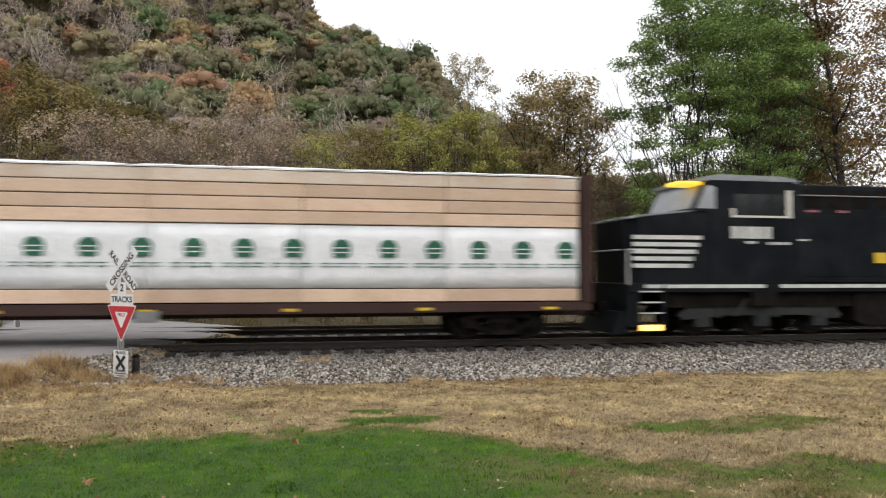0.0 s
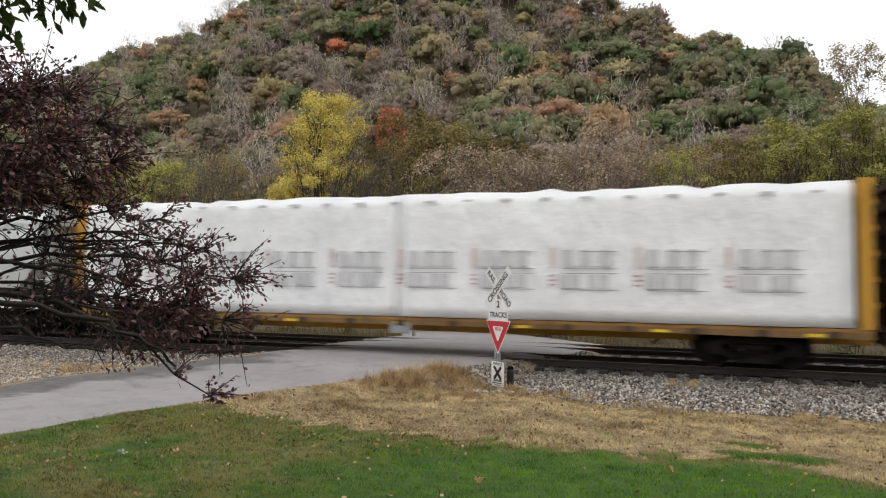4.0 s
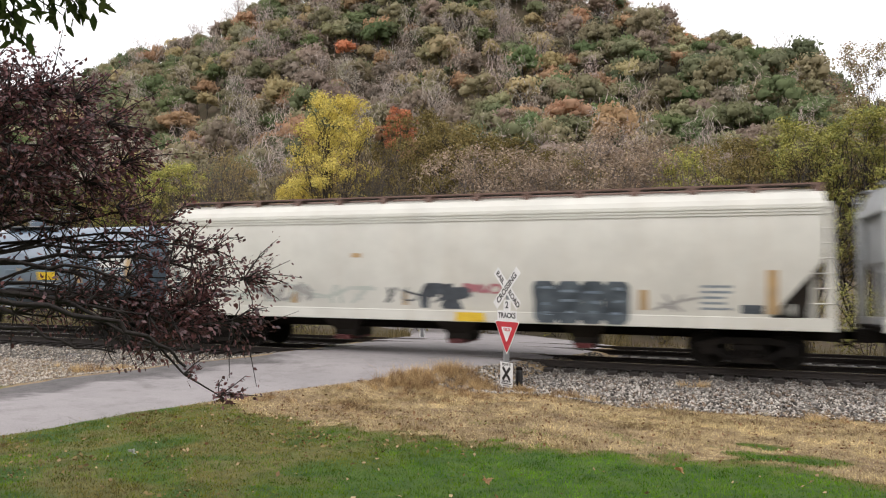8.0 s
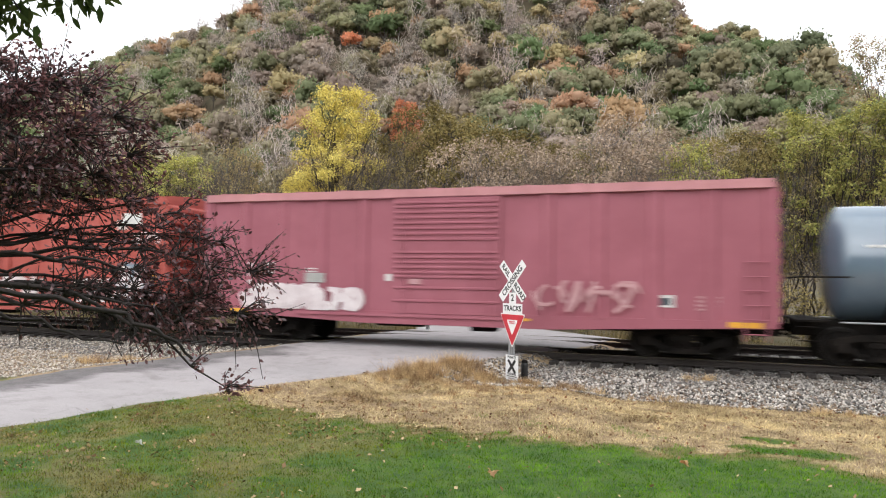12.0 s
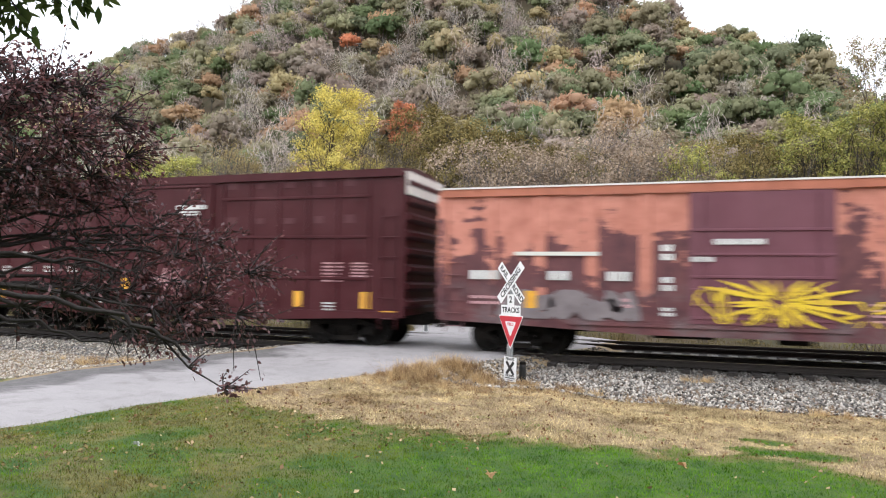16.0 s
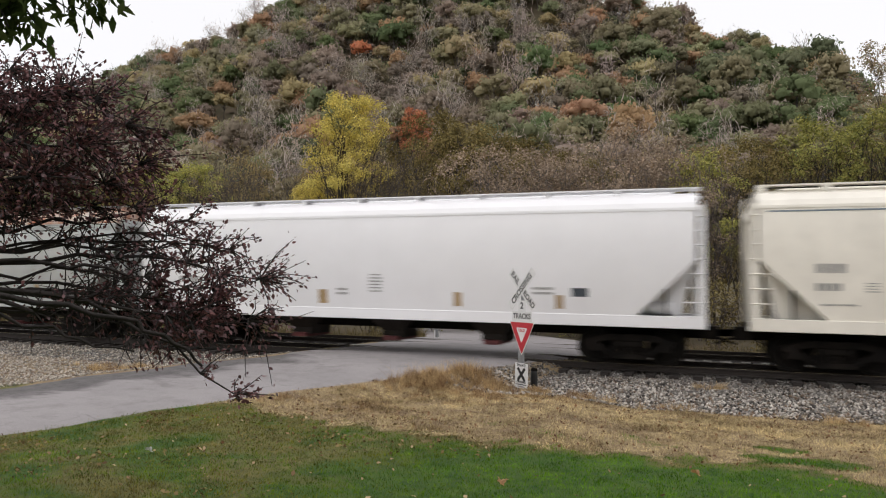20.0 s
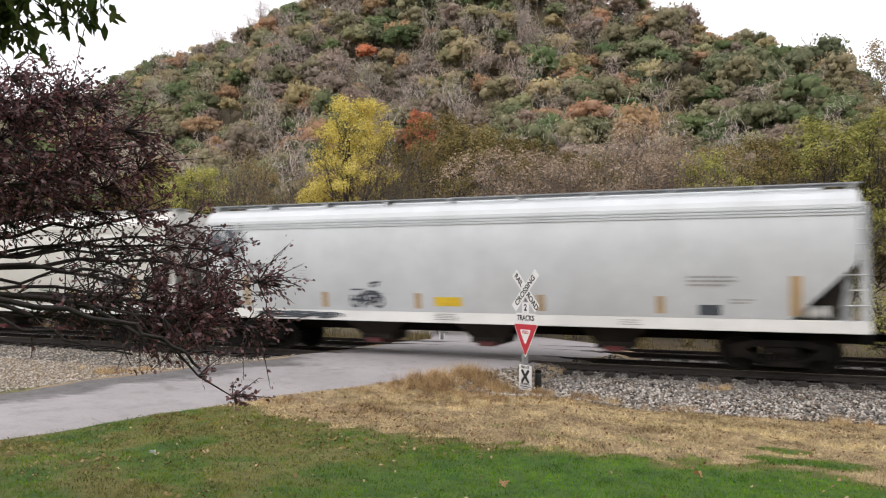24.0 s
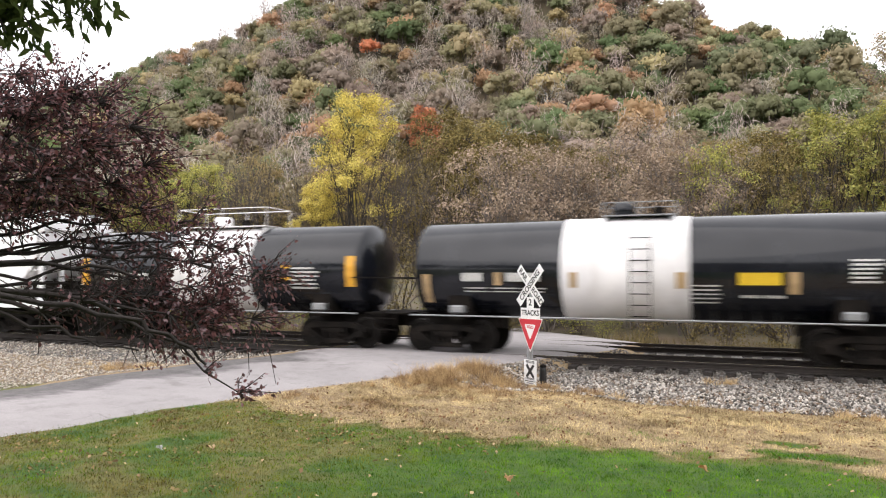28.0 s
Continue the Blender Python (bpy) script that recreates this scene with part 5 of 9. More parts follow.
def locomotive(s0, s1):
    """Wide-cab road locomotive, cab end trailing: nose, cab, long hood, walkway, two three-axle trucks."""
    h = (s1 - s0) / 2
    car = car_base("locomotive", "black diesel road locomotive with white nose stripes", s0, s1, "locomotive")
    part("walkway", boxes((-h, h, -1.5, 1.5, 1.30, 1.55), bevel=0.015), P_LOCO, car)
    for s in (-1, 1):
        part("sill_stripe", boxes((-h + 0.5, -6.3, *sorted((s * 1.505, s * 1.49)), 1.42, 1.52), (-5.8, h - 0.8, *sorted((s * 1.505, s * 1.49)), 1.42, 1.52)), LETTER_WHITE, car, "white sill stripe")
    # nose: low sloped front, wide
    part("nose", loft([[(-h + 0.10, -1.05, 1.55), (-h + 0.10, 1.05, 1.55), (-h + 0.05, 0.95, 3.35), (-h + 0.05, -0.95, 3.35)],
                       [(-h + 0.4, -1.42, 1.55), (-h + 0.4, 1.42, 1.55), (-h + 0.4, 1.40, 3.42), (-h + 0.4, -1.40, 3.42)],
                       [(-8.0, -1.46, 1.55), (-8.0, 1.46, 1.55), (-8.0, 1.46, 3.62), (-8.0, -1.46, 3.62)]]), P_LOCO, car)
    part("nose_top", prisms(([(-h + 0.07, 3.36), (-h + 0.4, 3.43), (-8.3, 3.62), (-8.3, 3.66), (-h + 0.4, 3.48), (-h + 0.07, 3.41)], -1.38, 1.38)), GALV, car, "grey anti-glare nose top")
    for k in range(5):
        z = 1.99 + k * 0.2
        part("nose_stripe", boxes((-h + 0.14, -8.62 + 0.09 * k, -1.475, -1.462, z, z + 0.115)), LETTER_WHITE, car, "white speed stripe")
    # cab
    cab = part("cab", prisms(([(-8.0, 1.55), (-5.3, 1.55), (-5.3, 4.50), (-8.05, 4.50), (-8.50, 3.62), (-8.0, 3.58)], -1.50, 1.50)), P_LOCO, car)
    part("cab_roof", prisms(([(-8.25, 4.47), (-5.15, 4.47), (-5.15, 4.56), (-5.6, 4.66), (-7.7, 4.68), (-8.25, 4.58)], -1.45, 1.45)), GALV, cab, "grey cab roof")
    part("windscreen", prisms(([(-8.46, 3.70), (-8.10, 4.44), (-8.13, 4.46), (-8.51, 3.70)], -1.2, 1.2)), GLASS_SKY, cab)
    part("windscreen_corner", prisms(([(-8.44, 3.68), (-7.85, 3.68), (-7.85, 4.3), (-8.13, 4.36)], -1.508, -1.498)), GLASS_SKY, cab, "grey windscreen corner")
    # amber panel given its own glow, with no lamp behind it
    part("sunshade", boxes((-8.85, -8.1, -1.3, -0.5, 4.38, 4.48), bevel=0.03), glow("amber_glow", (1.0, 0.62, 0.06), 0.9), cab, "glowing amber panel over the windscreen")
    for x0, x1 in ((-7.25, -6.75), (-6.68, -6.1), (-6.04, -5.6)):
        part("cab_window", boxes((x0, x1, -1.512, -1.496, 3.52, 4.12)), GLASS_DARK, cab)
    part("window_frame", boxes((-7.35, -5.5, -1.53, -1.505, 3.44, 3.50), (-5.58, -5.42, -1.53, -1.505, 3.44, 4.25), (-7.35, -7.25, -1.53, -1.505, 3.44, 3.7)), P_PALE_END, cab, "pale window surround")
    part("door", boxes((-5.95, -5.40, -1.512, -1.500, 1.65, 3.35)), P_LOCO, cab)
    text_block(car, -7.35, -5.65, 2.83, 3.18, lambda z: 1.508, LETTER_WHITE, 1, 1, 0.98, 4)
    text_block(car, -6.9, -6.5, 2.68, 2.76, lambda z: 1.508, LETTER_WHITE, 1, 1, 0.9, 5)
    text_block(car, -6.2, -5.4, 2.66, 2.74, lambda z: 1.508, LETTER_WHITE, 1, 1, 0.95, 6)
    # long hood with doors, radiator wings, fans
    part("hood", boxes((-5.3, h - 0.9, -1.0, 1.0, 1.55, 4.35), bevel=0.05), P_LOCO, car)
    part("equipment_cabinet", boxes((-5.28, -1.8, -1.48, 1.48, 1.55, 4.45), bevel=0.04), P_LOCO, car)
    for k in range(4):
        x = -5.0 + k * 0.8
        part("grille", boxes((x, x + 0.62, -1.492, -1.478, 3.75, 4.3)), STEEL_DARK, car, "dark intake grille")
        part("cabinet_door", boxes((x, x + 0.7, -1.492, -1.478, 1.75, 3.55), bevel=0.006), P_LOCO, car)
    part("handrail", rods(((-5.2, -1.53, 4.12), (-1.8, -1.53, 4.12)), r=0.018), GALV, car)
    text_block(car, -4.95, -4.4, 3.62, 3.70, lambda z: 1.494, LOGO_RED, 1, 1, 0.9, 7)
    text_block(car, -3.9, -3.4, 3.62, 3.70, lambda z: 1.494, LOGO_RED, 1, 1, 0.9, 8)
    text_block(car, -5.2, -4.75, 2.78, 2.84, lambda z: 1.494, LETTER_WHITE, 1, 1, 0.9, 9)
    part("decal", boxes((-2.65, -2.2, -1.50, -1.48, 2.15, 2.46)), YELLOW, car, "yellow square panel")
    for k in range(10):
        x = -1.6 + k * 0.95
        part("hood_door", boxes((x, x + 0.85, -1.012, -0.998, 1.75, 3.6), bevel=0.006), P_LOCO, car)
    part("radiator", prisms(([(5.2, 3.6), (9.3, 3.6), (9.3, 4.5), (5.2, 4.5)], -1.5, 1.5)), P_LOCO, car)
    for x in (-0.5, 1.2, 6.0, 7.6):
        part("fan", lathe([(-0.08, 0.55), (0.08, 0.55)], 16), STEEL_DARK, car).matrix_basis = pose(x, 0, 4.42 if x < 3 else 4.55, 90)
    for s in (-1, 1):
        spans = []
        n = 13
        for k in range(n):
            x = -5.0 + k * (h + 4.2) / (n - 1)
            if x > -1.7:
                spans.append(((x, s * 1.47, 1.55), (x, s * 1.47, 2.55)))
        spans.append(((-1.7, s * 1.47, 2.55), (h - 0.8, s * 1.47, 2.55)))
        part("handrail", rods(*spans, r=0.02), LETTER_WHITE, car, "pale walkway handrail")
    for s in (-1, 1):
        bm = boxes((s * (h - 0.12) - 0.12, s * (h - 0.12) + 0.12, -1.45, 1.45, 0.35, 1.45))
        prism(bm, [(s * h, 0.15), (s * (h + 0.35), 0.12), (s * (h + 0.1), 0.75), (s * h, 0.75)], -1.3, 1.3)
        part("pilot", bm, P_LOCO, car, "black pilot plate with snow plough")
        for yy in (-1.4, 1.4):
            bm = bmesh.new()
            for i in range(4):
                z = 0.42 + 0.3 * i
                box(bm, *sorted((s * (h - 0.30), s * (h - 1.0))), yy - 0.14, yy + 0.14, z - 0.02, z + 0.02)
            for xx in (h - 0.26, h - 1.04):
                box(bm, s * xx - 0.03, s * xx + 0.03, yy - 0.14, yy + 0.14, 0.36, 1.5)
            part("steps", bm, P_LOCO, car, "corner stairwell")
            part("step_edge", boxes(*[(*sorted((s * (h - 0.32), s * (h - 0.98))), *sorted((yy * 1.105, yy * 1.10)), 0.405 + 0.3 * i, 0.445 + 0.3 * i) for i in range(1, 4)]), LETTER_WHITE, car, "white step edges")
        # glowing box stands in for lamplight reflected on the bottom step
        part("step_glow", boxes((*sorted((s * (h - 0.32), s * (h - 0.98))), -1.56, -1.50, 0.24, 0.40), bevel=0.02), STEP_GLOW, car, "glow for lamplight on the bottom step")
        part("grab_iron", rods(((s * h, -1.46, 1.5), (s * h, -1.46, 2.5)), ((s * h, -1.46, 2.5), (s * (h - 0.8), -1.46, 2.5)), ((s * h, -1.0, 2.5), (s * h, 1.0, 2.5)), r=0.02), LETTER_WHITE, car)
        add_coupler(car, s * (h + 0.1), s)
        # three-axle truck
        xc = s * (h - 4.3)
        tr = part("truck", boxes((-2.3, 2.3, -0.9, 0.9, 0.55, 0.75), (-0.5, 0.5, -0.5, 0.5, 0.7, 1.2)), STEEL_DARK, car, "greasy six-wheel truck, darkened for the shade under the car")
        tr.location = (xc, 0, 0)
        for sy in (-1, 1):
            ys = sorted((sy * 1.02, sy * 1.20))
            bm = prisms(([(-2.65, 0.62), (-2.3, 0.92), (2.3, 0.92), (2.65, 0.62), (2.5, 0.5), (1.3, 0.62), (-1.3, 0.62), (-2.5, 0.5)], *ys))
            for a in (-1.9, 0.0, 1.9):
                box(bm, a - 0.22, a + 0.22, ys[0] - 0.03, ys[1] + 0.04, 0.30, 0.78)
                rod(bm, (a, sy * 1.1, 0.5), (a, sy * 1.27, 0.5), 0.12, 12)
                rod(bm, (a + 0.5, sy * 1.16, 0.55), (a + 0.5, sy * 1.16, 0.95), 0.09, 8)
            rod(bm, (-0.9, sy * 1.24, 0.6), (-0.5, sy * 1.24, 1.1), 0.06, 8)
            part("side_frame", bm, TRUCK_GREY, tr, "dusty grey-black truck frame")
        for a in (-1.9, 0.0, 1.9):
            ws = new("wheelset", WHEELSET_ME)
            ws.parent, ws.location = tr, (a, 0, WHEEL_R)
            WHEELSETS.append((ws, car, a))
    part("fuel_tank", prisms(([(-3.2, 0.45), (-2.9, 0.3), (2.9, 0.3), (3.2, 0.45), (3.2, 1.3), (-3.2, 1.3)], -1.35, 1.35)), STEEL_DARK, car)
    part("skirt", boxes((-6.7, -5.9, -1.5, -1.35, 0.9, 1.32), (-h + 1.2, h - 1.2, -1.25, 1.25, 0.86, 1.32)), STEEL_DARK, car)
    return finish(car)


loco = locomotive(8.8, 29.8)
centerbeam(-15.4, 7.75)
centerbeam(-39.45, -16.2)
centerbeam(-63.3, -40.2, True)


def tape(car, skin, m, *spans):
    for x0, x1, z0, z1 in spans:
        strip_on(car, "reflector", x0, x1, z0, z1, skin, m)


# light grey covered hopper
c, k = hopper(-84.4, -64.4, "light grey curved-side covered hopper", P_GREY, chutes=4, bulge=0.28, sill_m=P_SILL)
text_block(c, -7.36, -6.7, 2.30, 2.56, k, LETTER_DARK, 1, 1, 0.8, 1)
text_block(c, -7.4, -6.4, 1.85, 2.12, k, LETTER_DARK, 1, 1, 0.8, 2)
text_block(c, -7.3, -6.75, 1.38, 1.6, k, LETTER_DARK, 2, 1, 0.6, 3)
text_block(c, -5.84, -5.5, 2.04, 2.32, k, SPRAY_GREY, 4, 1, 0.4, 4)
tape(c, k, P_OCHRE, (-5.95, -5.72, 1.30, 1.66), (-3.15, -2.94, 1.30, 1.66), (0.06, 0.28, 1.30, 1.66), (3.2, 3.42, 1.30, 1.66), (-8.0, -7.8, 1.3, 2.2))
# cream covered hopper, sprayed
c, k = hopper(-104.15, -85.4, "chalky cream covered hopper with sprayed tags", P_CREAM, P_BROWNROOF, posts=14, sill_m=P_CREAM, bulge=0.18, slope=1.15)
bubbles(c, 2.35, 4.75, 1.02, 2.10, lambda z: 1.482 if z < 1.285 else k(z), SPRAY_SLATE, SPRAY_BLUE, 4, 3, "dark slate bubble letters")
scrawl(c, "spray_tag", -0.98, 0.58, 1.32, 2.02, k, SPRAY_BLACK, 2, 0.42, 8, "black sprayed blob")
scrawl(c, "spray_tag", 0.45, 1.5, 1.75, 2.02, k, LOGO_RED, 2, 0.14, 9, "faint red spray")
scrawl(c, "spray_tag", 5.4, 6.35, 1.36, 1.82, k, SPRAY_GREY, 1, 0.09, 12, "")
scrawl(c, "spray_tag", -6.8, -2.2, 1.4, 1.95, k, SPRAY_GREEN, 6, 0.10, 14, "faint grey-green scrawl")
text_block(c, 6.45, 7.2, 1.36, 2.03, k, SPRAY_BLUE, 5, 1, 0.45, 2)
text_block(c, -7.75, -7.05, 2.42, 2.66, k, LETTER_DARK, 1, 1, 0.85, 21)
text_block(c, -7.75, -7.05, 1.98, 2.20, k, LETTER_DARK, 2, 1, 0.7, 22)
text_block(c, -7.7, -6.8, 1.50, 1.74, k, LETTER_DARK, 2, 1, 0.6, 23)
text_block(c, -6.0, -5.5, 2.22, 2.44, k, SPRAY_GREY, 3, 1, 0.3, 24)
scrawl(c, "spray_tag", -6.1, -4.2, 1.42, 2.02, k, SPRAY_GREY, 3, 0.13, 25, "smeared grey tag", 0.010)
scrawl(c, "spray_tag", -2.0, 0.0, 1.45, 1.9, k, SPRAY_BLACK, 3, 0.05, 26, "thin black scribble", 0.010)
strip_on(c, "patch", -2.9, -2.6, 2.72, 2.84, k, P_OCHRE, "rust spot")
strip_on(c, "placard", 7.35, 7.84, 1.36, 1.57, k, SPRAY_BLACK)
tape(c, k, P_OCHRE, (7.9, 8.16, 1.36, 2.4), (5.0, 5.22, 1.4, 1.9), (-1.35, -1.2, 1.4, 1.8), (-4.9, -4.7, 1.4, 1.85), (-8.2, -7.95, 1.4, 2.2))
part("reflector", boxes((0.23, 1.03, -1.575, -1.555, 1.0, 1.24)), YELLOW, c, "yellow panel")

# blue-grey tank cars
c, k = tank_car(-116.5, -105.2, "blue-grey tank car with amber tape", P_TANK, 2.47, 1.42, rail=(1.25, 0.62))
text_block(c, -4.2, -2.05, 1.98, 2.20, k, LETTER_WHITE, 1, 2, 0.95, 1)
text_block(c, -4.02, -2.2, 1.63, 1.84, k, LETTER_WHITE, 2, 3, 0.35, 2)
strip_on(c, "placard", 1.18, 2.05, 1.99, 2.26, k, YELLOW, "yellow placard")
text_block(c, 1.2, 2.0, 1.55, 1.92, k, LETTER_WHITE, 4, 2, 0.3, 3)
strip_on(c, "placard", 3.82, 4.94, 2.42, 2.72, k, LETTER_WHITE, "white data panel")
text_block(c, 3.82, 4.9, 2.02, 2.38, k, LETTER_WHITE, 4, 3, 0.4, 4)
tape(c, k, P_OCHRE, (4.94, 5.18, 1.85, 2.72), (-5.1, -4.88, 1.65, 2.74), (-2.1, -1.92, 1.98, 2.4), (0.25, 0.42, 1.95, 2.4), (2.85, 3.05, 1.9, 2.4))
c, k = tank_car(-129.5, -118.2, "slate-blue tank car with white lettering", P_TANKDARK, 2.45, 1.42, rail=(1.25, 0.62))
text_block(c, -4.3, -2.4, 2.21, 2.45, k, LETTER_WHITE, 1, 2, 0.95, 1)
text_block(c, -4.2, -0.8, 1.9, 2.1, k, LETTER_WHITE, 2, 3, 0.35, 2)
text_block(c, -4.93, -3.97, 2.77, 2.85, k, LETTER_WHITE, 1, 1, 0.8, 2)
text_block(c, -0.5, 0.4, 1.85, 2.05, k, LETTER_WHITE, 2, 1, 0.4, 7)
text_block(c, 2.14, 3.1, 2.2, 2.5, k, LETTER_WHITE, 3, 1, 0.4, 3)
strip_on(c, "placard", 2.16, 2.96, 1.74, 1.97, k, YELLOW, "yellow placard")
text_block(c, 3.1, 3.5, 1.7, 2.2, k, LETTER_WHITE, 4, 1, 0.4, 4)
text_block(c, 3.8, 4.87, 1.92, 2.47, k, LETTER_WHITE, 7, 3, 0.5, 5)
tape(c, k, P_OCHRE, (4.97, 5.25, 1.6, 2.44), (3.5, 3.7, 2.0, 2.5), (1.6, 1.85, 2.0, 2.5), (-1.1, -0.9, 2.0, 2.5))

# boxcars
c, k = boxcar(-146.72, -130.73, "faded pinkish-red ribbed boxcar with white spray", P_PINK, P_PINKROOF, 4.45, (-1.74, 1.39), 13, door_zs=(1.32, 1.68, 1.98, 2.10, 2.24, 2.38, 2.52, 2.66, 3.02, 3.17, 3.32, 3.47, 3.62, 3.77, 3.92, 4.04))
strip_on(c, "placard", -4.5, -3.85, 1.78, 2.06, lambda z: k(z) + 0.06, SPRAY_GREY, "grey data plate")
strip_on(c, "placard", -1.2, -0.85, 1.78, 1.92, lambda z: k(z) + 0.10, SPRAY_PINK)
scrawl(c, "spray_tag", -6.6, -4.0, 1.0, 1.75, k, SPRAY_WHITE, 4, 0.45, 121, "white sprayed cloud", 0.07)
scrawl(c, "spray_tag", -5.95, -2.75, 0.98, 1.66, k, SPRAY_WHITE, 5, 0.30, 21, "white sprayed letters", 0.09)
scrawl(c, "spray_tag", 2.35, 4.98, 1.12, 1.94, k, SPRAY_PINK, 4, 0.12, 22, "faint pale scrawl", 0.09)
text_block(c, -6.76, -6.2, 1.3, 2.37, k, LETTER_WHITE, 4, 1, 0.55, 3)
text_block(c, -5.9, -5.5, 1.9, 2.37, k, LETTER_WHITE, 2, 1, 0.55, 4)
text_block(c, -4.5, -4.0, 1.95, 2.2, k, LETTER_WHITE, 3, 1, 0.4, 5)
strip_on(c, "placard", 5.16, 5.78, 1.31, 1.61, k, LETTER_WHITE, "white stencil panel")
strip_on(c, "placard", 5.25, 5.7, 1.36, 1.54, lambda z: k(z) + 0.004, SPRAY_BLACK)
text_block(c, 6.3, 6.9, 1.2, 1.6, k, SPRAY_PINK, 4, 1, 0.5, 6)
strip_on(c, "placard", -1.95, -1.75, 1.85, 2.05, lambda z: k(z) + 0.01, LETTER_WHITE)
tape(c, lambda z: k(z) + 0.05, P_AMBER, (-7.2, -6.4, 0.86, 0.96), (7.0, 7.75, 0.87, 1.0), (1.6, 2.2, 0.86, 0.93))
c, k = boxcar(-164.8, -148.35, "bright oxide-red ribbed boxcar covered in pale tags", P_RED, P_RED, 4.45, (-1.67, 1.6), 13, door_zs=(1.18, 1.52, 1.98, 2.52, 2.98, 3.42, 3.86))
scrawl(c, "spray_tag", -7.95, -6.8, 2.6, 3.4, k, SPRAY_PINK, 3, 0.34, 131, "pale pink cloud of spray", 0.07)
scrawl(c, "spray_tag", 6.35, 7.55, 1.0, 2.35, k, SPRAY_BLUE, 2, 0.34, 132, "grey-blue block letter", 0.075)
scrawl(c, "spray_tag", 6.45, 7.45, 1.05, 2.2, k, SPRAY_WHITE, 2, 0.22, 133, "white sprayed letter", 0.085)
scrawl(c, "spray_tag", 7.0, 8.0, 2.9, 3.3, k, SPRAY_WHITE, 3, 0.10, 134, "white scribble", 0.075)
scrawl(c, "spray_tag", -2.5, 1.2, 1.12, 1.7, lambda z: k(z) + 0.09, SPRAY_PINK, 4, 0.32, 135, "", 0.01)
strip_on(c, "patch", -2.75, -1.95, 1.35, 1.72, lambda z: k(z) + 0.06, SPRAY_BLACK, "dark painted-out patch")
strip_on(c, "patch", -3.6, -3.2, 1.3, 1.6, lambda z: k(z) + 0.06, SPRAY_BLACK, "dark painted-out patch")
strip_on(c, "placard", 6.55, 7.3, 3.55, 3.92, lambda z: k(z) + 0.06, LETTER_WHITE, "white stencil panel")
curls(c, -7.95, -6.85, 3.0, 3.95, k, SPRAY_PINK, 9, 0.085, 31, "pale pink scrawl", 0.09)
curls(c, -7.85, -7.2, 2.45, 3.05, k, SPRAY_PINK, 5, 0.07, 36, "", 0.09)
scrawl(c, "spray_tag", -4.9, -0.7, 0.98, 1.92, k, SPRAY_PINK, 6, 0.24, 32, "pale sprayed letters", 0.095)
curls(c, -7.4, -6.6, 1.0, 1.7, k, SPRAY_PINK, 6, 0.08, 33, "", 0.09)
scrawl(c, "spray_tag", 0.2, 3.2, 1.1, 1.9, k, SPRAY_WHITE, 4, 0.2, 34, "", 0.095)
scrawl(c, "spray_tag", 4.6, 7.4, 1.0, 1.8, k, SPRAY_WHITE, 4, 0.2, 35, "", 0.09)
text_block(c, -6.38, -5.8, 1.07, 2.19, k, SPRAY_WHITE, 4, 1, 0.5, 1)
text_block(c, -2.6, -2.1, 2.22, 3.07, k, LETTER_WHITE, 6, 1, 0.5, 2)
for x0, x1, z in ((-1.62, -0.96, 2.92), (-1.62, -1.15, 2.55), (-0.7, 0.3, 2.2), (-0.9, 0.2, 2.4), (-0.5, 0.1, 2.62)):
    text_block(c, x0, x1, z, z + 0.12, lambda q: k(q) + 0.11, SPRAY_WHITE, 1, 1, 0.9, 3)
strip_on(c, "placard", -5.44, -4.95, 1.30, 1.58, k, SPRAY_BLACK)
tape(c, lambda z: k(z) + 0.05, P_AMBER, (7.3, 7.9, 1.7, 2.0), (7.4, 8.1, 0.87, 1.0))
text_block(c, 6.3, 7.2, 3.3, 3.7, k, LETTER_WHITE, 1, 1, 0.8, 9)
c, k = boxcar(-182.55, -166.47, "salmon and maroon boxcar with flaking paint and yellow spray", P_PATCH, P_RUSTEAVE, 4.45, (-1.64, 1.54), 13, door_m=P_PLUMDOOR, door_zs=(1.12, 1.42, 1.80, 2.12, 2.66, 3.25), rib_m=P_PATCHRIB)
kd = lambda z: k(z) + 0.11
part("roof_edge", boxes((-8.05, 8.05, -1.645, -1.55, 4.405, 4.45)), P_PALE_END, c, "pale chalky roof edge")
burst(c, 0.35, 1.55, 1.75, 0.95, 2.05, kd, SPRAY_YELLOW, 20, 5, "yellow sprayed rays")
scrawl(c, "spray_tag", -1.5, 1.4, 1.0, 1.9, kd, SPRAY_YELLOW, 6, 0.07, 42)
burst(c, 2.15, 1.3, 0.75, 1.0, 1.6, lambda z: k(z) + 0.06, SPRAY_YELLOW, 6, 6)
for x0, x1 in ((-7.2, -6.2), (-5.1, -4.4), (-3.6, -2.9)):
    text_block(c, x0, x1, 1.96, 2.22, lambda z: k(z) + 0.055, LETTER_WHITE, 1, 1, 0.9, 12)
    text_block(c, x0, x1, 1.25, 1.55, lambda z: k(z) + 0.055, SPRAY_PINK, 2, 1, 0.5, 13)
text_block(c, 4.0, 5.3, 1.1, 1.7, lambda z: k(z) + 0.057, SPRAY_PINK, 5, 2, 0.4, 14)
text_block(c, 2.2, 3.4, 1.05, 1.55, lambda z: k(z) + 0.057, SPRAY_PINK, 4, 2, 0.4, 15)
text_block(c, -1.1, 0.45, 2.88, 3.03, kd, LETTER_WHITE, 1, 1, 0.9, 1)
text_block(c, -1.6, -1.05, 2.45, 2.6, kd, LETTER_WHITE, 1, 1, 0.8, 2)
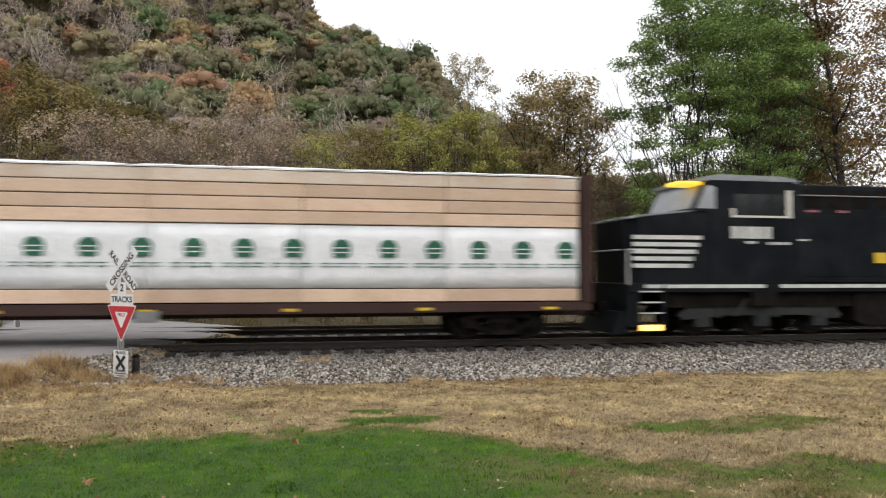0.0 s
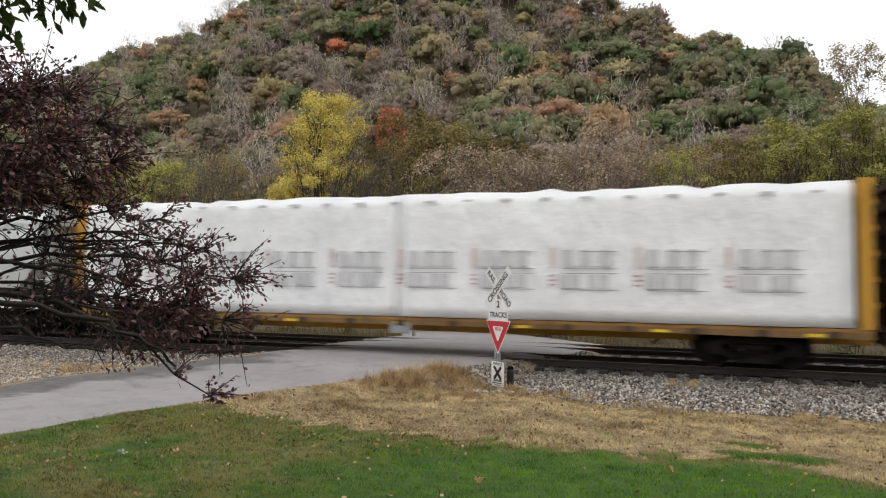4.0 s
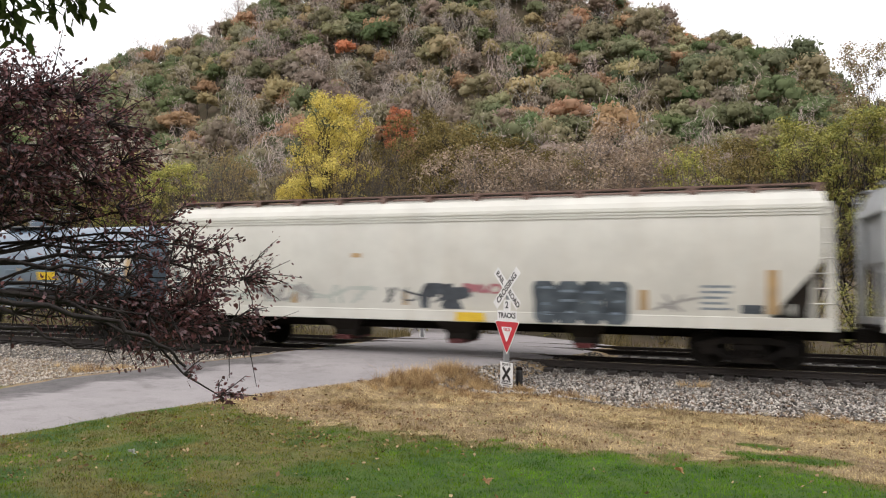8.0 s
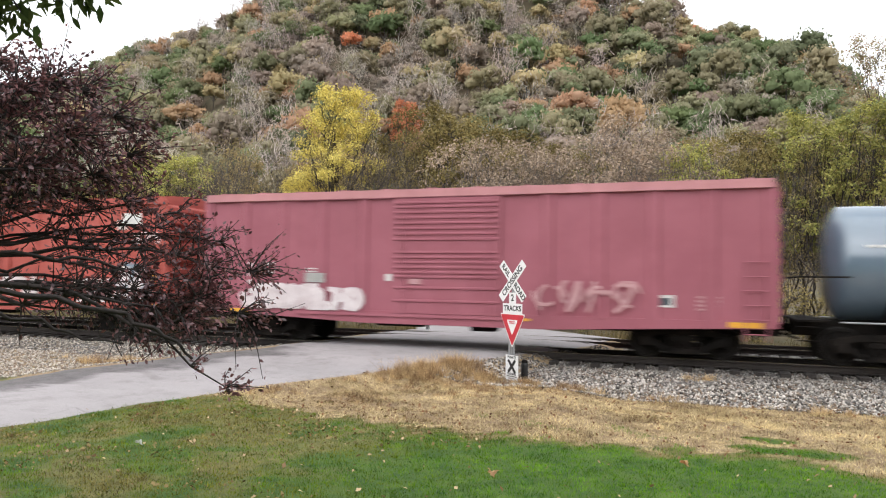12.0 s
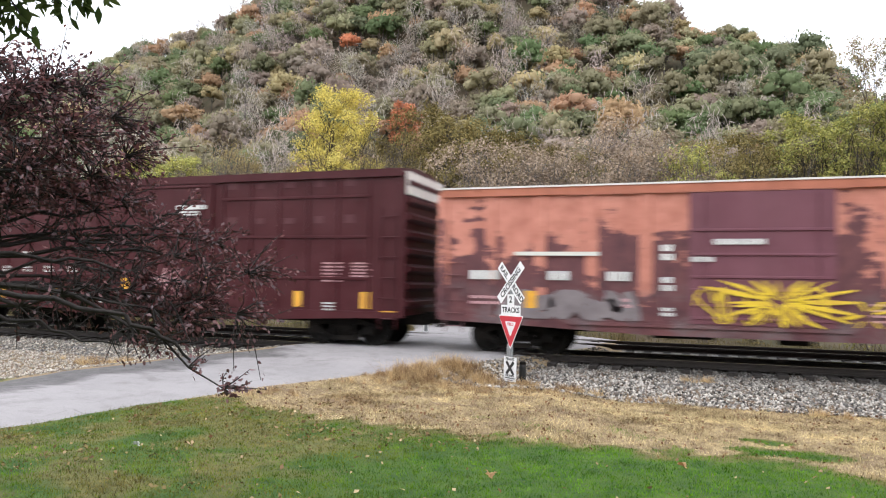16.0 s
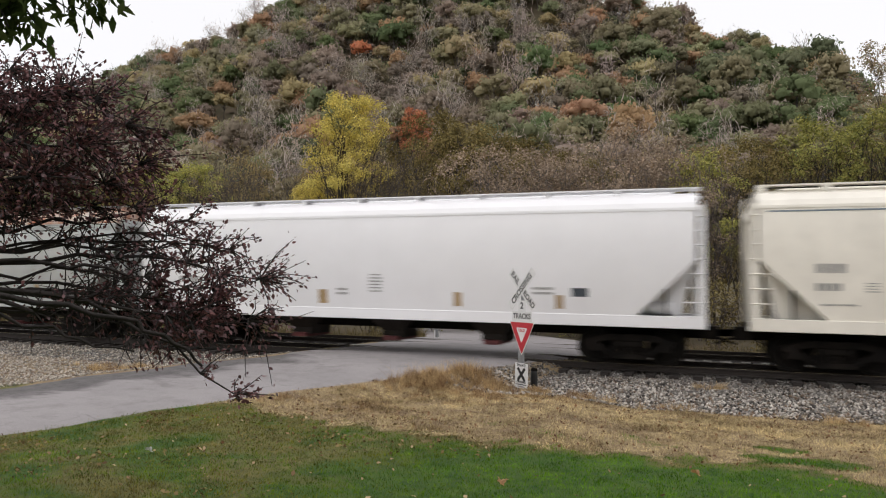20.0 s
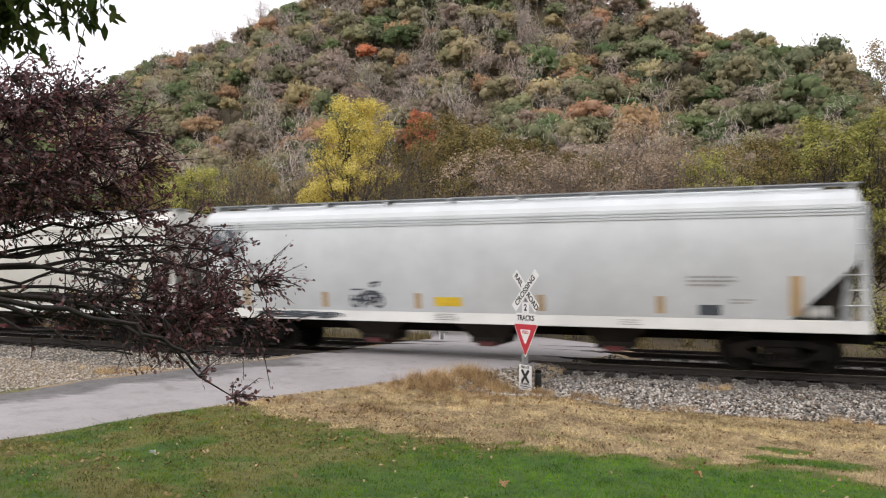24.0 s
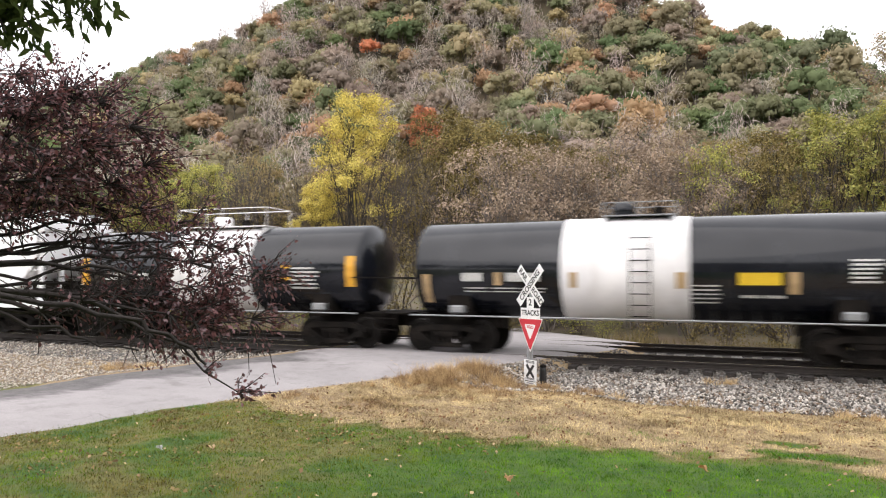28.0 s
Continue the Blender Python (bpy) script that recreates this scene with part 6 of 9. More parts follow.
for z0, z1 in ((2.45, 2.9), (1.7, 2.1), (1.1, 1.35)):
    text_block(c, -2.3, -1.92, z0, z1, k, LETTER_WHITE, 2, 1, 0.7, 3)
strip_on(c, "stripe", -6.0, -3.8, 2.62, 2.72, lambda z: k(z) + 0.075, P_CREAM, "cream stripe")
strip_on(c, "placard", 6.43, 6.99, 1.22, 1.44, k, LETTER_WHITE)
strip_on(c, "placard", 6.5, 6.9, 1.27, 1.39, lambda z: k(z) + 0.004, SPRAY_BLACK)
tape(c, lambda z: k(z) + 0.06, P_AMBER, (-5.7, -5.4, 1.25, 1.7), (4.5, 4.8, 1.2, 1.6), (2.7, 2.9, 1.2, 1.55), (7.75, 8.0, 0.95, 1.9))
scrawl(c, "spray_tag", -6.6, -2.6, 0.98, 1.75, k, GRIME_GREY, 5, 0.40, 43, "dull grey painted-over scrawl", 0.06)
c, k = boxcar(-199.65, -183.74, "tall dark maroon boxcar with white lettering", P_MAROON, P_MAROON, 5.10, (-2.17, 1.6), 15, True, end_m=P_MAROON)
text_block(c, -7.2, -6.65, 2.44, 2.72, k, LETTER_WHITE, 1, 1, 0.8, 1)
text_block(c, -6.2, -5.65, 2.44, 2.72, k, LETTER_WHITE, 1, 1, 0.8, 2)
for x in (-7.08, -6.15, -5.2, -4.15):
    text_block(c, x, x + 0.45, 1.99, 2.22, k, LETTER_WHITE, 2, 1, 0.7, 3)
for x, z in ((-6.1, 1.5), (-5.1, 1.5), (-6.1, 1.05), (-7.2, 1.02), (-2.9, 1.0), (-2.7, 2.6)):
    text_block(c, x, x + 0.5, z, z + 0.16, k, LETTER_WHITE, 2, 1, 0.5, 4)
strip_on(c, "emblem", 0.28, 1.39, 4.03, 4.17, lambda z: k(z) + 0.075, LETTER_WHITE, "white winged emblem")
text_block(c, 0.4, 1.25, 3.82, 3.98, lambda z: k(z) + 0.07, LETTER_WHITE, 2, 1, 0.7, 5)
text_block(c, 5.46, 6.2, 1.8, 2.41, k, SPRAY_PINK, 6, 1, 0.5, 6)
text_block(c, 6.4, 7.13, 1.95, 2.41, k, SPRAY_PINK, 5, 1, 0.5, 7)
text_block(c, 5.5, 6.0, 0.98, 1.25, k, LETTER_WHITE, 3, 1, 0.5, 8)
scrawl(c, "spray_tag", -0.6, 0.6, 1.5, 2.2, lambda z: k(z) + 0.06, SPRAY_PINK, 3, 0.06, 51, "thin pale scribble", 0.06)
tape(c, k, P_AMBER, (-7.23, -6.88, 1.08, 1.52), (-4.88, -4.62, 1.08, 1.54), (4.53, 4.8, 1.1, 1.56), (6.7, 7.02, 1.1, 1.57), (7.3, 7.9, 0.94, 1.05), (-7.95, -7.4, 0.94, 1.05))
tape(c, lambda z: k(z) + 0.07, P_AMBER, (-1.8, -1.54, 1.43, 1.9), (1.33, 1.6, 1.45, 1.92))
P_MAROONPALE = paint("chalked_maroon_paint", (0.078, 0.026, 0.030), 0.5, (0.045, 0.010, 0.012), rough=0.6, spec=0.2)
for x in (-7.45, -6.45, -5.45, -4.5, -3.5, 2.3, 3.3, 4.3, 5.3, 6.3):  # chalky spots left where old marks were rubbed out
    w = 0.16 + 0.05 * math.sin(3 * x)
    for z in (3.55, 4.62):
        strip_on(c, "patch", x - w, x + w, z, z + 0.20 + 0.04 * math.cos(5 * x), k, P_MAROONPALE, "chalky rubbed-out spot")
part("end_sheet", boxes((7.96, 8.10, -1.5, 1.5, 4.35, 5.0)), P_PALE_END, c, "pale end panel under the roof")

# pale covered hoppers
c, k = hopper(-218.34, -200.9, "ivory ribbed-eave covered hopper with blue stripes", P_IVORY, P_IVORY, 0.12, posts=13, chord=False)
strip_on(c, "stripe", -5.55, 5.12, 2.46, 2.53, k, STRIPE_BLUE, "blue stripe")
strip_on(c, "stripe", -5.55, 5.12, 2.25, 2.32, k, STRIPE_BLUE, "blue stripe")
strip_on(c, "patch", -0.98, 0.82, 2.6, 3.6, k, PALE_BLUE, "pale blue repainted patch")
text_block(c, 5.53, 7.3, 2.6, 2.85, k, SPRAY_GREY, 3, 1, 0.3, 1)
text_block(c, -7.3, -6.5, 2.33, 2.58, k, SPRAY_GREY, 1, 1, 0.85, 7)
text_block(c, -7.3, -6.6, 1.93, 2.13, k, SPRAY_GREY, 1, 1, 0.85, 8)
text_block(c, -6.3, -6.0, 1.9, 2.15, k, SPRAY_GREY, 4, 1, 0.4, 9)
text_block(c, -7.2, -6.4, 1.6, 1.66, k, SPRAY_GREY, 1, 2, 0.7, 10)
scrawl(c, "spray_tag", 0.36, 1.82, 1.57, 2.14, k, SPRAY_GREY, 4, 0.06, 61, "thin grey tag")
scrawl(c, "spray_tag", 2.71, 5.3, 1.6, 2.18, k, SPRAY_GREY, 6, 0.07, 62, "thin grey tag")
scrawl(c, "spray_tag", -4.3, -2.7, 1.6, 2.15, k, SPRAY_GREY, 5, 0.06, 63, "thin grey tag")
for x in (-5.6, -2.9, -0.6, 2.4, 7.5):
    part("reflector", boxes((x, x + 0.55, -1.56, -1.535, 1.02, 1.17)), P_AMBER, c)
# thin dark strip on the side draws the shade line of the eave joint
part("eave_shade_strip", boxes((-8.3, 8.0, -k(3.85) - 0.012, -k(3.85) + 0.02, 3.80, 3.835)), SPRAY_BLUE, c, "dark strip for the shade in the eave joint")
c, k = hopper(-236.63, -219.28, "clean white covered hopper", P_WHITE, P_WHITE, 0.2, posts=0, chord=False, board_m=P_WHITE)
tape(c, k, P_OCHRE, (-2.0, -1.72, 1.40, 1.8), (2.2, 2.42, 1.4, 1.78), (-5.3, -5.1, 1.4, 1.8), (5.0, 5.2, 1.4, 1.75))
text_block(c, -0.35, 0.11, 1.7, 2.26, k, SPRAY_GREY, 6, 1, 0.4, 1)
text_block(c, -7.0, -6.2, 2.4, 2.6, k, SPRAY_GREY, 1, 1, 0.8, 2)
text_block(c, -7.0, -6.0, 1.9, 2.15, k, SPRAY_GREY, 1, 1, 0.8, 3)
text_block(c, -7.0, -6.3, 1.4, 1.6, k, SPRAY_GREY, 2, 1, 0.5, 4)
text_block(c, -1.4, -1.0, 1.6, 1.85, k, SPRAY_GREY, 2, 1, 0.5, 5)
text_block(c, 4.4, 5.0, 1.7, 1.95, k, SPRAY_GREY, 2, 1, 0.5, 6)
strip_on(c, "placard", 5.42, 5.83, 1.72, 1.94, k, SPRAY_BLACK)
c, k = hopper(-257.53, -237.45, "weathered grey covered hopper with rusty roof edge", P_OLDGREY, P_RUSTROOF, chutes=4, bulge=0.28)
for x0, x1, s in ((-7.4, -6.3, 1), (-7.3, -6.4, 2)):
    text_block(c, x0, x1, 2.4 - 0.5 * (s - 1), 2.65 - 0.5 * (s - 1), k, LETTER_DARK, 1, 1, 0.8, s)
tape(c, k, P_OCHRE, (-5.6, -5.4, 1.38, 1.8), (-1.5, -1.3, 1.38, 1.8), (2.6, 2.8, 1.38, 1.8), (6.2, 6.4, 1.38, 1.8))
scrawl(c, "spray_tag", 3.2, 4.6, 1.5, 2.2, k, SPRAY_GREY, 3, 0.08, 71)
c, k = hopper(-277.05, -258.5, "light grey covered hopper with black sprayed tags", P_GREY, bulge=0.28, sill_m=P_SILL)
curls(c, -8.95, -7.55, 2.95, 3.95, k, SPRAY_BLACK, 8, 0.085, 81, "black curly sprayed tag")
curls(c, -8.2, -7.6, 2.45, 3.0, k, SPRAY_BLACK, 4, 0.05, 82)
text_block(c, -7.42, -6.6, 2.4, 2.65, k, LETTER_DARK, 1, 1, 0.8, 1)
text_block(c, -7.42, -6.19, 2.03, 2.25, k, LETTER_DARK, 1, 1, 0.8, 2)
text_block(c, -7.3, -6.7, 1.62, 1.8, k, LETTER_DARK, 2, 1, 0.5, 3)
text_block(c, -5.6, -5.35, 2.2, 2.45, k, SPRAY_GREY, 3, 1, 0.3, 4)
curls(c, -3.97, -2.80, 1.37, 1.95, k, SPRAY_BLACK, 7, 0.06, 83, "black scribbled tag")
curls(c, -3.3, -2.95, 1.95, 2.15, k, SPRAY_BLACK, 2, 0.05, 84)
text_block(c, 5.35, 6.55, 2.0, 2.3, k, SPRAY_GREY, 3, 1, 0.5, 84)
text_block(c, 6.3, 6.9, 1.6, 1.75, k, SPRAY_GREY, 2, 1, 0.5, 86)
text_block(c, -1.3, -0.5, 1.04, 1.24, lambda z: 1.388, SPRAY_GREY, 4, 1, 0.5, 87)
text_block(c, 3.7, 4.3, 1.04, 1.2, lambda z: 1.388, SPRAY_GREY, 3, 1, 0.4, 88)
curls(c, -7.3, -4.1, 1.03, 1.24, lambda z: 1.385, SPRAY_BLACK, 14, 0.035, 85, "scrawl along the sill")
strip_on(c, "placard", -1.3, -0.5, 1.45, 1.7, k, YELLOW)
strip_on(c, "placard", 5.6, 6.1, 1.35, 1.6, k, SPRAY_BLACK)
tape(c, k, P_OCHRE, (-4.86, -4.66, 1.37, 1.81), (-1.9, -1.7, 1.37, 1.8), (1.6, 1.8, 1.37, 1.8), (4.6, 4.8, 1.37, 1.8), (7.6, 7.85, 1.37, 2.3), (-7.6, -7.4, 1.37, 2.3))
c, k = hopper(-298.22, -278.17, "warm grey covered hopper with a small black tag", P_GREYWARM, chutes=4, bulge=0.28, sill_m=P_SILL)
curls(c, 6.99, 8.44, 1.75, 2.25, k, SPRAY_BLACK, 6, 0.06, 91, "black scribbled tag")
curls(c, 7.4, 8.0, 1.45, 2.5, k, SPRAY_GREY, 3, 0.07, 93)
tape(c, k, P_OCHRE, (8.35, 8.6, 1.36, 2.3), (5.58, 5.85, 1.37, 1.81), (2.4, 2.6, 1.37, 1.8), (-1.0, -0.8, 1.37, 1.8), (-4.4, -4.2, 1.37, 1.8), (-7.4, -7.2, 1.37, 2.2))
scrawl(c, "spray_tag", 3.4, 4.8, 1.4, 1.85, k, SPRAY_GREEN, 3, 0.14, 92)
text_block(c, -7.6, -6.8, 2.45, 2.68, k, LETTER_DARK, 1, 1, 0.8, 1)
text_block(c, -7.6, -6.5, 2.05, 2.25, k, LETTER_DARK, 1, 1, 0.8, 2)
text_block(c, -7.5, -6.8, 1.6, 1.8, k, LETTER_DARK, 2, 1, 0.5, 3)

# black tank cars with a white band
c, k = tank_car(-312.2, -299.5, "black tank car with a broad white band", P_BLACKTANK, 2.36, 1.40, (-1.93, 1.28), P_BAND)
kb = lambda z: k(z) + 0.014
strip_on(c, "placard", 2.38, 3.32, 1.94, 2.24, k, YELLOW, "yellow placard")
text_block(c, -4.66, -3.85, 1.98, 2.24, k, LETTER_WHITE, 1, 1, 0.9, 1)
text_block(c, -3.4, -2.4, 1.98, 2.24, k, LETTER_WHITE, 1, 1, 0.9, 2)
text_block(c, -4.6, -2.2, 1.66, 1.84, k, LETTER_WHITE, 2, 3, 0.4, 3)
text_block(c, 1.32, 2.15, 1.42, 1.94, k, LETTER_WHITE, 5, 1, 0.35, 4)
text_block(c, 2.45, 3.45, 1.6, 1.7, k, LETTER_WHITE, 1, 2, 0.7, 5)
text_block(c, 4.76, 5.45, 1.95, 2.55, k, LETTER_WHITE, 6, 1, 0.5, 6)
tape(c, k, P_OCHRE, (3.48, 3.71, 1.73, 2.25), (-5.85, -5.62, 1.4, 2.2), (-3.75, -3.55, 1.9, 2.25))
tape(c, kb, P_OCHRE, (-1.7, -1.5, 1.85, 2.25), (0.95, 1.2, 1.85, 2.25))
c, k = tank_car(-324.9, -313.5, "short black tank car with a white middle and platform", P_BLACKTANK, 2.36, 1.40, (-1.5, 1.65), P_BAND, P_BAND, rail=(1.75, 0.62))
o = -1.05
tape(c, k, P_AMBER, (3.89 + o, 4.16 + o, 2.0, 2.47), (6.09 + o, 6.40 + o, 1.83, 2.74))
text_block(c, 4.2 + o, 5.29 + o, 1.7, 2.41, k, LETTER_WHITE, 6, 1, 0.5, 1)
tape(c, k, P_AMBER, (-5.3, -5.0, 1.83, 2.74))
text_block(c, -4.2, -2.3, 1.98, 2.24, k, LETTER_WHITE, 1, 2, 0.9, 2)
hopper(-344.3, -326.2, "white covered hopper at the rear", P_WHITE)


# ---- crossing sign ----
SIGN_WHITE = mat("reflective_white", (0.78, 0.78, 0.77), (0.70, 0.70, 0.70), 4, 0.4)
SIGN_RED = mat("reflective_red", (0.52, 0.02, 0.035), (0.44, 0.02, 0.03), 4, 0.4)


def words(text, size, m, parent, place, name="lettering"):
    """Raised letters of the built-in font, as a mesh, upright in the xz plane and facing -y."""
    cu = bpy.data.curves.new(name, "FONT")
    cu.body, cu.size, cu.align_x, cu.align_y, cu.extrude = text, size, "CENTER", "CENTER", 0.001
    cu.offset = size * 0.028
    tmp = bpy.data.objects.new("tmp", cu)
    me = bpy.data.meshes.new_from_object(tmp)
    bpy.data.objects.remove(tmp)
    me.materials.clear()
    me.materials.append(m)
    ob = new(name, me)
    ob.parent, ob.matrix_basis = parent, place
    return ob


def crossing_sign(x, y, turn, label):
    base = -0.62
    sg = thing("crossing_sign", label, "road sign", "crossing signs", at=(x, y, 0))
    sg.rotation_euler = (0, 0, radians(turn))
    for x in (-0.035, 0.035):
        part("post", boxes((x - 0.02, x + 0.02, 0.0, 0.035, base - 0.35, 1.98), bevel=0.004), GALV, sg, "galvanised channel post")
    zc = 1.90
    for k, (ang, txt) in enumerate(((45, ("RAIL", "ROAD")), (-45, ("CROSSING",)))):
        y = -0.012 - 0.012 * k
        bm = boxes((-0.61, 0.61, -0.003, 0.003, -0.115, 0.115), bevel=0.002)
        bl = part("blade", bm, SIGN_WHITE, sg, "white crossbuck blade")
        bl.matrix_basis = pose(0, y, zc, 0, ang, 0)
        if len(txt) == 2:
            words(txt[0], 0.185, BLACK, bl, pose(-0.36, -0.005, 0, 90))
            words(txt[1], 0.185, BLACK, bl, pose(0.36, -0.005, 0, 90))
        else:
            words(txt[0], 0.20, BLACK, bl, pose(0, -0.005, 0, 90))
    pl = part("track_plate", prisms(([(-0.36, 1.12), (0.36, 1.12), (0.36, 1.36), (0.13, 1.36), (0.13, 1.62), (-0.13, 1.62), (-0.13, 1.36), (-0.36, 1.36)], -0.012, -0.006)), SIGN_WHITE, sg, "white track-count plate")
    words("2", 0.22, BLACK, pl, pose(0, -0.014, 1.49, 90))
    words("TRACKS", 0.175, BLACK, pl, pose(0, -0.014, 1.24, 90))

    def tri(w, z0, z1, r=0.05):
        cx, pts = [(-w / 2, z1), (w / 2, z1), (0, z0)], []
        for i in range(3):
            p, a, b = Vector(cx[i]), Vector(cx[i - 1]), Vector(cx[(i + 1) % 3])
            pa, pb = p + (a - p).normalized() * r, p + (b - p).normalized() * r
            pts += [tuple(pa), tuple(p * 0.5 + (pa + pb) * 0.25), tuple(pb)]
        return pts
    yl = part("yield_plate", prisms((tri(0.93, 0.30, 1.12), -0.010, -0.004)), SIGN_WHITE, sg, "yield plate, white border")
    part("yield_face", prisms((tri(0.875, 0.345, 1.095), -0.014, -0.010)), SIGN_RED, yl, "red triangle")
    part("yield_center", prisms((tri(0.42, 0.60, 0.97), -0.018, -0.014)), SIGN_WHITE, yl)
    words("YIELD", 0.095, SIGN_RED, yl, pose(0, -0.020, 0.905, 90))
    xp = part("private_plate", boxes((-0.235, 0.235, -0.012, -0.006, -0.46, 0.13), bevel=0.004), SIGN_WHITE, sg, "white plate with a black cross")
    for a in (48, -48):
        part("cross_bar", boxes((-0.20, 0.20, -0.001, 0.001, -0.038, 0.038)), BLACK, xp).matrix_basis = pose(0, -0.015 - 0.001 * (a > 0), -0.135, 0, a, 0)
    words("PRIVATE", 0.085, BLACK, xp, pose(0, -0.014, 0.075, 90))
    words("CROSSING", 0.068, BLACK, xp, pose(0, -0.014, -0.318, 90))
    part("short_post", boxes((-0.17, -0.10, 0.02, 0.05, base - 0.3, 0.42)), GALV, sg, "short grey post beside the channel")
    part("print_line", boxes((-0.19, 0.19, -0.0145, -0.0125, -0.385, -0.365)), BLACK, xp)
    part("print_line", boxes((-0.12, 0.12, -0.0145, -0.0125, -0.435, -0.41)), LOGO_GREY, xp)
    return sg


crossing_sign(-3.93, 16.4, -37, "railroad crossbuck with yield and private crossing plates on a steel post")
crossing_sign(-10.2, 27.4, 137, "far-side railroad crossbuck on a post, facing away from the lawn")

# short black stub in the stones by the sign
stub = thing("marker_stub", "short black stub in the stones by the sign", "marker", at=(-3.70, 16.72, -0.62))
part("body", loft([[(r * math.cos(a), r * math.sin(a), z) for a in (2 * math.pi * i / 12 for i in range(12))] for z, r in ((-0.1, 0.09), (0.0, 0.09), (0.50, 0.085), (0.56, 0.07))]), BLACK, stub)
part("cap", loft([[(r * math.cos(a), r * math.sin(a), z) for a in (2 * math.pi * i / 12 for i in range(12))] for z, r in ((0.55, 0.08), (0.60, 0.075), (0.62, 0.04))]), STEEL_DARK, stub)


# ---- trees ----
BARK = mat("grey_brown_bark", (0.105, 0.085, 0.070), (0.065, 0.052, 0.043), 2, 0.95, 0, 0.6, 25)
BARK_DARK = mat("dark_bark", (0.022, 0.018, 0.016), (0.036, 0.028, 0.024), 3, 0.9, 0, 0.6, 30)
BARK_PALE = mat("pale_grey_bark", (0.19, 0.165, 0.15), (0.12, 0.10, 0.09), 2, 0.95, 0, 0.5, 25)


def tubes(segs, sides=5):
    """Tapered tubes for many limbs at once; segs: rows of p0, p1, r0, r1."""
    a = np.array([s[0] for s in segs], float)
    b = np.array([s[1] for s in segs], float)
    r = np.array([s[2:4] for s in segs], float)
    d = b - a
    d /= np.linalg.norm(d, axis=1, keepdims=True) + 1e-9
    ref = np.where(np.abs(d[:, 2:3]) < 0.9, np.array([[0, 0, 1.0]]), np.array([[1.0, 0, 0]]))
    u = np.cross(d, ref)
    u /= np.linalg.norm(u, axis=1, keepdims=True)
    w = np.cross(d, u)
    k = 2 * np.pi * np.arange(sides) / sides
    ring = u[:, None] * np.cos(k)[None, :, None] + w[:, None] * np.sin(k)[None, :, None]
    v = np.concatenate([a[:, None] + ring * r[:, 0, None, None], b[:, None] + ring * r[:, 1, None, None]], 1)
    i = np.arange(sides)
    f = np.stack([i, (i + 1) % sides, sides + (i + 1) % sides, sides + i], -1)
    faces = (np.arange(len(segs))[:, None, None] * 2 * sides + f[None]).reshape(-1, 4)
    return v.reshape(-1, 3), faces


def leaf_quads(pts, size, rng, wide=0.55, flat=0.5, droop=0.0, out=None):
    """One kite-shaped leaf or spray at each point."""
    n = len(pts)
    nor = rng.standard_normal((n, 3))
    if out is None:
        nor[:, 2] = np.abs(nor[:, 2]) + flat
    else:  # most sprays face away from the middle of their clump
        nor = nor * 0.55 + out
    nor /= np.linalg.norm(nor, axis=1, keepdims=True)
    d = rng.standard_normal((n, 3))
    d[:, 2] -= droop
    d -= nor * np.sum(d * nor, 1, keepdims=True)
    d /= np.linalg.norm(d, axis=1, keepdims=True)
    s = np.cross(nor, d)
    L = size * rng.uniform(0.65, 1.35, (n, 1))
    v = np.stack([pts - d * L * 0.5, pts + s * L * wide * 0.5 - d * L * 0.08 + nor * L * 0.08, pts + d * L * 0.5, pts - s * L * wide * 0.5 - d * L * 0.08 + nor * L * 0.08], 1)
    return v.reshape(-1, 3), np.arange(4 * n).reshape(n, 4)


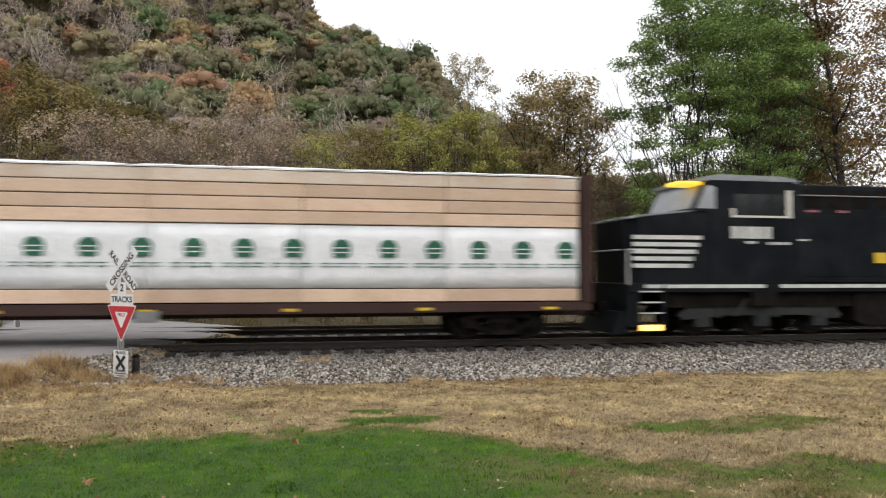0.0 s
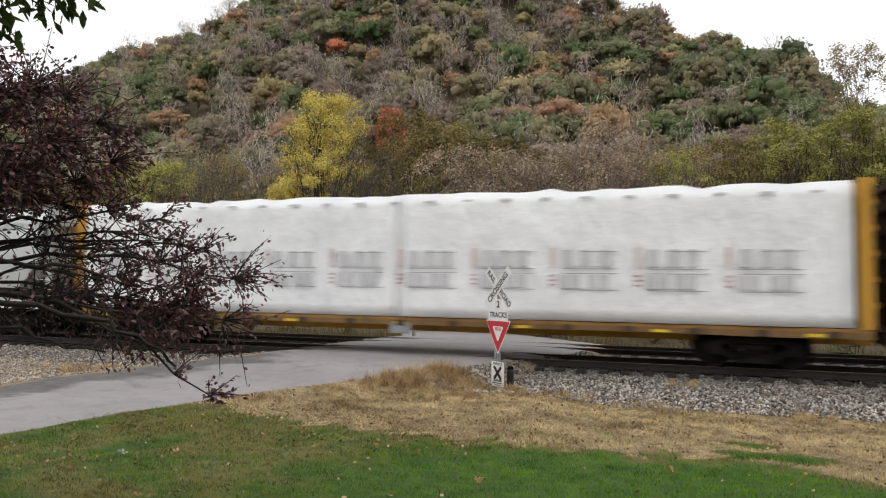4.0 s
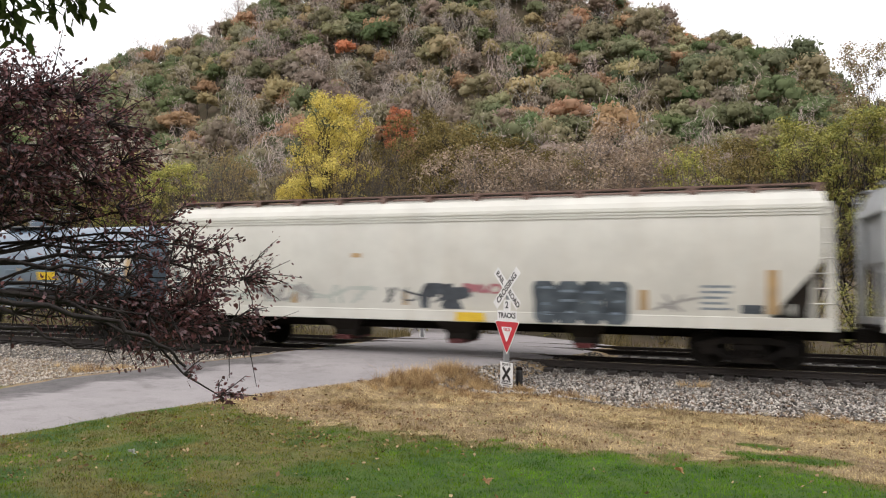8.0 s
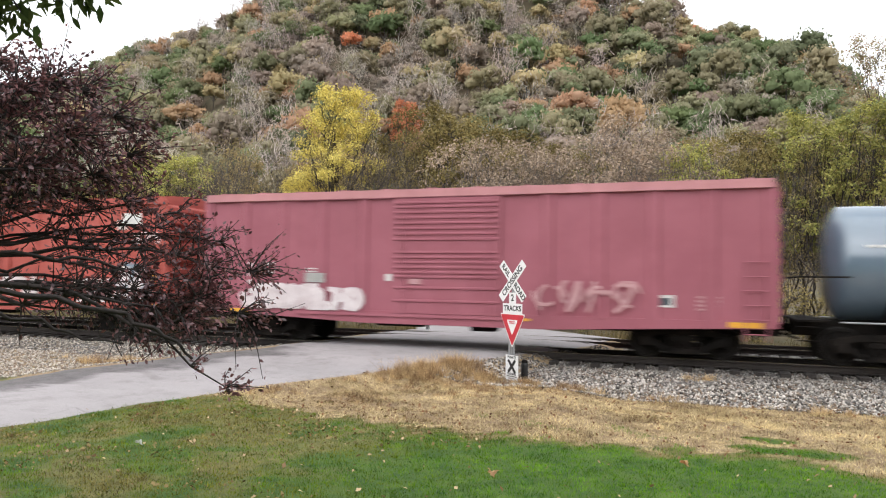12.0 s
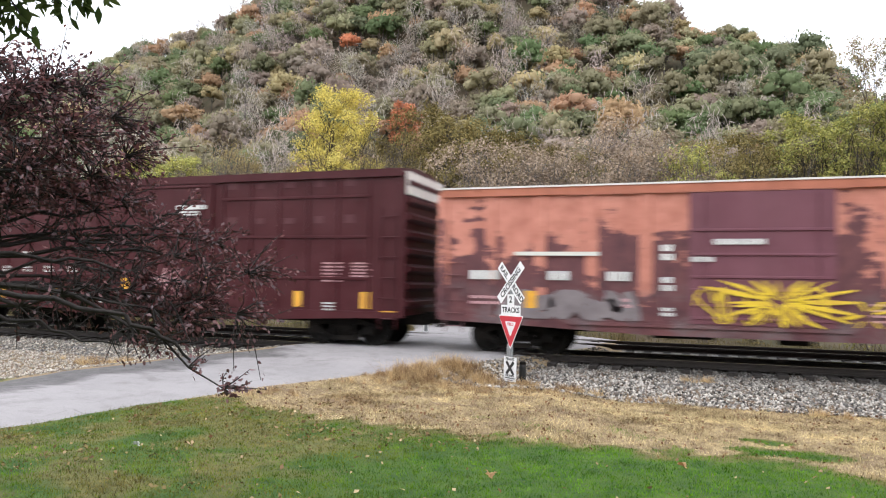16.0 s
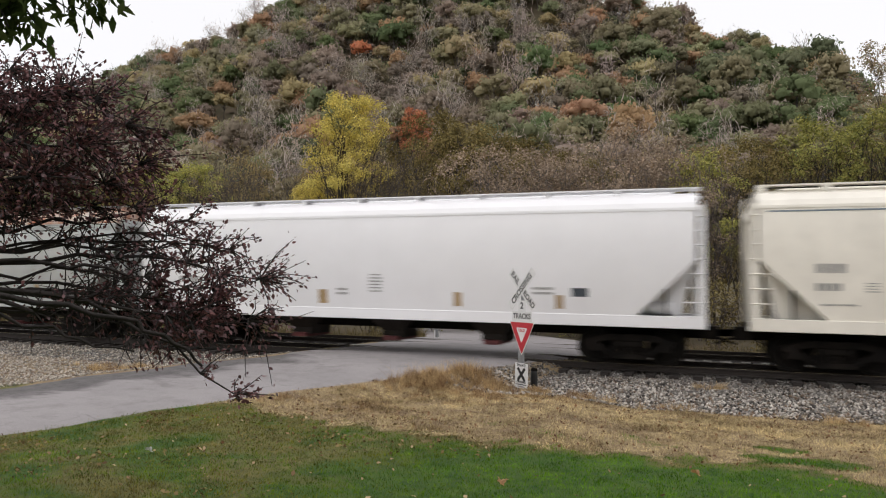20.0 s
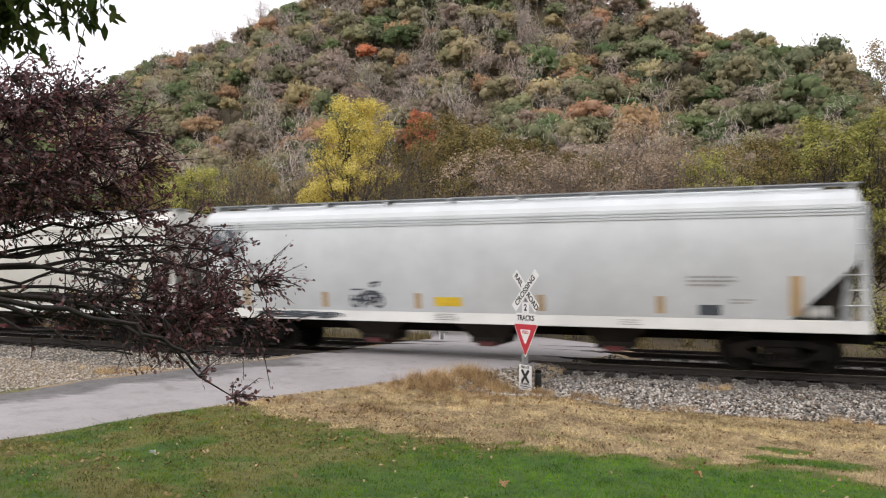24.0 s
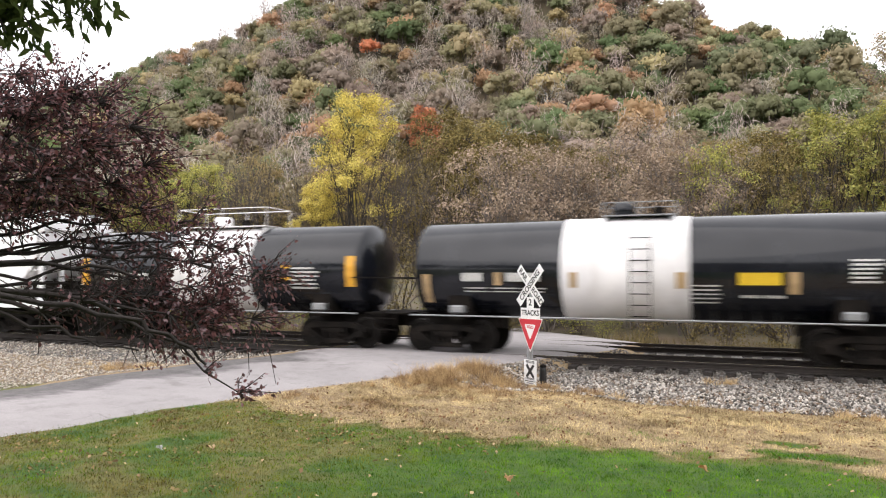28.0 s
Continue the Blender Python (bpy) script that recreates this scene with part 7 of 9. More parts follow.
def skeleton(rng, height, spread, trunk_r, clear=0.25, limbs=9, subs=6, twigs=4, stems=1, up=0.5, lean=0.1):
    """Limbs of a tree and the places where its twigs end."""
    segs, tips = [], []

    def line(p, d, length, r0, r1, n, bend, rise):
        pts = [p]
        for k in range(n):
            d = d + rng.standard_normal(3) * bend + np.array([0, 0, rise])
            d = d / np.linalg.norm(d)
            q = p + d * length / n
            ra, rb = r0 + (r1 - r0) * k / n, r0 + (r1 - r0) * (k + 1) / n
            segs.append((p, q, ra, rb))
            pts.append(q)
            p = q
        return pts, d

    for st in range(stems):
        d = np.array([rng.normal(0, lean), rng.normal(0, lean), 1.0])
        if stems > 1:
            a = 2 * np.pi * st / stems + rng.uniform(-0.4, 0.4)
            d = np.array([math.cos(a) * 0.35, math.sin(a) * 0.35, 1.0])
        h = height * rng.uniform(0.85, 0.97)
        tr, _ = line(np.array([0.0, 0, -0.3]), d / np.linalg.norm(d), h, trunk_r / stems ** 0.5, trunk_r * 0.12, 9, 0.06, 0.05)
        tips.append(tr[-1])
        for i in range(limbs):
            f = clear + (0.97 - clear) * (i + rng.uniform(0, 0.9)) / limbs
            j = min(int(f * 9), 8)
            p = tr[j] + (tr[j + 1] - tr[j]) * (f * 9 - j)
            a = i * 2.4 + rng.uniform(-0.6, 0.6)
            ln = spread * (1.15 - 0.75 * max(0.0, (f - 0.45) / 0.55)) * rng.uniform(0.7, 1.15)
            dv = np.array([math.cos(a), math.sin(a), up * rng.uniform(0.5, 1.4)])
            lm, _ = line(p, dv / np.linalg.norm(dv), ln, trunk_r * 0.34 * (1.1 - f * 0.7), 0.015, 5, 0.13, 0.05)
            tips.append(lm[-1])
            for k in range(subs):
                q = lm[1 + int(rng.integers(0, 5))]
                dv = np.array([rng.normal(), rng.normal(), rng.normal(0.25, 0.6)])
                sb, _ = line(q, dv / np.linalg.norm(dv), ln * rng.uniform(0.22, 0.45), 0.028, 0.008, 3, 0.2, 0.04)
                tips.append(sb[-1])
                tips.append(sb[-2])
                for w in range(twigs):
                    dv = np.array([rng.normal(), rng.normal(), rng.normal(0.2, 0.6)])
                    tw, _ = line(sb[int(rng.integers(1, 4))], dv / np.linalg.norm(dv), ln * rng.uniform(0.10, 0.22), 0.011, 0.004, 2, 0.2, 0.0)
                    tips.append(tw[-1])
    return segs, np.array(tips)


def tree(name, label, leaf_m, bark_m, seed, height, spread, trunk_r=0.16, leaves=3000, leaf=0.2, clump=0.28, category="tree", layer=0.8, wide=0.62, **kw):
    """A tapered trunk with limbs and a crown of single leaf sprays; bare when leaves is 0."""
    rng = np.random.default_rng(seed)
    segs, tips = skeleton(rng, height, spread, trunk_r, **kw)
    k = height / max(tips[:, 2].max(), 0.1)
    segs = [(a * k, b * k, r0, r1) for a, b, r0, r1 in segs]
    tips = tips * k
    t = thing(name, label, category)
    v, f = tubes(segs, 3)
    sheet("trunk", mesh_of("trunk", v, f), bark_m, t)
    if leaves:
        off = rng.standard_normal((leaves, 3)) * np.array([1, 1, layer])
        pick = tips[rng.integers(0, len(tips), leaves)] + off * clump
        pick[:, 2] = np.maximum(pick[:, 2], 0.15)
        mid = np.array([0, 0, height * 0.5])
        away = (pick - mid) / np.array([spread, spread, height * 0.5])
        v, f = leaf_quads(pick, leaf, rng, wide, out=off * 0.35 + away * 0.55 + np.array([0, 0, 0.45]))
        sheet("crown", mesh_of("crown", v, f), leaf_m, t)
    return t


def put(ob, x, y, s=1.0, turn=0.0, label="", first=[]):
    """Moves the first of a kind to its place, and copies it for the others."""
    z = float(land(x, y)) - 0.05
    m = pose(x, y, z, 0, 0, turn) @ Matrix.Diagonal((s, s, s * (0.94 + 0.12 * ((x * 7.3 + y * 3.1) % 1)), 1))
    if ob.name in first:
        ob = copy_thing(ob, m @ Matrix.Diagonal([1 / v for v in ob.scale] + [1]))
    else:
        first.append(ob.name)
        ob.matrix_basis = m
    if label:
        ob["label"] = label
    return ob


L_YELLOW = leaf_mat("yellow_leaves", (0.80, 0.66, 0.19), (0.46, 0.40, 0.12), 0.3, vary=0.08)
L_RED = leaf_mat("orange_red_leaves", (0.66, 0.28, 0.15), (0.50, 0.20, 0.115), 0.25, vary=0.05)
L_OLIVE = leaf_mat("olive_leaves", (0.150, 0.125, 0.052), (0.31, 0.245, 0.10), 0.22, vary=0.28)
L_TAN = leaf_mat("tan_dry_leaves", (0.43, 0.335, 0.25), (0.25, 0.19, 0.135), 0.25, vary=0.25)
L_BROWN = leaf_mat("brown_leaves", (0.38, 0.29, 0.14), (0.22, 0.175, 0.09), 0.3, vary=0.15)
L_GREEN = leaf_mat("green_leaves", (0.090, 0.155, 0.048), (0.28, 0.36, 0.115), 0.30, vary=0.12)
L_YGREEN = leaf_mat("yellow_green_leaves", (0.48, 0.44, 0.13), (0.23, 0.25, 0.085), 0.28, vary=0.25)
L_GREY = leaf_mat("sparse_grey_leaves", (0.26, 0.20, 0.11), (0.36, 0.29, 0.13), 0.3)
BARK_BARE = mat("grey_twig_bark", (0.125, 0.105, 0.092), (0.080, 0.066, 0.057), 2, 0.95, 0, 0.4, 25)
BARK_BELT = mat("dark_grey_bark", (0.055, 0.046, 0.040), (0.034, 0.028, 0.024), 2, 0.95, 0, 0.4, 25)


def vase(name, label, leaf_m, bark_m, seed, height, spread, trunk_r=0.12, stems=3, depth=4, leaves=6000, leaf=0.13, clump=0.32, low=0.35, category="tree", splay=0.3, sides=3, bunches=130, full=0.62, flat=0.7):
    """A tree that forks again and again from a few stems, with its leaves in bunches round the outer twigs; low: share of the height below the leaves, full: where the crown is widest."""
    rng = np.random.default_rng(seed)
    segs, tips, todo = [], [], []
    for k in range(stems):
        a = 2 * np.pi * k / stems + rng.uniform(-0.5, 0.5)
        d = np.array([math.cos(a) * splay, math.sin(a) * splay, 1.0]) if stems > 1 else np.array([0.03, 0.02, 1.0])
        todo.append((np.array([math.cos(a) * 0.12, math.sin(a) * 0.12, -0.3]) * (stems > 1) + np.array([0, 0, -0.3 * (stems == 1)]), d, height * rng.uniform(0.30, 0.38), trunk_r / stems ** 0.4, depth))
    while todo:
        p, d, ln, r, dep = todo.pop()
        for k in range(3):
            d = d / np.linalg.norm(d) + rng.standard_normal(3) * 0.11 + np.array([0, 0, 0.06])
            d = d / np.linalg.norm(d)
            q = p + d * ln / 3
            segs.append((p, q, r * (1 - 0.13 * k), r * (1 - 0.13 * (k + 1))))
            p = q
            if dep <= 2:
                tips.append(q)
            if k == 1 and dep > 1 and rng.uniform() < 0.6:
                e = d + rng.standard_normal(3) * 0.6
                todo.append((p, e, ln * 0.55, r * 0.45, dep - 2))
        if dep > 0:
            for k in range(2 if rng.uniform() < 0.55 else 3):
                e = d + rng.standard_normal(3) * 0.48
                todo.append((p, e, ln * rng.uniform(0.60, 0.80), r * 0.58, dep - 1))
    tips = np.array(tips)
    tall = np.percentile(tips[:, 2], 95)

    def settle(z):  # the highest shoots are drawn in to an even dome
        z = z * height * 0.93 / tall
        return np.where(z > 0.82 * height, 0.82 * height + (z - 0.82 * height) * 0.45, z)
    tips[:, 2] = settle(tips[:, 2])
    hs = np.linspace(0, height, 9)
    rad = np.hypot(tips[:, 0], tips[:, 1])
    ring = np.array([np.percentile(rad[np.abs(tips[:, 2] - h) < height / 7], 88) if np.sum(np.abs(tips[:, 2] - h) < height / 7) > 6 else 0 for h in hs])
    ring = np.where(ring > 0, ring, ring.max())
    dome = spread * np.sqrt(np.clip(1 - ((hs / height - full) / np.where(hs / height > full, 1.04 - full, full + 0.25)) ** 2, 0.05, 1))
    grow = np.where(hs < 0.25 * height, 1.0, np.clip(dome / ring, 0.25, 4))

    def fitted(p):
        z = float(settle(p[2]))
        g = np.interp(z, hs, grow)
        return np.array([p[0] * g, p[1] * g, z])
    tips[:, :2] *= np.interp(tips[:, 2], hs, grow)[:, None]
    segs = [(fitted(a), fitted(b), max(r0, 0.007), max(r1, 0.006)) for a, b, r0, r1 in segs]
    t = thing(name, label, category)
    if leaves:
        # bunches fill a dome, each on a shoot from the nearest branch below it
        z = height * (low + (0.99 - low) * rng.uniform(0, 1, bunches) ** 0.85)
        rr = np.interp(z, hs, dome) * rng.uniform(0, 1, bunches) ** 0.42 * rng.uniform(0.72, 1.10, bunches)
        az = rng.uniform(0, 2 * np.pi, bunches)
        up = np.stack([rr * np.cos(az), rr * np.sin(az), z], -1)
        for p in up:
            gap = np.linalg.norm((tips - p) * np.array([1, 1, 0.6]), axis=1) + 3.0 * (tips[:, 2] > p[2] - 0.1)
            q = tips[int(np.argmin(gap))]
            bend = (p + q) / 2 + rng.standard_normal(3) * 0.12
            segs += [(q, bend, 0.016, 0.011), (bend, p, 0.011, 0.005)]
        off = rng.standard_normal((leaves, 3))
        off *= 1.75 * rng.uniform(0, 1, (leaves, 1)) ** 0.45 / np.linalg.norm(off, axis=1, keepdims=True) * np.array([1, 1, flat])
        weight = rng.uniform(0.15, 1.0, len(up)) ** 1.5
        pick = up[rng.choice(len(up), leaves, p=weight / weight.sum())] + off * clump
        mid = np.array([0, 0, height * 0.55])
        away = (pick - mid) / np.array([spread, spread, height * 0.5])
        v, f = leaf_quads(pick, leaf, rng, 0.62, out=off * 0.35 + away * 0.55 + np.array([0, 0, 0.45]))
        sheet("crown", mesh_of("crown", v, f), leaf_m, t)
    v, f = tubes(segs, sides)
    sheet("trunk", mesh_of("trunk", v, f), bark_m, t)
    return t


yellow = vase("yellow_tree", "broad tree in full yellow autumn leaf behind the tracks", L_YELLOW, BARK_BELT, 24, 16.2, 3.5, 0.24, 5, 4, 19500, 0.14, 0.38, 0.46, splay=0.2, bunches=170, full=0.62)
redt = vase("maple_tree", "small rounded tree with orange-red leaves", L_RED, BARK, 12, 13.0, 4.2, 0.16, 1, 5, 5200, 0.40, 0.5, 0.3)
olive = vase("olive_tree", "dull olive-brown autumn tree in the belt behind the tracks", L_OLIVE, BARK_BELT, 13, 11.5, 3.2, 0.15, 3, 4, 8500, 0.14, 0.36, 0.30)
ygreen = vase("yellow_green_tree", "tree with yellowing green leaves behind the tracks", L_YGREEN, BARK_BELT, 14, 11.5, 2.9, 0.15, 3, 4, 8500, 0.14, 0.33, 0.34, bunches=80)
brown = vase("brown_tree", "tree with dull brown leaves behind the tracks", L_BROWN, BARK_BELT, 15, 14.0, 3.3, 0.20, 1, 6, 12000, 0.17, 0.42, 0.22)
bare = vase("bare_tree", "leafless grey tree with many fine branches", L_GREY, BARK_BARE, 16, 11.0, 2.9, 0.12, 3, 5, 1500, 0.12, 0.35, 0.25, splay=0.4)
tan = vase("tan_shrub", "tall bush with dry tan leaves and grey twigs", L_TAN, BARK_PALE, 17, 8.5, 3.0, 0.09, 6, 4, 6000, 0.12, 0.32, 0.28, "shrub", splay=0.4)
bush = tree("bush", "low tangled bush with olive and yellow leaves", L_OLIVE, BARK, 18, 3.6, 1.7, 0.07, 2600, 0.11, 0.2, "shrub", clear=0.05, stems=4, limbs=4, up=0.7)
ybush = tree("yellow_bush", "low bush with yellow-green leaves", L_YGREEN, BARK, 19, 4.0, 1.8, 0.07, 2600, 0.11, 0.22, "shrub", clear=0.05, stems=4, limbs=4, up=0.7)
thin_t = vase("thin_tree", "slender open-crowned tree with sparse pale leaves", leaf_mat("pale_leaves", (0.36, 0.36, 0.20), (0.42, 0.26, 0.16), 0.4), BARK, 20, 18.3, 2.8, 0.16, 1, 6, 4800, 0.15, 0.30, 0.52, bunches=90, full=0.75)
green = vase("green_tree", "tall many-stemmed tree still in green leaf", L_GREEN, BARK_BELT, 21, 22.0, 5.2, 0.30, 5, 5, 44000, 0.18, 0.66, 0.22, splay=0.22, bunches=230, full=0.55, flat=0.36)
ivy = tree("dark_tree", "tall dark ivy-clad tree with thin brown leaves", leaf_mat("brown_green_leaves", (0.15, 0.12, 0.05), (0.23, 0.13, 0.06), 0.25), BARK_DARK, 22, 23.0, 4.6, 0.40, 11000, 0.22, 0.5, clear=0.12, limbs=18, up=0.6, layer=0.5)

put(yellow, -23.7, 45.0, 1.03, 30)
put(yellow, -27.6, 46.0, 0.66, 160, "smaller yellow-leaved tree behind the tracks")
put(redt, -72.5, 175.0, 1.25, 40)
put(thin_t, 11.2, 50.0, 1.0)
put(green, 23.5, 40.0, 0.95, 10)
put(green, 29.5, 43.0, 1.0, 130)
put(green, 35.5, 48.0, 1.0, 250)
put(ivy, 36.4, 41.0, 1.05)
put(ivy, 43.0, 45.0, 1.0, 70)
put(ivy, 33.5, 46.5, 0.9, 200)
put(green, 40.0, 52.0, 0.9, 330)
for i, x in enumerate((21.5, 24.5, 27.5, 30.0, 33.0, 36.0, 39.0, 42.5)):  # dark thicket added under the tall trees in place of their deep shade
    put(ivy, x, 50.0 + 2 * (i % 3), 0.42 + 0.05 * (i % 2), 40 * i, "low dark thicket tree with thin brown leaves")
put(brown, 17.4, 51.0, 1.36)
put(brown, 20.2, 51.5, 1.36, 140)
put(brown, 15.0, 51.0, 1.0, 60)
put(ygreen, 10.2, 46.5, 1.18, 20, "broad olive-yellow tree behind the tracks")
put(ygreen, 7.0, 47.0, 1.12, 200)
put(ygreen, 12.6, 47.5, 1.06, 100)
put(ygreen, 0.2, 45.0, 0.93, 300)
put(ygreen, -38.4, 46.0, 1.12, 60)
put(ygreen, -42.3, 46.5, 1.15, 250)
put(olive, 3.2, 47.5, 1.06, 80)
put(olive, -16.0, 50.0, 1.36, 10)
put(olive, -19.4, 50.5, 1.34, 150)
put(olive, -13.0, 51.0, 1.28, 220)
rng_b = random.Random(77)
BELT = (  # kind, from x, to x, y, step, size
    (olive, -72, -43, 52, 4.0, 1.12), (bare, -41, -28, 46, 3.0, 1.05), (bare, -42, -27, 51, 3.2, 1.2), (brown, -40, -27, 58, 3.6, 0.95), (olive, -31, -18, 60, 3.8, 1.3),
    (bare, -20.5, -11, 45, 3.2, 0.98), (bare, -20, -10, 48, 3.6, 1.1), (olive, -22, -7, 58, 3.4, 1.25), (brown, -17, -8, 63, 5.0, 1.05), (tan, -12.5, -1.5, 44.5, 2.1, 1.26), (tan, -12.5, -1, 49, 2.4, 1.42), (bare, -3, 9.0, 48, 3.0, 1.02),
    (olive, -2, 8, 56, 3.0, 1.1), (bare, 0.5, 12, 44, 3.4, 0.8), (olive, 5.5, 16, 55, 3.0, 1.1), (olive, 13, 26, 58, 3.6, 1.0), (bare, 14, 36, 47, 3.2, 0.9), (olive, 22, 62, 56, 3.6, 0.95), (brown, 26, 70, 52, 5.0, 0.75), (olive, 24, 46, 50, 3.2, 0.62))
for ob, x0, x1, y, st, s in BELT:
    x = x0
    while x < x1:
        put(ob, x + rng_b.uniform(-0.8, 0.8), y + rng_b.uniform(-3, 3), s * rng_b.uniform(0.86, 1.12), rng_b.uniform(0, 360))
        x += st
x = -60
while x < 45:
    ob = bush if rng_b.random() < 0.62 else ybush
    put(ob, x, 33.5 + rng_b.uniform(-2, 4.5) + (3 if -16 < x < 0 else 0), rng_b.uniform(0.55, 1.1), rng_b.uniform(0, 360))
    x += rng_b.uniform(1.6, 2.8)


# ---- the wooded hill: one far wood ----
def crown_proto(rng, n, size, tall, clumps=11):
    """A broad-leaved tree of unit crown radius: a stem under a dome of leaf clumps. Returns points, faces and how far each point is bark."""
    lift = 1.15 * tall
    g = np.arange(clumps) + 0.5
    el = np.arcsin(np.clip(-0.15 + 1.1 * g / clumps, -1, 1))
    az = g * 2.4 + rng.uniform(-0.4, 0.4, clumps)
    c = np.stack([np.cos(el) * np.cos(az), np.cos(el) * np.sin(az), np.sin(el) * 0.8 * tall], -1) * rng.uniform(0.50, 0.74, (clumps, 1))
    cr = rng.uniform(0.22, 0.50, clumps)
    which = rng.choice(clumps, n, p=cr ** 2 / np.sum(cr ** 2))
    d = rng.standard_normal((n, 3))
    d[:, 2] = np.abs(d[:, 2]) * 1.1 - 0.35
    d /= np.linalg.norm(d, axis=1, keepdims=True)
    pts = c[which] + d * (cr[which] * rng.uniform(0.65, 1.30, n))[:, None] * np.array([1.1, 1.1, 0.62])
    lv, lf = leaf_quads(pts, size, rng, 0.85, out=d * 0.7 + np.array([0, 0, 0.35]))
    # a rough core in every clump keeps the crown from showing through
    nu, nv = 6, 4
    u, w = np.meshgrid(np.arange(nu) * 2 * np.pi / nu, np.linspace(-0.8, 1.3, nv))
    ball = np.stack([np.cos(w) * np.cos(u), np.cos(w) * np.sin(u), np.sin(w) * 0.6], -1).reshape(-1, 3)
    i, j = np.meshgrid(np.arange(nv - 1), np.arange(nu), indexing="ij")
    bf = np.stack([i * nu + j, i * nu + (j + 1) % nu, (i + 1) * nu + (j + 1) % nu, (i + 1) * nu + j], -1).reshape(-1, 4)
    hull = np.concatenate([c[k] + ball * cr[k] * rng.uniform(0.45, 1.0, (nu * nv, 1)) for k in range(clumps)])
    hf = np.concatenate([bf + k * nu * nv for k in range(clumps)])
    segs = [(np.array([0, 0, -0.6]), np.array([rng.normal(0, 0.08), rng.normal(0, 0.08), lift]), 0.055, 0.03)]
    for k in range(3):
        segs.append((segs[0][1] * np.array([1, 1, 0.55]), c[k] * 0.8 + np.array([0, 0, lift]), 0.03, 0.012))
    tv, tf = tubes(segs, 3)
    v = np.concatenate([hull + np.array([0, 0, lift]), lv + np.array([0, 0, lift]), tv])
    f = np.concatenate([hf, lf + len(hull), tf + len(hull) + len(lv)])
    bark = np.zeros(len(v))
    bark[-len(tv):] = 1
    return v, f, bark


def bare_proto(rng, limbs, n):
    """A leafless tree of unit spread: stem, forked limbs and a haze of fine twigs."""
    top = np.array([rng.normal(0, 0.1), rng.normal(0, 0.1), 1.9])
    segs, ends = [(np.array([0, 0, -0.5]), top, 0.034, 0.008)], []
    for k in range(limbs):
        p = top * rng.uniform(0.35, 0.92)
        a, r = k * 2.4, rng.uniform(0.35, 0.8) * (1.2 - 0.4 * p[2] / 1.9)
        q = p + np.array([math.cos(a) * r, math.sin(a) * r, rng.uniform(0.35, 0.75)])
        segs.append((p, q, 0.013, 0.004))
        ends += [p + (q - p) * w for w in (0.5, 0.75, 1.0)]
    ends = np.array(ends)
    pts = ends[rng.integers(0, len(ends), n)] + rng.standard_normal((n, 3)) * np.array([0.17, 0.17, 0.24])
    lv, lf = leaf_quads(pts, 0.34, rng, 0.075, droop=-2.2)
    tv, tf = tubes(segs, 3)
    bark = np.zeros(len(lv) + len(tv))
    bark[-len(tv):] = 1
    return np.concatenate([lv, tv]), np.concatenate([lf, tf + len(lv)]), bark


def wood(name, label, trees, protos, material):
    """Joins (x, y, radius, turn, height factor, tint, proto) into one mesh."""
    vs, fs, cs, base = [], [], [], 0
    for x, y, r, turn, tall, col, k in trees:
        v, f, bark = protos[k]
        c, s = math.cos(turn), math.sin(turn)
        q = np.empty_like(v)
        q[:, 0], q[:, 1], q[:, 2] = (v[:, 0] * c - v[:, 1] * s) * r + x, (v[:, 0] * s + v[:, 1] * c) * r + y, v[:, 2] * r * tall
        q[:, 2] += float(land(x, y))
        vs.append(q)
        fs.append(f + base)
        own = np.ones((len(v), 4))
        own[:, :3] = np.array(col)[None] * np.repeat(rng_w.uniform(0.88, 1.12, (len(v) // 4 + 1, 1)), 4, 0)[:len(v)]
        stem = np.array(rng_w.choice(((0.30, 0.27, 0.25), (0.17, 0.15, 0.14), (0.11, 0.10, 0.09))))
        own[:, :3] = own[:, :3] * (1 - bark[:, None]) + stem[None] * bark[:, None]
        cs.append(own)
        base += len(v)
    ob = sheet(name, mesh_of(name, np.concatenate(vs), np.concatenate(fs), np.concatenate(cs)), material)
    return tagged(ob, label, "woodland", kind="stuff")


rng_w = np.random.default_rng(5)
near_p = [crown_proto(rng_w, 440, 0.135, t, 13) for t in (1.0, 1.2, 0.9, 1.3, 1.1)]
far_p = [crown_proto(rng_w, 300, 0.150, t, 12) for t in (1.0, 1.2, 0.9, 1.3, 1.1)]
thin_p = [crown_proto(rng_w, 110, 0.15, t, 6) for t in (1.0, 0.9, 1.1, 0.8, 1.2)]
bare_p = [bare_proto(rng_w, 15, 230) for _ in range(5)]
# tints greyed and lightened, so distance haze is in the colours
TINTS = {"green": (0.128, 0.162, 0.080), "olive": (0.192, 0.174, 0.112), "moss": (0.160, 0.172, 0.098), "brown": (0.210, 0.170, 0.140), "rust": (0.285, 0.188, 0.118), "gold": (0.300, 0.248, 0.142), "mauve": (0.236, 0.204, 0.180), "dark": (0.130, 0.146, 0.088), "orange": (0.48, 0.21, 0.12), "pale": (0.240, 0.225, 0.138)}
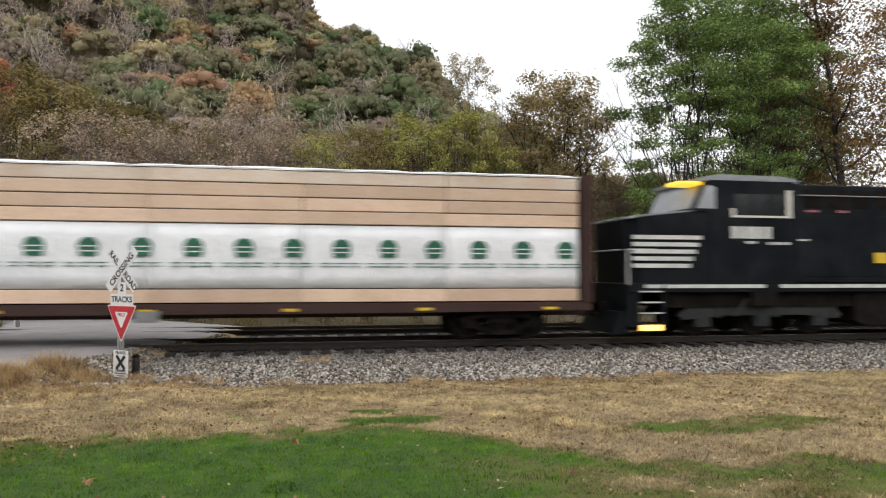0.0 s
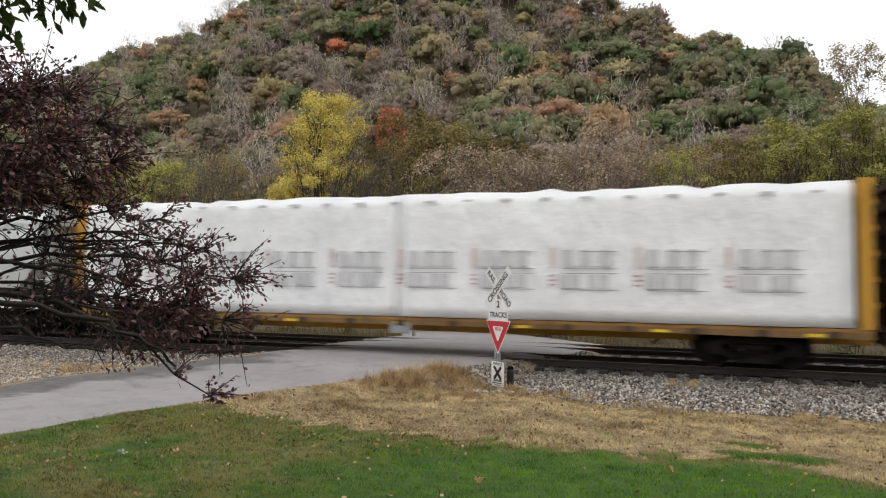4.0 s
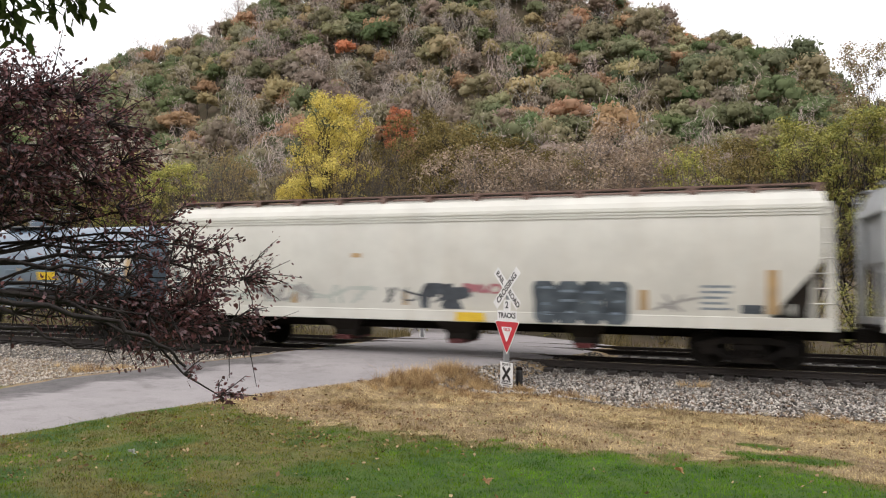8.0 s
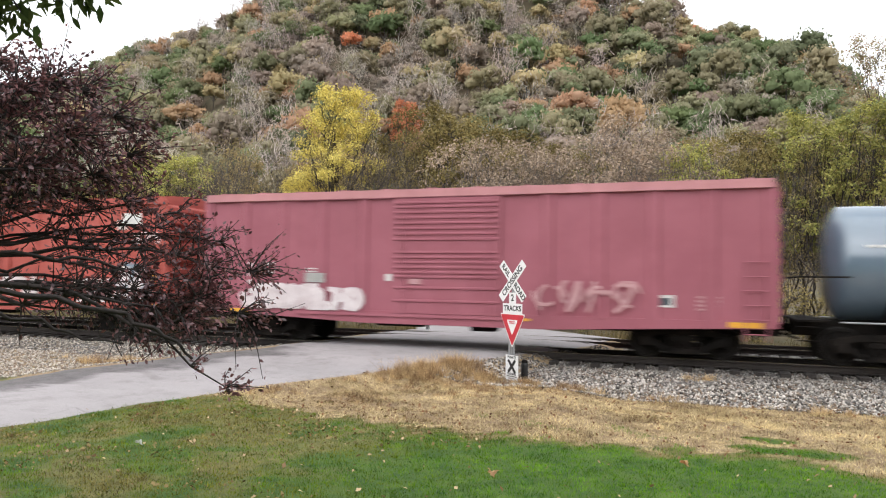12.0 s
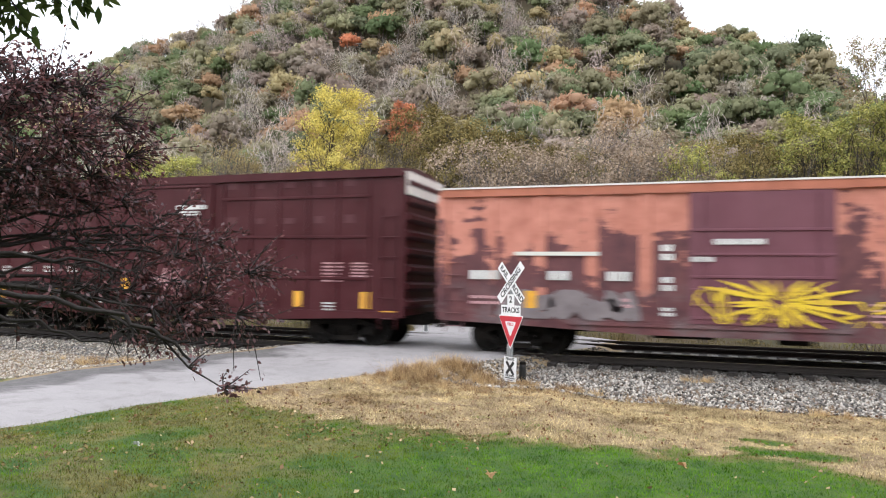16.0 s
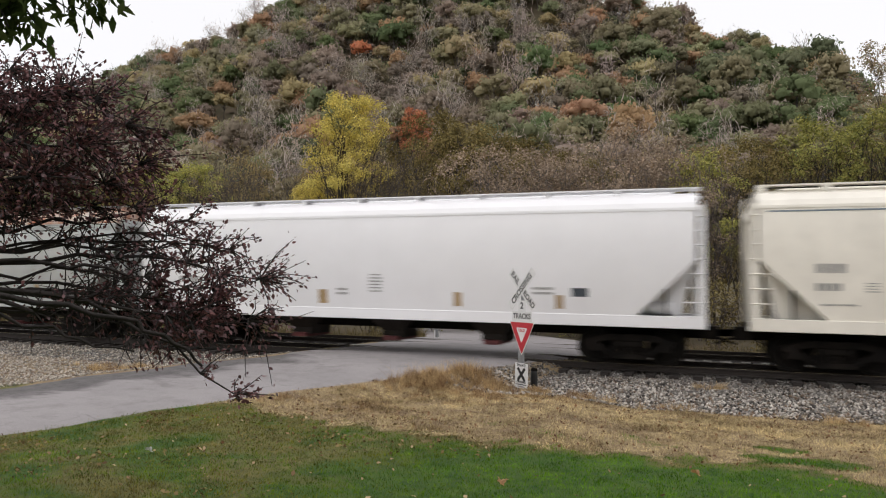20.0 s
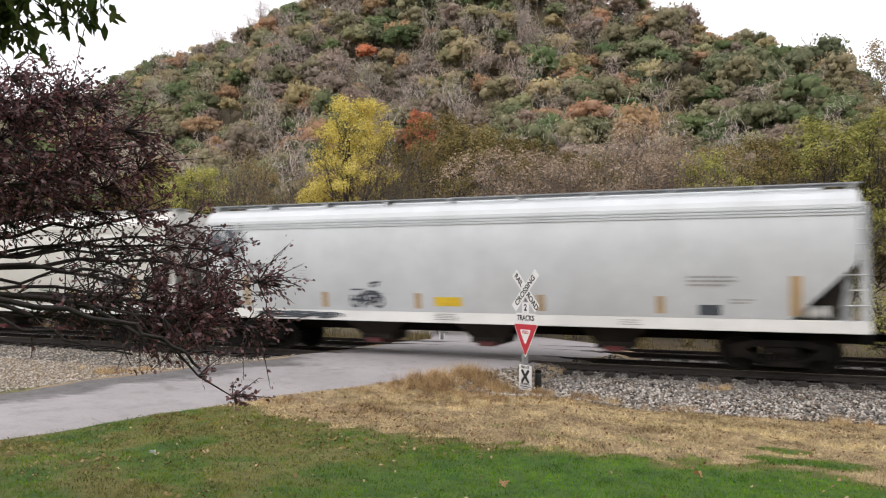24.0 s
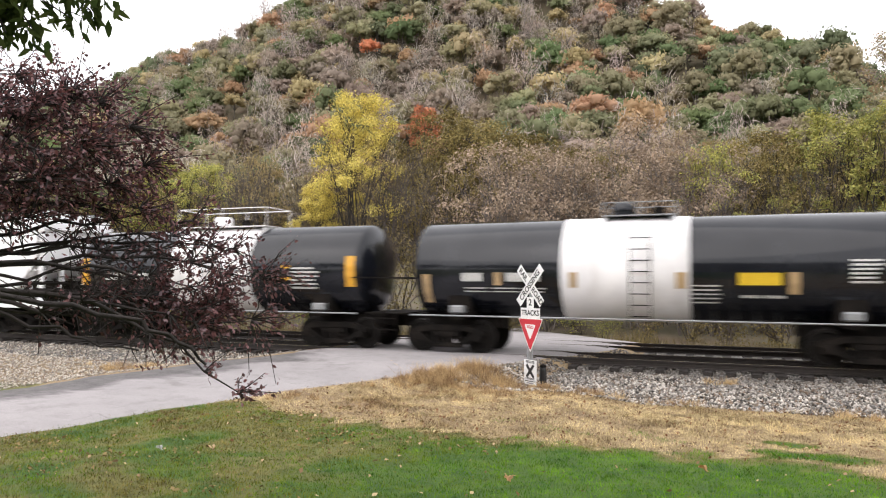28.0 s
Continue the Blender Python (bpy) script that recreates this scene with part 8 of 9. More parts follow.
BRIGHT = ((-121, 236, "orange", 4.4, 1.1), (-177, 245, "gold", 4.4, 1.1), (-173, 289, "rust", 5.6, 1.2), (-180, 266, "rust", 4.6, 1.2), (-86, 238, "pale", 5.0, 1.2), (-67, 213, "rust", 4.2, 1.4), (-63, 237, "gold", 4.2, 1.2),
          (-159, 205, "gold", 4.4, 1.1), (-136, 185, "gold", 3.4, 1.2), (2, 302, "orange", 4.4, 1.1), (10, 301, "rust", 3.8, 1.2), (-1, 255, "rust", 4.6, 1.1), (-167, 215, "rust", 4.6, 1.3), (-258, 292, "rust", 5.0, 1.2), (-133, 207, "gold", 3.8, 1.2), (-30, 249, "pale", 5.0, 1.1),
          (-18, 226, "pale", 4.4, 1.0), (20, 265, "rust", 4.0, 1.1), (-55, 268, "gold", 4.6, 1.1), (-112, 215, "rust", 3.6, 1.1))  # trees that stand out by their colour: x, y, kind, radius, height
leafy, leafless = [], []
y = 122.0
while y < 314:
    step = 5.8
    x = max(-1.25 * y - 30, -420)
    while x < min(0.75 * y + 20, 210):
        px, py = x + rng_w.uniform(-2.7, 2.7), y + rng_w.uniform(-2.7, 2.7)
        hides = any(b[1] - 13 < py < b[1] + 3 and abs(px - b[0] * py / b[1]) < b[3] + 1.2 for b in BRIGHT)
        if hides or (120 < py < 180 and abs(px + 72.5 * py / 175) < 5.5):  # left clear to fit the camera view of the bright trees
            x += step
            continue
        patch = math.sin(px / 41 + 1.2) * math.cos(py / 33 + 0.4) + 0.5 * math.sin(px / 17 - py / 23)
        greenish = 0.46 + 0.24 * patch + (0.22 if px > -0.10 * py and py > 190 else 0) + (0.15 if px < -0.75 * py else 0) - (0.12 if -0.45 * py < px < -0.15 * py else 0)
        if rng_w.uniform() < greenish:
            kind = ("green", "olive", "moss", "green", "dark", "olive", "moss", "pale", "green", "olive")[int(rng_w.integers(0, 10))]
        else:
            kind = ("mauve", "mauve", "brown", "mauve", "olive", "brown", "mauve", "gold", "brown", "mauve", "rust", "mauve", "rust", "gold", "brown", "olive")[int(rng_w.integers(0, 16))]
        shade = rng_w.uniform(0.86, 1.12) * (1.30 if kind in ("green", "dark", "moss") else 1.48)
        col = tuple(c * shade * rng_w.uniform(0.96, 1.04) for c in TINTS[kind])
        r = rng_w.choice((3.2, 3.9, 4.6, 5.3, 6.2)) * rng_w.uniform(0.9, 1.1)
        k = int(rng_w.integers(0, 5))
        tall = rng_w.uniform(0.95, 1.4)
        if kind == "mauve":
            leafless.append((px, py, r * 1.1, rng_w.uniform(0, 6.28), tall, tuple(c * 1.42 for c in col), k))
            leafy.append((px, py, r * 0.75, rng_w.uniform(0, 6.28), 0.7, tuple(c * 0.92 for c in col), k + 10))
        else:
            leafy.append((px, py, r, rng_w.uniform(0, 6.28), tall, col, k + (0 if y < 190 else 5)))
        x += step * rng_w.uniform(0.8, 1.2)
    y += step * 0.92
for px, py, kind, r, tall in BRIGHT:
    leafy.append((px, py, r, px * 1.7, tall, tuple(c * 1.45 for c in TINTS[kind]), abs(px) % 5))
fir_p = []
for k in range(3):  # dark conifers on the shoulder: tiers of drooping sprays round a straight stem
    rz = rng_w.uniform(0.05, 1, 420) ** 0.8
    ra = rng_w.uniform(0, 2 * np.pi, 420)
    rr = (1 - rz) * (0.75 + 0.25 * np.sin(rz * 46)) * rng_w.uniform(0.5, 1.05, 420)
    q = np.stack([rr * np.cos(ra), rr * np.sin(ra), 0.25 + rz * 2.9], -1)
    lv, lf = leaf_quads(q, 0.24, rng_w, 0.7, out=np.stack([np.cos(ra), np.sin(ra), 0.6 + 0 * ra], -1))
    tv, tf = tubes([(np.array([0, 0, -0.5]), np.array([0, 0, 3.1]), 0.06, 0.01)], 3)
    fir_p.append((np.concatenate([lv, tv]), np.concatenate([lf, tf + len(lv)]), np.concatenate([np.zeros(len(lv)), np.ones(len(tv))])))
firs = [(px, py, r, px * 1.3, 1.0, tuple(c * 1.25 for c in TINTS["dark"]), i % 3) for i, (px, py, r) in enumerate(((26, 300, 3.6), (22, 299, 2.8), (30, 301, 3.0), (42, 301, 2.8), (47, 300, 2.6), (-215, 300, 3.0)))]
L_WOOD = leaf_mat("autumn_wood_leaves", (0.96, 0.96, 0.95), (1.06, 1.05, 1.04), 0.35, True)
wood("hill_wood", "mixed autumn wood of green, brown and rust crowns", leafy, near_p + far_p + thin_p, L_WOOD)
# autumn trees behind the added wall, seen only where the tank cars mirror them
rear = [(x + rng_w.uniform(-2, 2), -34 + rng_w.uniform(-4, 4), rng_w.uniform(5.2, 6.6), rng_w.uniform(0, 6.28), rng_w.uniform(0.9, 1.1), TINTS[("olive", "brown", "green", "moss")[i % 4]], i % 5) for i, x in enumerate(range(-130, 110, 6))]
wood("rear_wood", "row of autumn trees behind the added wall", rear, far_p, L_WOOD)
wood("fir_group", "dark green conifers on the shoulder of the hill", firs, fir_p, L_WOOD)
wood("bare_wood", "leafless grey-mauve trees among the wood", leafless, bare_p, L_WOOD)


# ---- purple-leaved plum beside the porch ----
def plum_leaf_mat():
    """Dull purple with a waxy gloss."""
    m = leaf_mat("purple_plum_leaves", (0.046, 0.020, 0.023), (0.185, 0.072, 0.066), 0.25)
    n, l = m.node_tree.nodes, m.node_tree.links
    gloss, both = n.new("ShaderNodeBsdfGlossy"), n.new("ShaderNodeMixShader")
    gloss.inputs["Roughness"].default_value = 0.38
    gloss.inputs["Color"].default_value = (0.9, 0.85, 0.88, 1)
    both.inputs[0].default_value = 0.055
    l.new(n["Mix Shader"].outputs[0], both.inputs[1])
    l.new(gloss.outputs[0], both.inputs[2])
    l.new(both.outputs[0], n["Material Output"].inputs["Surface"])
    return m


def curve_pts(a, b, c, n):
    """Points on a bow from a over b to c."""
    a, b, c = (np.array(p, float) for p in (a, b, c))
    t = np.linspace(0, 1, n + 1)[:, None]
    return (1 - t) ** 2 * a + 2 * t * (1 - t) * b + t * t * c


def bent_leaves(pts, dirs, size, rng, wide=0.5):
    """Pointed leaves folded along the midrib: two quads each."""
    n = len(pts)
    d = dirs + rng.standard_normal((n, 3)) * 0.6
    d[:, 2] -= 0.35
    d /= np.linalg.norm(d, axis=1, keepdims=True)
    s = np.cross(d, rng.standard_normal((n, 3)))
    s /= np.linalg.norm(s, axis=1, keepdims=True)
    u = np.cross(s, d)
    L = size * rng.uniform(0.6, 1.25, (n, 1))
    W = L * wide * 0.5
    v = np.stack([pts, pts + d * L * 0.45 + s * W + u * W * 0.35, pts + d * L * 0.8 + s * W * 0.55 + u * W * 0.1, pts + d * L, pts + d * L * 0.8 - s * W * 0.55 + u * W * 0.1, pts + d * L * 0.45 - s * W + u * W * 0.35, pts + d * L * 0.5], 1)
    k = np.arange(n)[:, None] * 7
    f = np.concatenate([k + np.array([[0, 1, 2, 6]]), k + np.array([[0, 6, 4, 5]])], 0)
    tip = np.concatenate([k + np.array([[6, 2, 3, 4]])], 0)
    return v.reshape(-1, 3), np.concatenate([f, tip], 0)


def plum_tree():
    rng = np.random.default_rng(31)
    base = np.array([-6.1, 2.9, 0.0])
    z0 = float(land(base[0], base[1]))
    t = thing("plum_tree", "purple-leaved plum tree with dark drooping branches beside the lawn", "tree")
    segs, tips, tdir = [], [], []

    def limb(pts, r0, r1):
        n = len(pts) - 1
        for k in range(n):
            segs.append((pts[k], pts[k + 1], r0 + (r1 - r0) * k / n, r0 + (r1 - r0) * (k + 1) / n))

    limb(curve_pts((base[0], base[1], z0 - 0.3), (-6.15, 2.95, 0.7), (-6.0, 3.0, 1.75), 6), 0.13, 0.10)
    fork = (-6.0, 3.0, 1.7)
    # leaves: how many sprays each limb carries, and how long its side twigs are
    limbs = [
        (fork, (-4.0, 3.65, 2.15), (-2.92, 3.98, 1.14), 0.050, 56, 0.24), (fork, (-4.4, 3.7, 1.95), (-3.08, 4.33, 1.62), 0.045, 60, 0.40),
        (fork, (-4.5, 3.8, 2.30), (-3.18, 4.60, 1.92), 0.045, 62, 0.40), (fork, (-4.6, 3.9, 2.35), (-3.50, 4.64, 2.16), 0.040, 56, 0.38),
        (fork, (-4.7, 3.9, 2.5), (-3.85, 4.55, 2.38), 0.040, 46, 0.34), (fork, (-4.3, 3.5, 1.75), (-3.40, 3.96, 1.46), 0.050, 60, 0.36),
        (fork, (-4.9, 3.5, 1.65), (-4.00, 3.90, 1.45), 0.040, 34, 0.34), (fork, (-4.4, 3.8, 2.05), (-3.35, 4.2, 1.66), 0.035, 60, 0.38)]
    limbs += [
        (fork, (-4.5, 3.8, 2.3), (-3.55, 4.45, 2.05), 0.03, 66, 0.34), (fork, (-4.5, 3.7, 2.1), (-3.40, 4.30, 1.85), 0.03, 70, 0.34), (fork, (-4.4, 3.6, 1.9), (-3.30, 4.15, 1.72), 0.03, 60, 0.32),
        (fork, (-4.6, 3.9, 2.4), (-3.75, 4.50, 2.22), 0.03, 60, 0.32), (fork, (-4.4, 3.6, 1.8), (-3.55, 4.05, 1.52), 0.03, 60, 0.30), (fork, (-4.8, 3.8, 2.3), (-4.0, 4.3, 2.1), 0.03, 50, 0.34), (fork, (-4.6, 3.6, 1.8), (-3.75, 4.0, 1.55), 0.03, 50, 0.30)]
    top = (-5.9, 3.05, 2.4)
    limb(curve_pts(fork, (-6.0, 3.0, 2.1), top, 4), 0.10, 0.08)
    limbs += [
        (top, (-5.1, 3.7, 2.9), (-4.22, 4.40, 2.98), 0.045, 120, 0.42), (top, (-5.2, 3.6, 3.2), (-4.25, 4.28, 3.28), 0.045, 120, 0.42),
        (top, (-5.3, 3.5, 3.4), (-4.45, 4.15, 3.46), 0.040, 110, 0.40), (top, (-5.1, 3.8, 2.6), (-4.15, 4.30, 2.62), 0.040, 100, 0.38),
        (top, (-5.3, 3.4, 3.4), (-4.60, 3.98, 3.50), 0.040, 115, 0.40), (top, (-5.3, 3.3, 3.2), (-4.55, 3.66, 3.34), 0.040, 115, 0.40),
        (top, (-5.0, 3.4, 2.9), (-4.15, 3.75, 3.02), 0.040, 125, 0.42), (top, (-5.0, 3.3, 2.6), (-4.28, 3.58, 2.76), 0.040, 125, 0.42),
        (top, (-5.0, 3.6, 2.6), (-4.22, 4.06, 2.78), 0.040, 125, 0.42), (top, (-5.2, 3.3, 2.4), (-4.52, 3.64, 2.50), 0.040, 100, 0.40),
        (top, (-6.0, 3.6, 3.4), (-5.60, 4.30, 3.70), 0.040, 100, 0.45), (top, (-6.6, 3.0, 3.4), (-7.00, 3.40, 3.80), 0.040, 100, 0.5),
        (top, (-5.9, 2.5, 3.4), (-5.70, 1.90, 3.70), 0.040, 80, 0.5), (top, (-6.5, 2.6, 2.8), (-7.30, 2.30, 3.00), 0.040, 80, 0.5)]
    # old bare limbs low in the crown
    for pts, r0, r1 in (((fork, (-4.75, 3.02, 1.86), (-4.05, 3.2, 1.80), (-3.54, 3.6, 1.64), (-3.25, 3.8, 1.49), (-3.12, 3.9, 1.34)), 0.034, 0.009), ((fork, (-5.0, 3.3, 1.98), (-4.4, 3.6, 2.02), (-3.95, 3.85, 1.98), (-3.6, 4.1, 1.84)), 0.028, 0.008), (((-4.75, 3.02, 1.86), (-4.2, 3.15, 1.70), (-3.8, 3.4, 1.52), (-3.5, 3.65, 1.44)), 0.022, 0.006)):
        pts = np.array(pts, float)
        u = np.linspace(0, len(pts) - 1, 4 * len(pts) - 3)
        pts = np.stack([np.interp(u, np.arange(len(pts)), pts[:, i]) for i in range(3)], -1)
        pts[1:] += rng.standard_normal((len(pts) - 1, 3)) * 0.016
        limb(pts, r0 * 0.8, r1)
    for a, b, c, r, twigs, tl in limbs:
        if a is top and c[0] > -5:
            b, c = (b[0], b[1], b[2] - 0.08), (c[0], c[1], c[2] - 0.15)
        first = 7 if a is fork else 5
        twigs = int(twigs * (1.0 if a is fork else 0.85))
        if a is fork:  # the lower boughs are half bare
            twigs = int(twigs * (0.62 if c[0] < -3.45 else 0.6 if c[2] < 1.3 else 1.08))
            if 1.3 < c[2] < 1.6:
                b, c = (b[0], b[1], b[2] + 0.10), (c[0] + 0.12, c[1], c[2] + 0.14)
        pts = curve_pts(a, b, c, 12)
        pts[1:-1] += rng.standard_normal((11, 3)) * 0.025
        limb(pts, r * (0.62 if a is fork else 1.0), 0.005)
        for k in range(twigs):
            i = int(rng.integers(first, 13)) if rng.uniform() < 0.85 else 12
            p = pts[i]
            out = (pts[i] - pts[i - 1])
            out = out / np.linalg.norm(out)
            d = out * 0.7 + rng.standard_normal(3) * 0.62
            if p[2] < 1.45:
                d[2] = abs(d[2]) * (1.0 if c[2] > 1.3 else 0.35)
            d /= np.linalg.norm(d)
            ln = tl * rng.uniform(0.35, 1.0)
            q = p + d * ln * 0.55 + rng.standard_normal(3) * 0.02
            e = q + (d + rng.standard_normal(3) * 0.35 + np.array([0, 0, -0.1])) * ln * 0.5
            segs.append((p, q, 0.006, 0.004))
            segs.append((q, e, 0.004, 0.002))
            for s in range(int(rng.integers(11, 18)) if a is top else int(rng.integers(8, 15))):
                w = rng.uniform(0.25, 1.0)
                tips.append((p + (q - p) * w / 0.5) if w < 0.5 else q + (e - q) * (w - 0.5) / 0.5)
                tdir.append(d)
    v, f = tubes(segs, 5)
    sheet("trunk", mesh_of("trunk", v, f), BARK_DARK, t)
    tips, tdir = np.array(tips) + rng.standard_normal((len(tips), 3)) * 0.018, np.array(tdir)
    inner = (tips[:, 0] < -0.92 * tips[:, 1]) & (tips[:, 2] < 1.87 + 0.12 * tips[:, 1]) & (tips[:, 2] > 1.3)  # thinned to fit the camera view: few leaves on sight lines to the cars
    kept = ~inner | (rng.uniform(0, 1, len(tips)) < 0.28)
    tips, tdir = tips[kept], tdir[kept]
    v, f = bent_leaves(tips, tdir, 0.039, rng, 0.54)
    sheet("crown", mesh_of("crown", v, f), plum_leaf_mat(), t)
    return t


plum_tree()


def porch_tree():
    """A leafy bough that hangs into view from a tree close by."""
    rng = np.random.default_rng(41)
    t = thing("shade_tree", "green-leaved tree with a low bough overhead", "tree")
    segs, tips, tdir = [], [], []

    def limb(pts, r0, r1):
        n = len(pts) - 1
        for k in range(n):
            segs.append((pts[k], pts[k + 1], r0 + (r1 - r0) * k / n, r0 + (r1 - r0) * (k + 1) / n))
    z0 = float(land(-4.6, -1.2))
    limb(curve_pts((-4.6, -1.2, z0 - 0.3), (-4.7, -1.2, 2), (-4.4, -1.0, 4.2), 7), 0.17, 0.11)
    limb(curve_pts((-4.4, -1.0, 4.2), (-4.3, -0.9, 5.5), (-4.6, -0.6, 7.0), 5), 0.11, 0.03)
    bough = curve_pts((-4.45, -1.05, 3.6), (-3.6, 0.6, 4.0), (-2.42, 1.95, 3.12), 12)
    limb(bough, 0.06, 0.008)
    spots = [(-2.42, 1.98, 2.86, 26), (-2.52, 1.86, 2.84, 26), (-2.46, 1.95, 2.92, 30), (-2.36, 2.08, 2.96, 24), (-2.55, 1.9, 2.95, 26), (-2.30, 2.12, 3.0, 22), (-2.50, 1.9, 2.92, 24), (-2.34, 2.06, 3.05, 20), (-2.56, 1.86, 2.9, 22), (-2.44, 1.93, 2.92, 24), (-2.40, 2.05, 2.99, 18), (-2.30, 2.14, 3.03, 22), (-2.46, 1.88, 2.84, 20), (-2.52, 1.92, 3.0, 22), (-2.22, 2.16, 3.06, 14), (-2.36, 2.1, 3.12, 26), (-2.6, 1.9, 3.1, 26)]
    for x, y, z, n in spots:
        p = bough[int(rng.integers(8, 13))]
        e = np.array([x, y, z])
        pts = curve_pts(p, (p + e) / 2 + np.array([0, 0, 0.05]), e, 4)
        limb(pts, 0.007, 0.003)
        for k in range(n * 2):
            i = int(rng.integers(2, 5))
            tips.append(pts[i] + rng.standard_normal(3) * 0.034)
            tdir.append(np.array([rng.normal(0, 0.5), rng.normal(0, 0.5), -0.75]))
    for k in range(60):  # the rest of the crown
        p = np.array([-4.5, -0.8, 5.0]) + rng.standard_normal(3) * np.array([1.3, 1.3, 1.0])
        segs.append((np.array([-4.45, -0.95, 4.2 + rng.uniform(0, 2)]), p, 0.03, 0.006))
        for s in range(40):
            tips.append(p + rng.standard_normal(3) * 0.35)
            tdir.append(np.array([rng.normal(0, 0.5), rng.normal(0, 0.5), -0.6]))
    v, f = tubes(segs, 5)
    sheet("trunk", mesh_of("trunk", v, f), BARK_DARK, t)
    v, f = bent_leaves(np.array(tips), np.array(tdir), 0.068, rng, 0.38)
    sheet("crown", mesh_of("crown", v, f), leaf_mat("dark_green_leaves", (0.035, 0.058, 0.016), (0.075, 0.095, 0.028), 0.3), t)


porch_tree()


# ---- grass, straw, fallen leaves ----
def blades(x, y, h, w, rng, lean=0.5):
    """Single bent-over blades as slim triangles."""
    n = len(x)
    z = land(x, y)
    a = rng.uniform(0, 2 * np.pi, n)
    ln = np.abs(rng.normal(0, lean, n)) * h
    dx, dy = np.cos(a), np.sin(a)
    b = rng.uniform(0, 2 * np.pi, n)
    p0 = np.stack([x - np.cos(b) * w / 2, y - np.sin(b) * w / 2, z - 0.01], -1)
    p1 = np.stack([x + np.cos(b) * w / 2, y + np.sin(b) * w / 2, z - 0.01], -1)
    p2 = np.stack([x + dx * ln, y + dy * ln, z + h], -1)
    return np.stack([p0, p1, p2], 1).reshape(-1, 3), np.arange(3 * n).reshape(n, 3)


rng_g = np.random.default_rng(9)


def scatter(n, x0, x1, y0, y1):
    """Points in a box of the lawn, off the road and the ballast."""
    x, y = rng_g.uniform(x0, x1, n), rng_g.uniform(y0, y1, n)
    off = (x > np.interp(y, RY, RR) + 0.02 + 0.12 * rng_g.standard_normal(n)) & ((y < 15.75 + 0.35 * waves(x * 1.7, y)) | (rng_g.uniform(0, 1, n) < 0.05))
    return x[off], y[off]


def tone(x, y, lo, hi, seed):
    """A tint for each plant: broad patches, small clumps and its own chance."""
    n = len(x)
    g = np.random.default_rng(seed)
    a = 0.5 + 0.34 * waves(x * 0.45 + seed, y * 1.5) + 0.32 * waves(x * 3.3, y * 4.7 + seed) + 0.42 * np.sin(x * 9.7 + 3 * np.sin(y * 6 + seed)) * np.cos(y * 17 + 2 * np.sin(x * 5)) + 0.3 * np.sin(x * 23 + y * 9) * np.cos(y * 41 - x * 7) + g.normal(0, 0.30, n)
    a = np.clip(a, 0, 1)[:, None]
    c = np.array(lo)[None] * (1 - a) + np.array(hi)[None] * a
    return np.repeat(np.concatenate([c, np.ones((n, 1))], 1), 3, 0)


x, y = scatter(560000, -14.2, 15.5, 5.6, 16.8)
d = dryness(x, y)
r = rng_g.uniform(0, 1, len(x))
left_mix = 0.28 * smooth01((-2.6 - x) / 3.5) * (0.6 + 0.6 * waves(x * 1.9 + 5, y * 2.3))
d = d - 0.6 * np.clip((blotch(x, y, 0.5, 17) - 0.5) * 2.2, 0, 1) * smooth01((14.0 - y) / 2.5) * smooth01((3 - x) / 3)  # green shoots scattered in the nearer straw
is_green = r > 0.05 + left_mix + (0.95 - left_mix) * smooth01((d - 0.2) / 0.6)
GRASS = leaf_mat("grass_blades", (0.85, 0.85, 0.85), (1.15, 1.15, 1.15), 0.35, True)
gx_, gy_ = x[is_green], y[is_green]
v, f = blades(gx_, gy_, rng_g.uniform(0.010, 0.036, len(gx_)) * (0.7 + 1.1 * blotch(gx_, gy_, 0.22, 14)), 0.009, rng_g, 0.9)
lush = tone(gx_, gy_, (0.018, 0.092, 0.002), (0.140, 0.290, 0.010), 3)
worn = np.repeat(np.clip(0.10 + smooth01((-1.5 - gx_) / 5) * (0.10 + 1.3 * blotch(gx_, gy_, 0.8, 12)), 0, 0.95), 3)[:, None]
lush = lush * (1 - worn) + tone(gx_, gy_, (0.034, 0.064, 0.003), (0.190, 0.165, 0.020), 4) * worn
lush[:, :3] *= np.repeat(0.72 + 1.0 * blotch(gx_, gy_, 0.30, 13), 3)[:, None]
tagged(sheet("lawn_grass", mesh_of("lawn_grass", v, f, lush), GRASS), "short green lawn grass", "grass", kind="stuff")
sx_, sy_ = x[~is_green], y[~is_green]
dry_h = rng_g.uniform(0.012, 0.05, len(sx_)) * (1 + 0.9 * (waves(sx_ * 1.1, sy_ * 1.3) > 0.3)) * np.where(dryness(sx_, sy_) < 0.5, 0.45, 1.0)
v, f = blades(sx_, sy_, dry_h, 0.009, rng_g, 1.5)
straw = tone(sx_, sy_, (0.135, 0.090, 0.048), (0.76, 0.63, 0.35), 5)
dead = np.repeat(smooth01((0.9 - dryness(sx_, sy_)) / 0.3), 3)[:, None]  # dead blades among the green are browner than the open straw
straw = straw * (1 - dead) + tone(sx_, sy_, (0.060, 0.055, 0.015), (0.25, 0.205, 0.066), 6) * dead
straw[:, :3] *= np.repeat(0.68 + 0.76 * blotch(sx_, sy_, 0.45, 15), 3)[:, None]
soil = np.maximum(np.exp(-((sx_ + 6.3) / 0.6) ** 2 - ((sy_ - 12.6) / 0.8) ** 2) * 0.8, 0.55 * smooth01((sy_ - 14.3) / 1.2) * blotch(sx_, sy_, 0.8, 16))  # bare brown earth, and matted brown stalks along the stones
soil = np.repeat(soil, 3)[:, None]
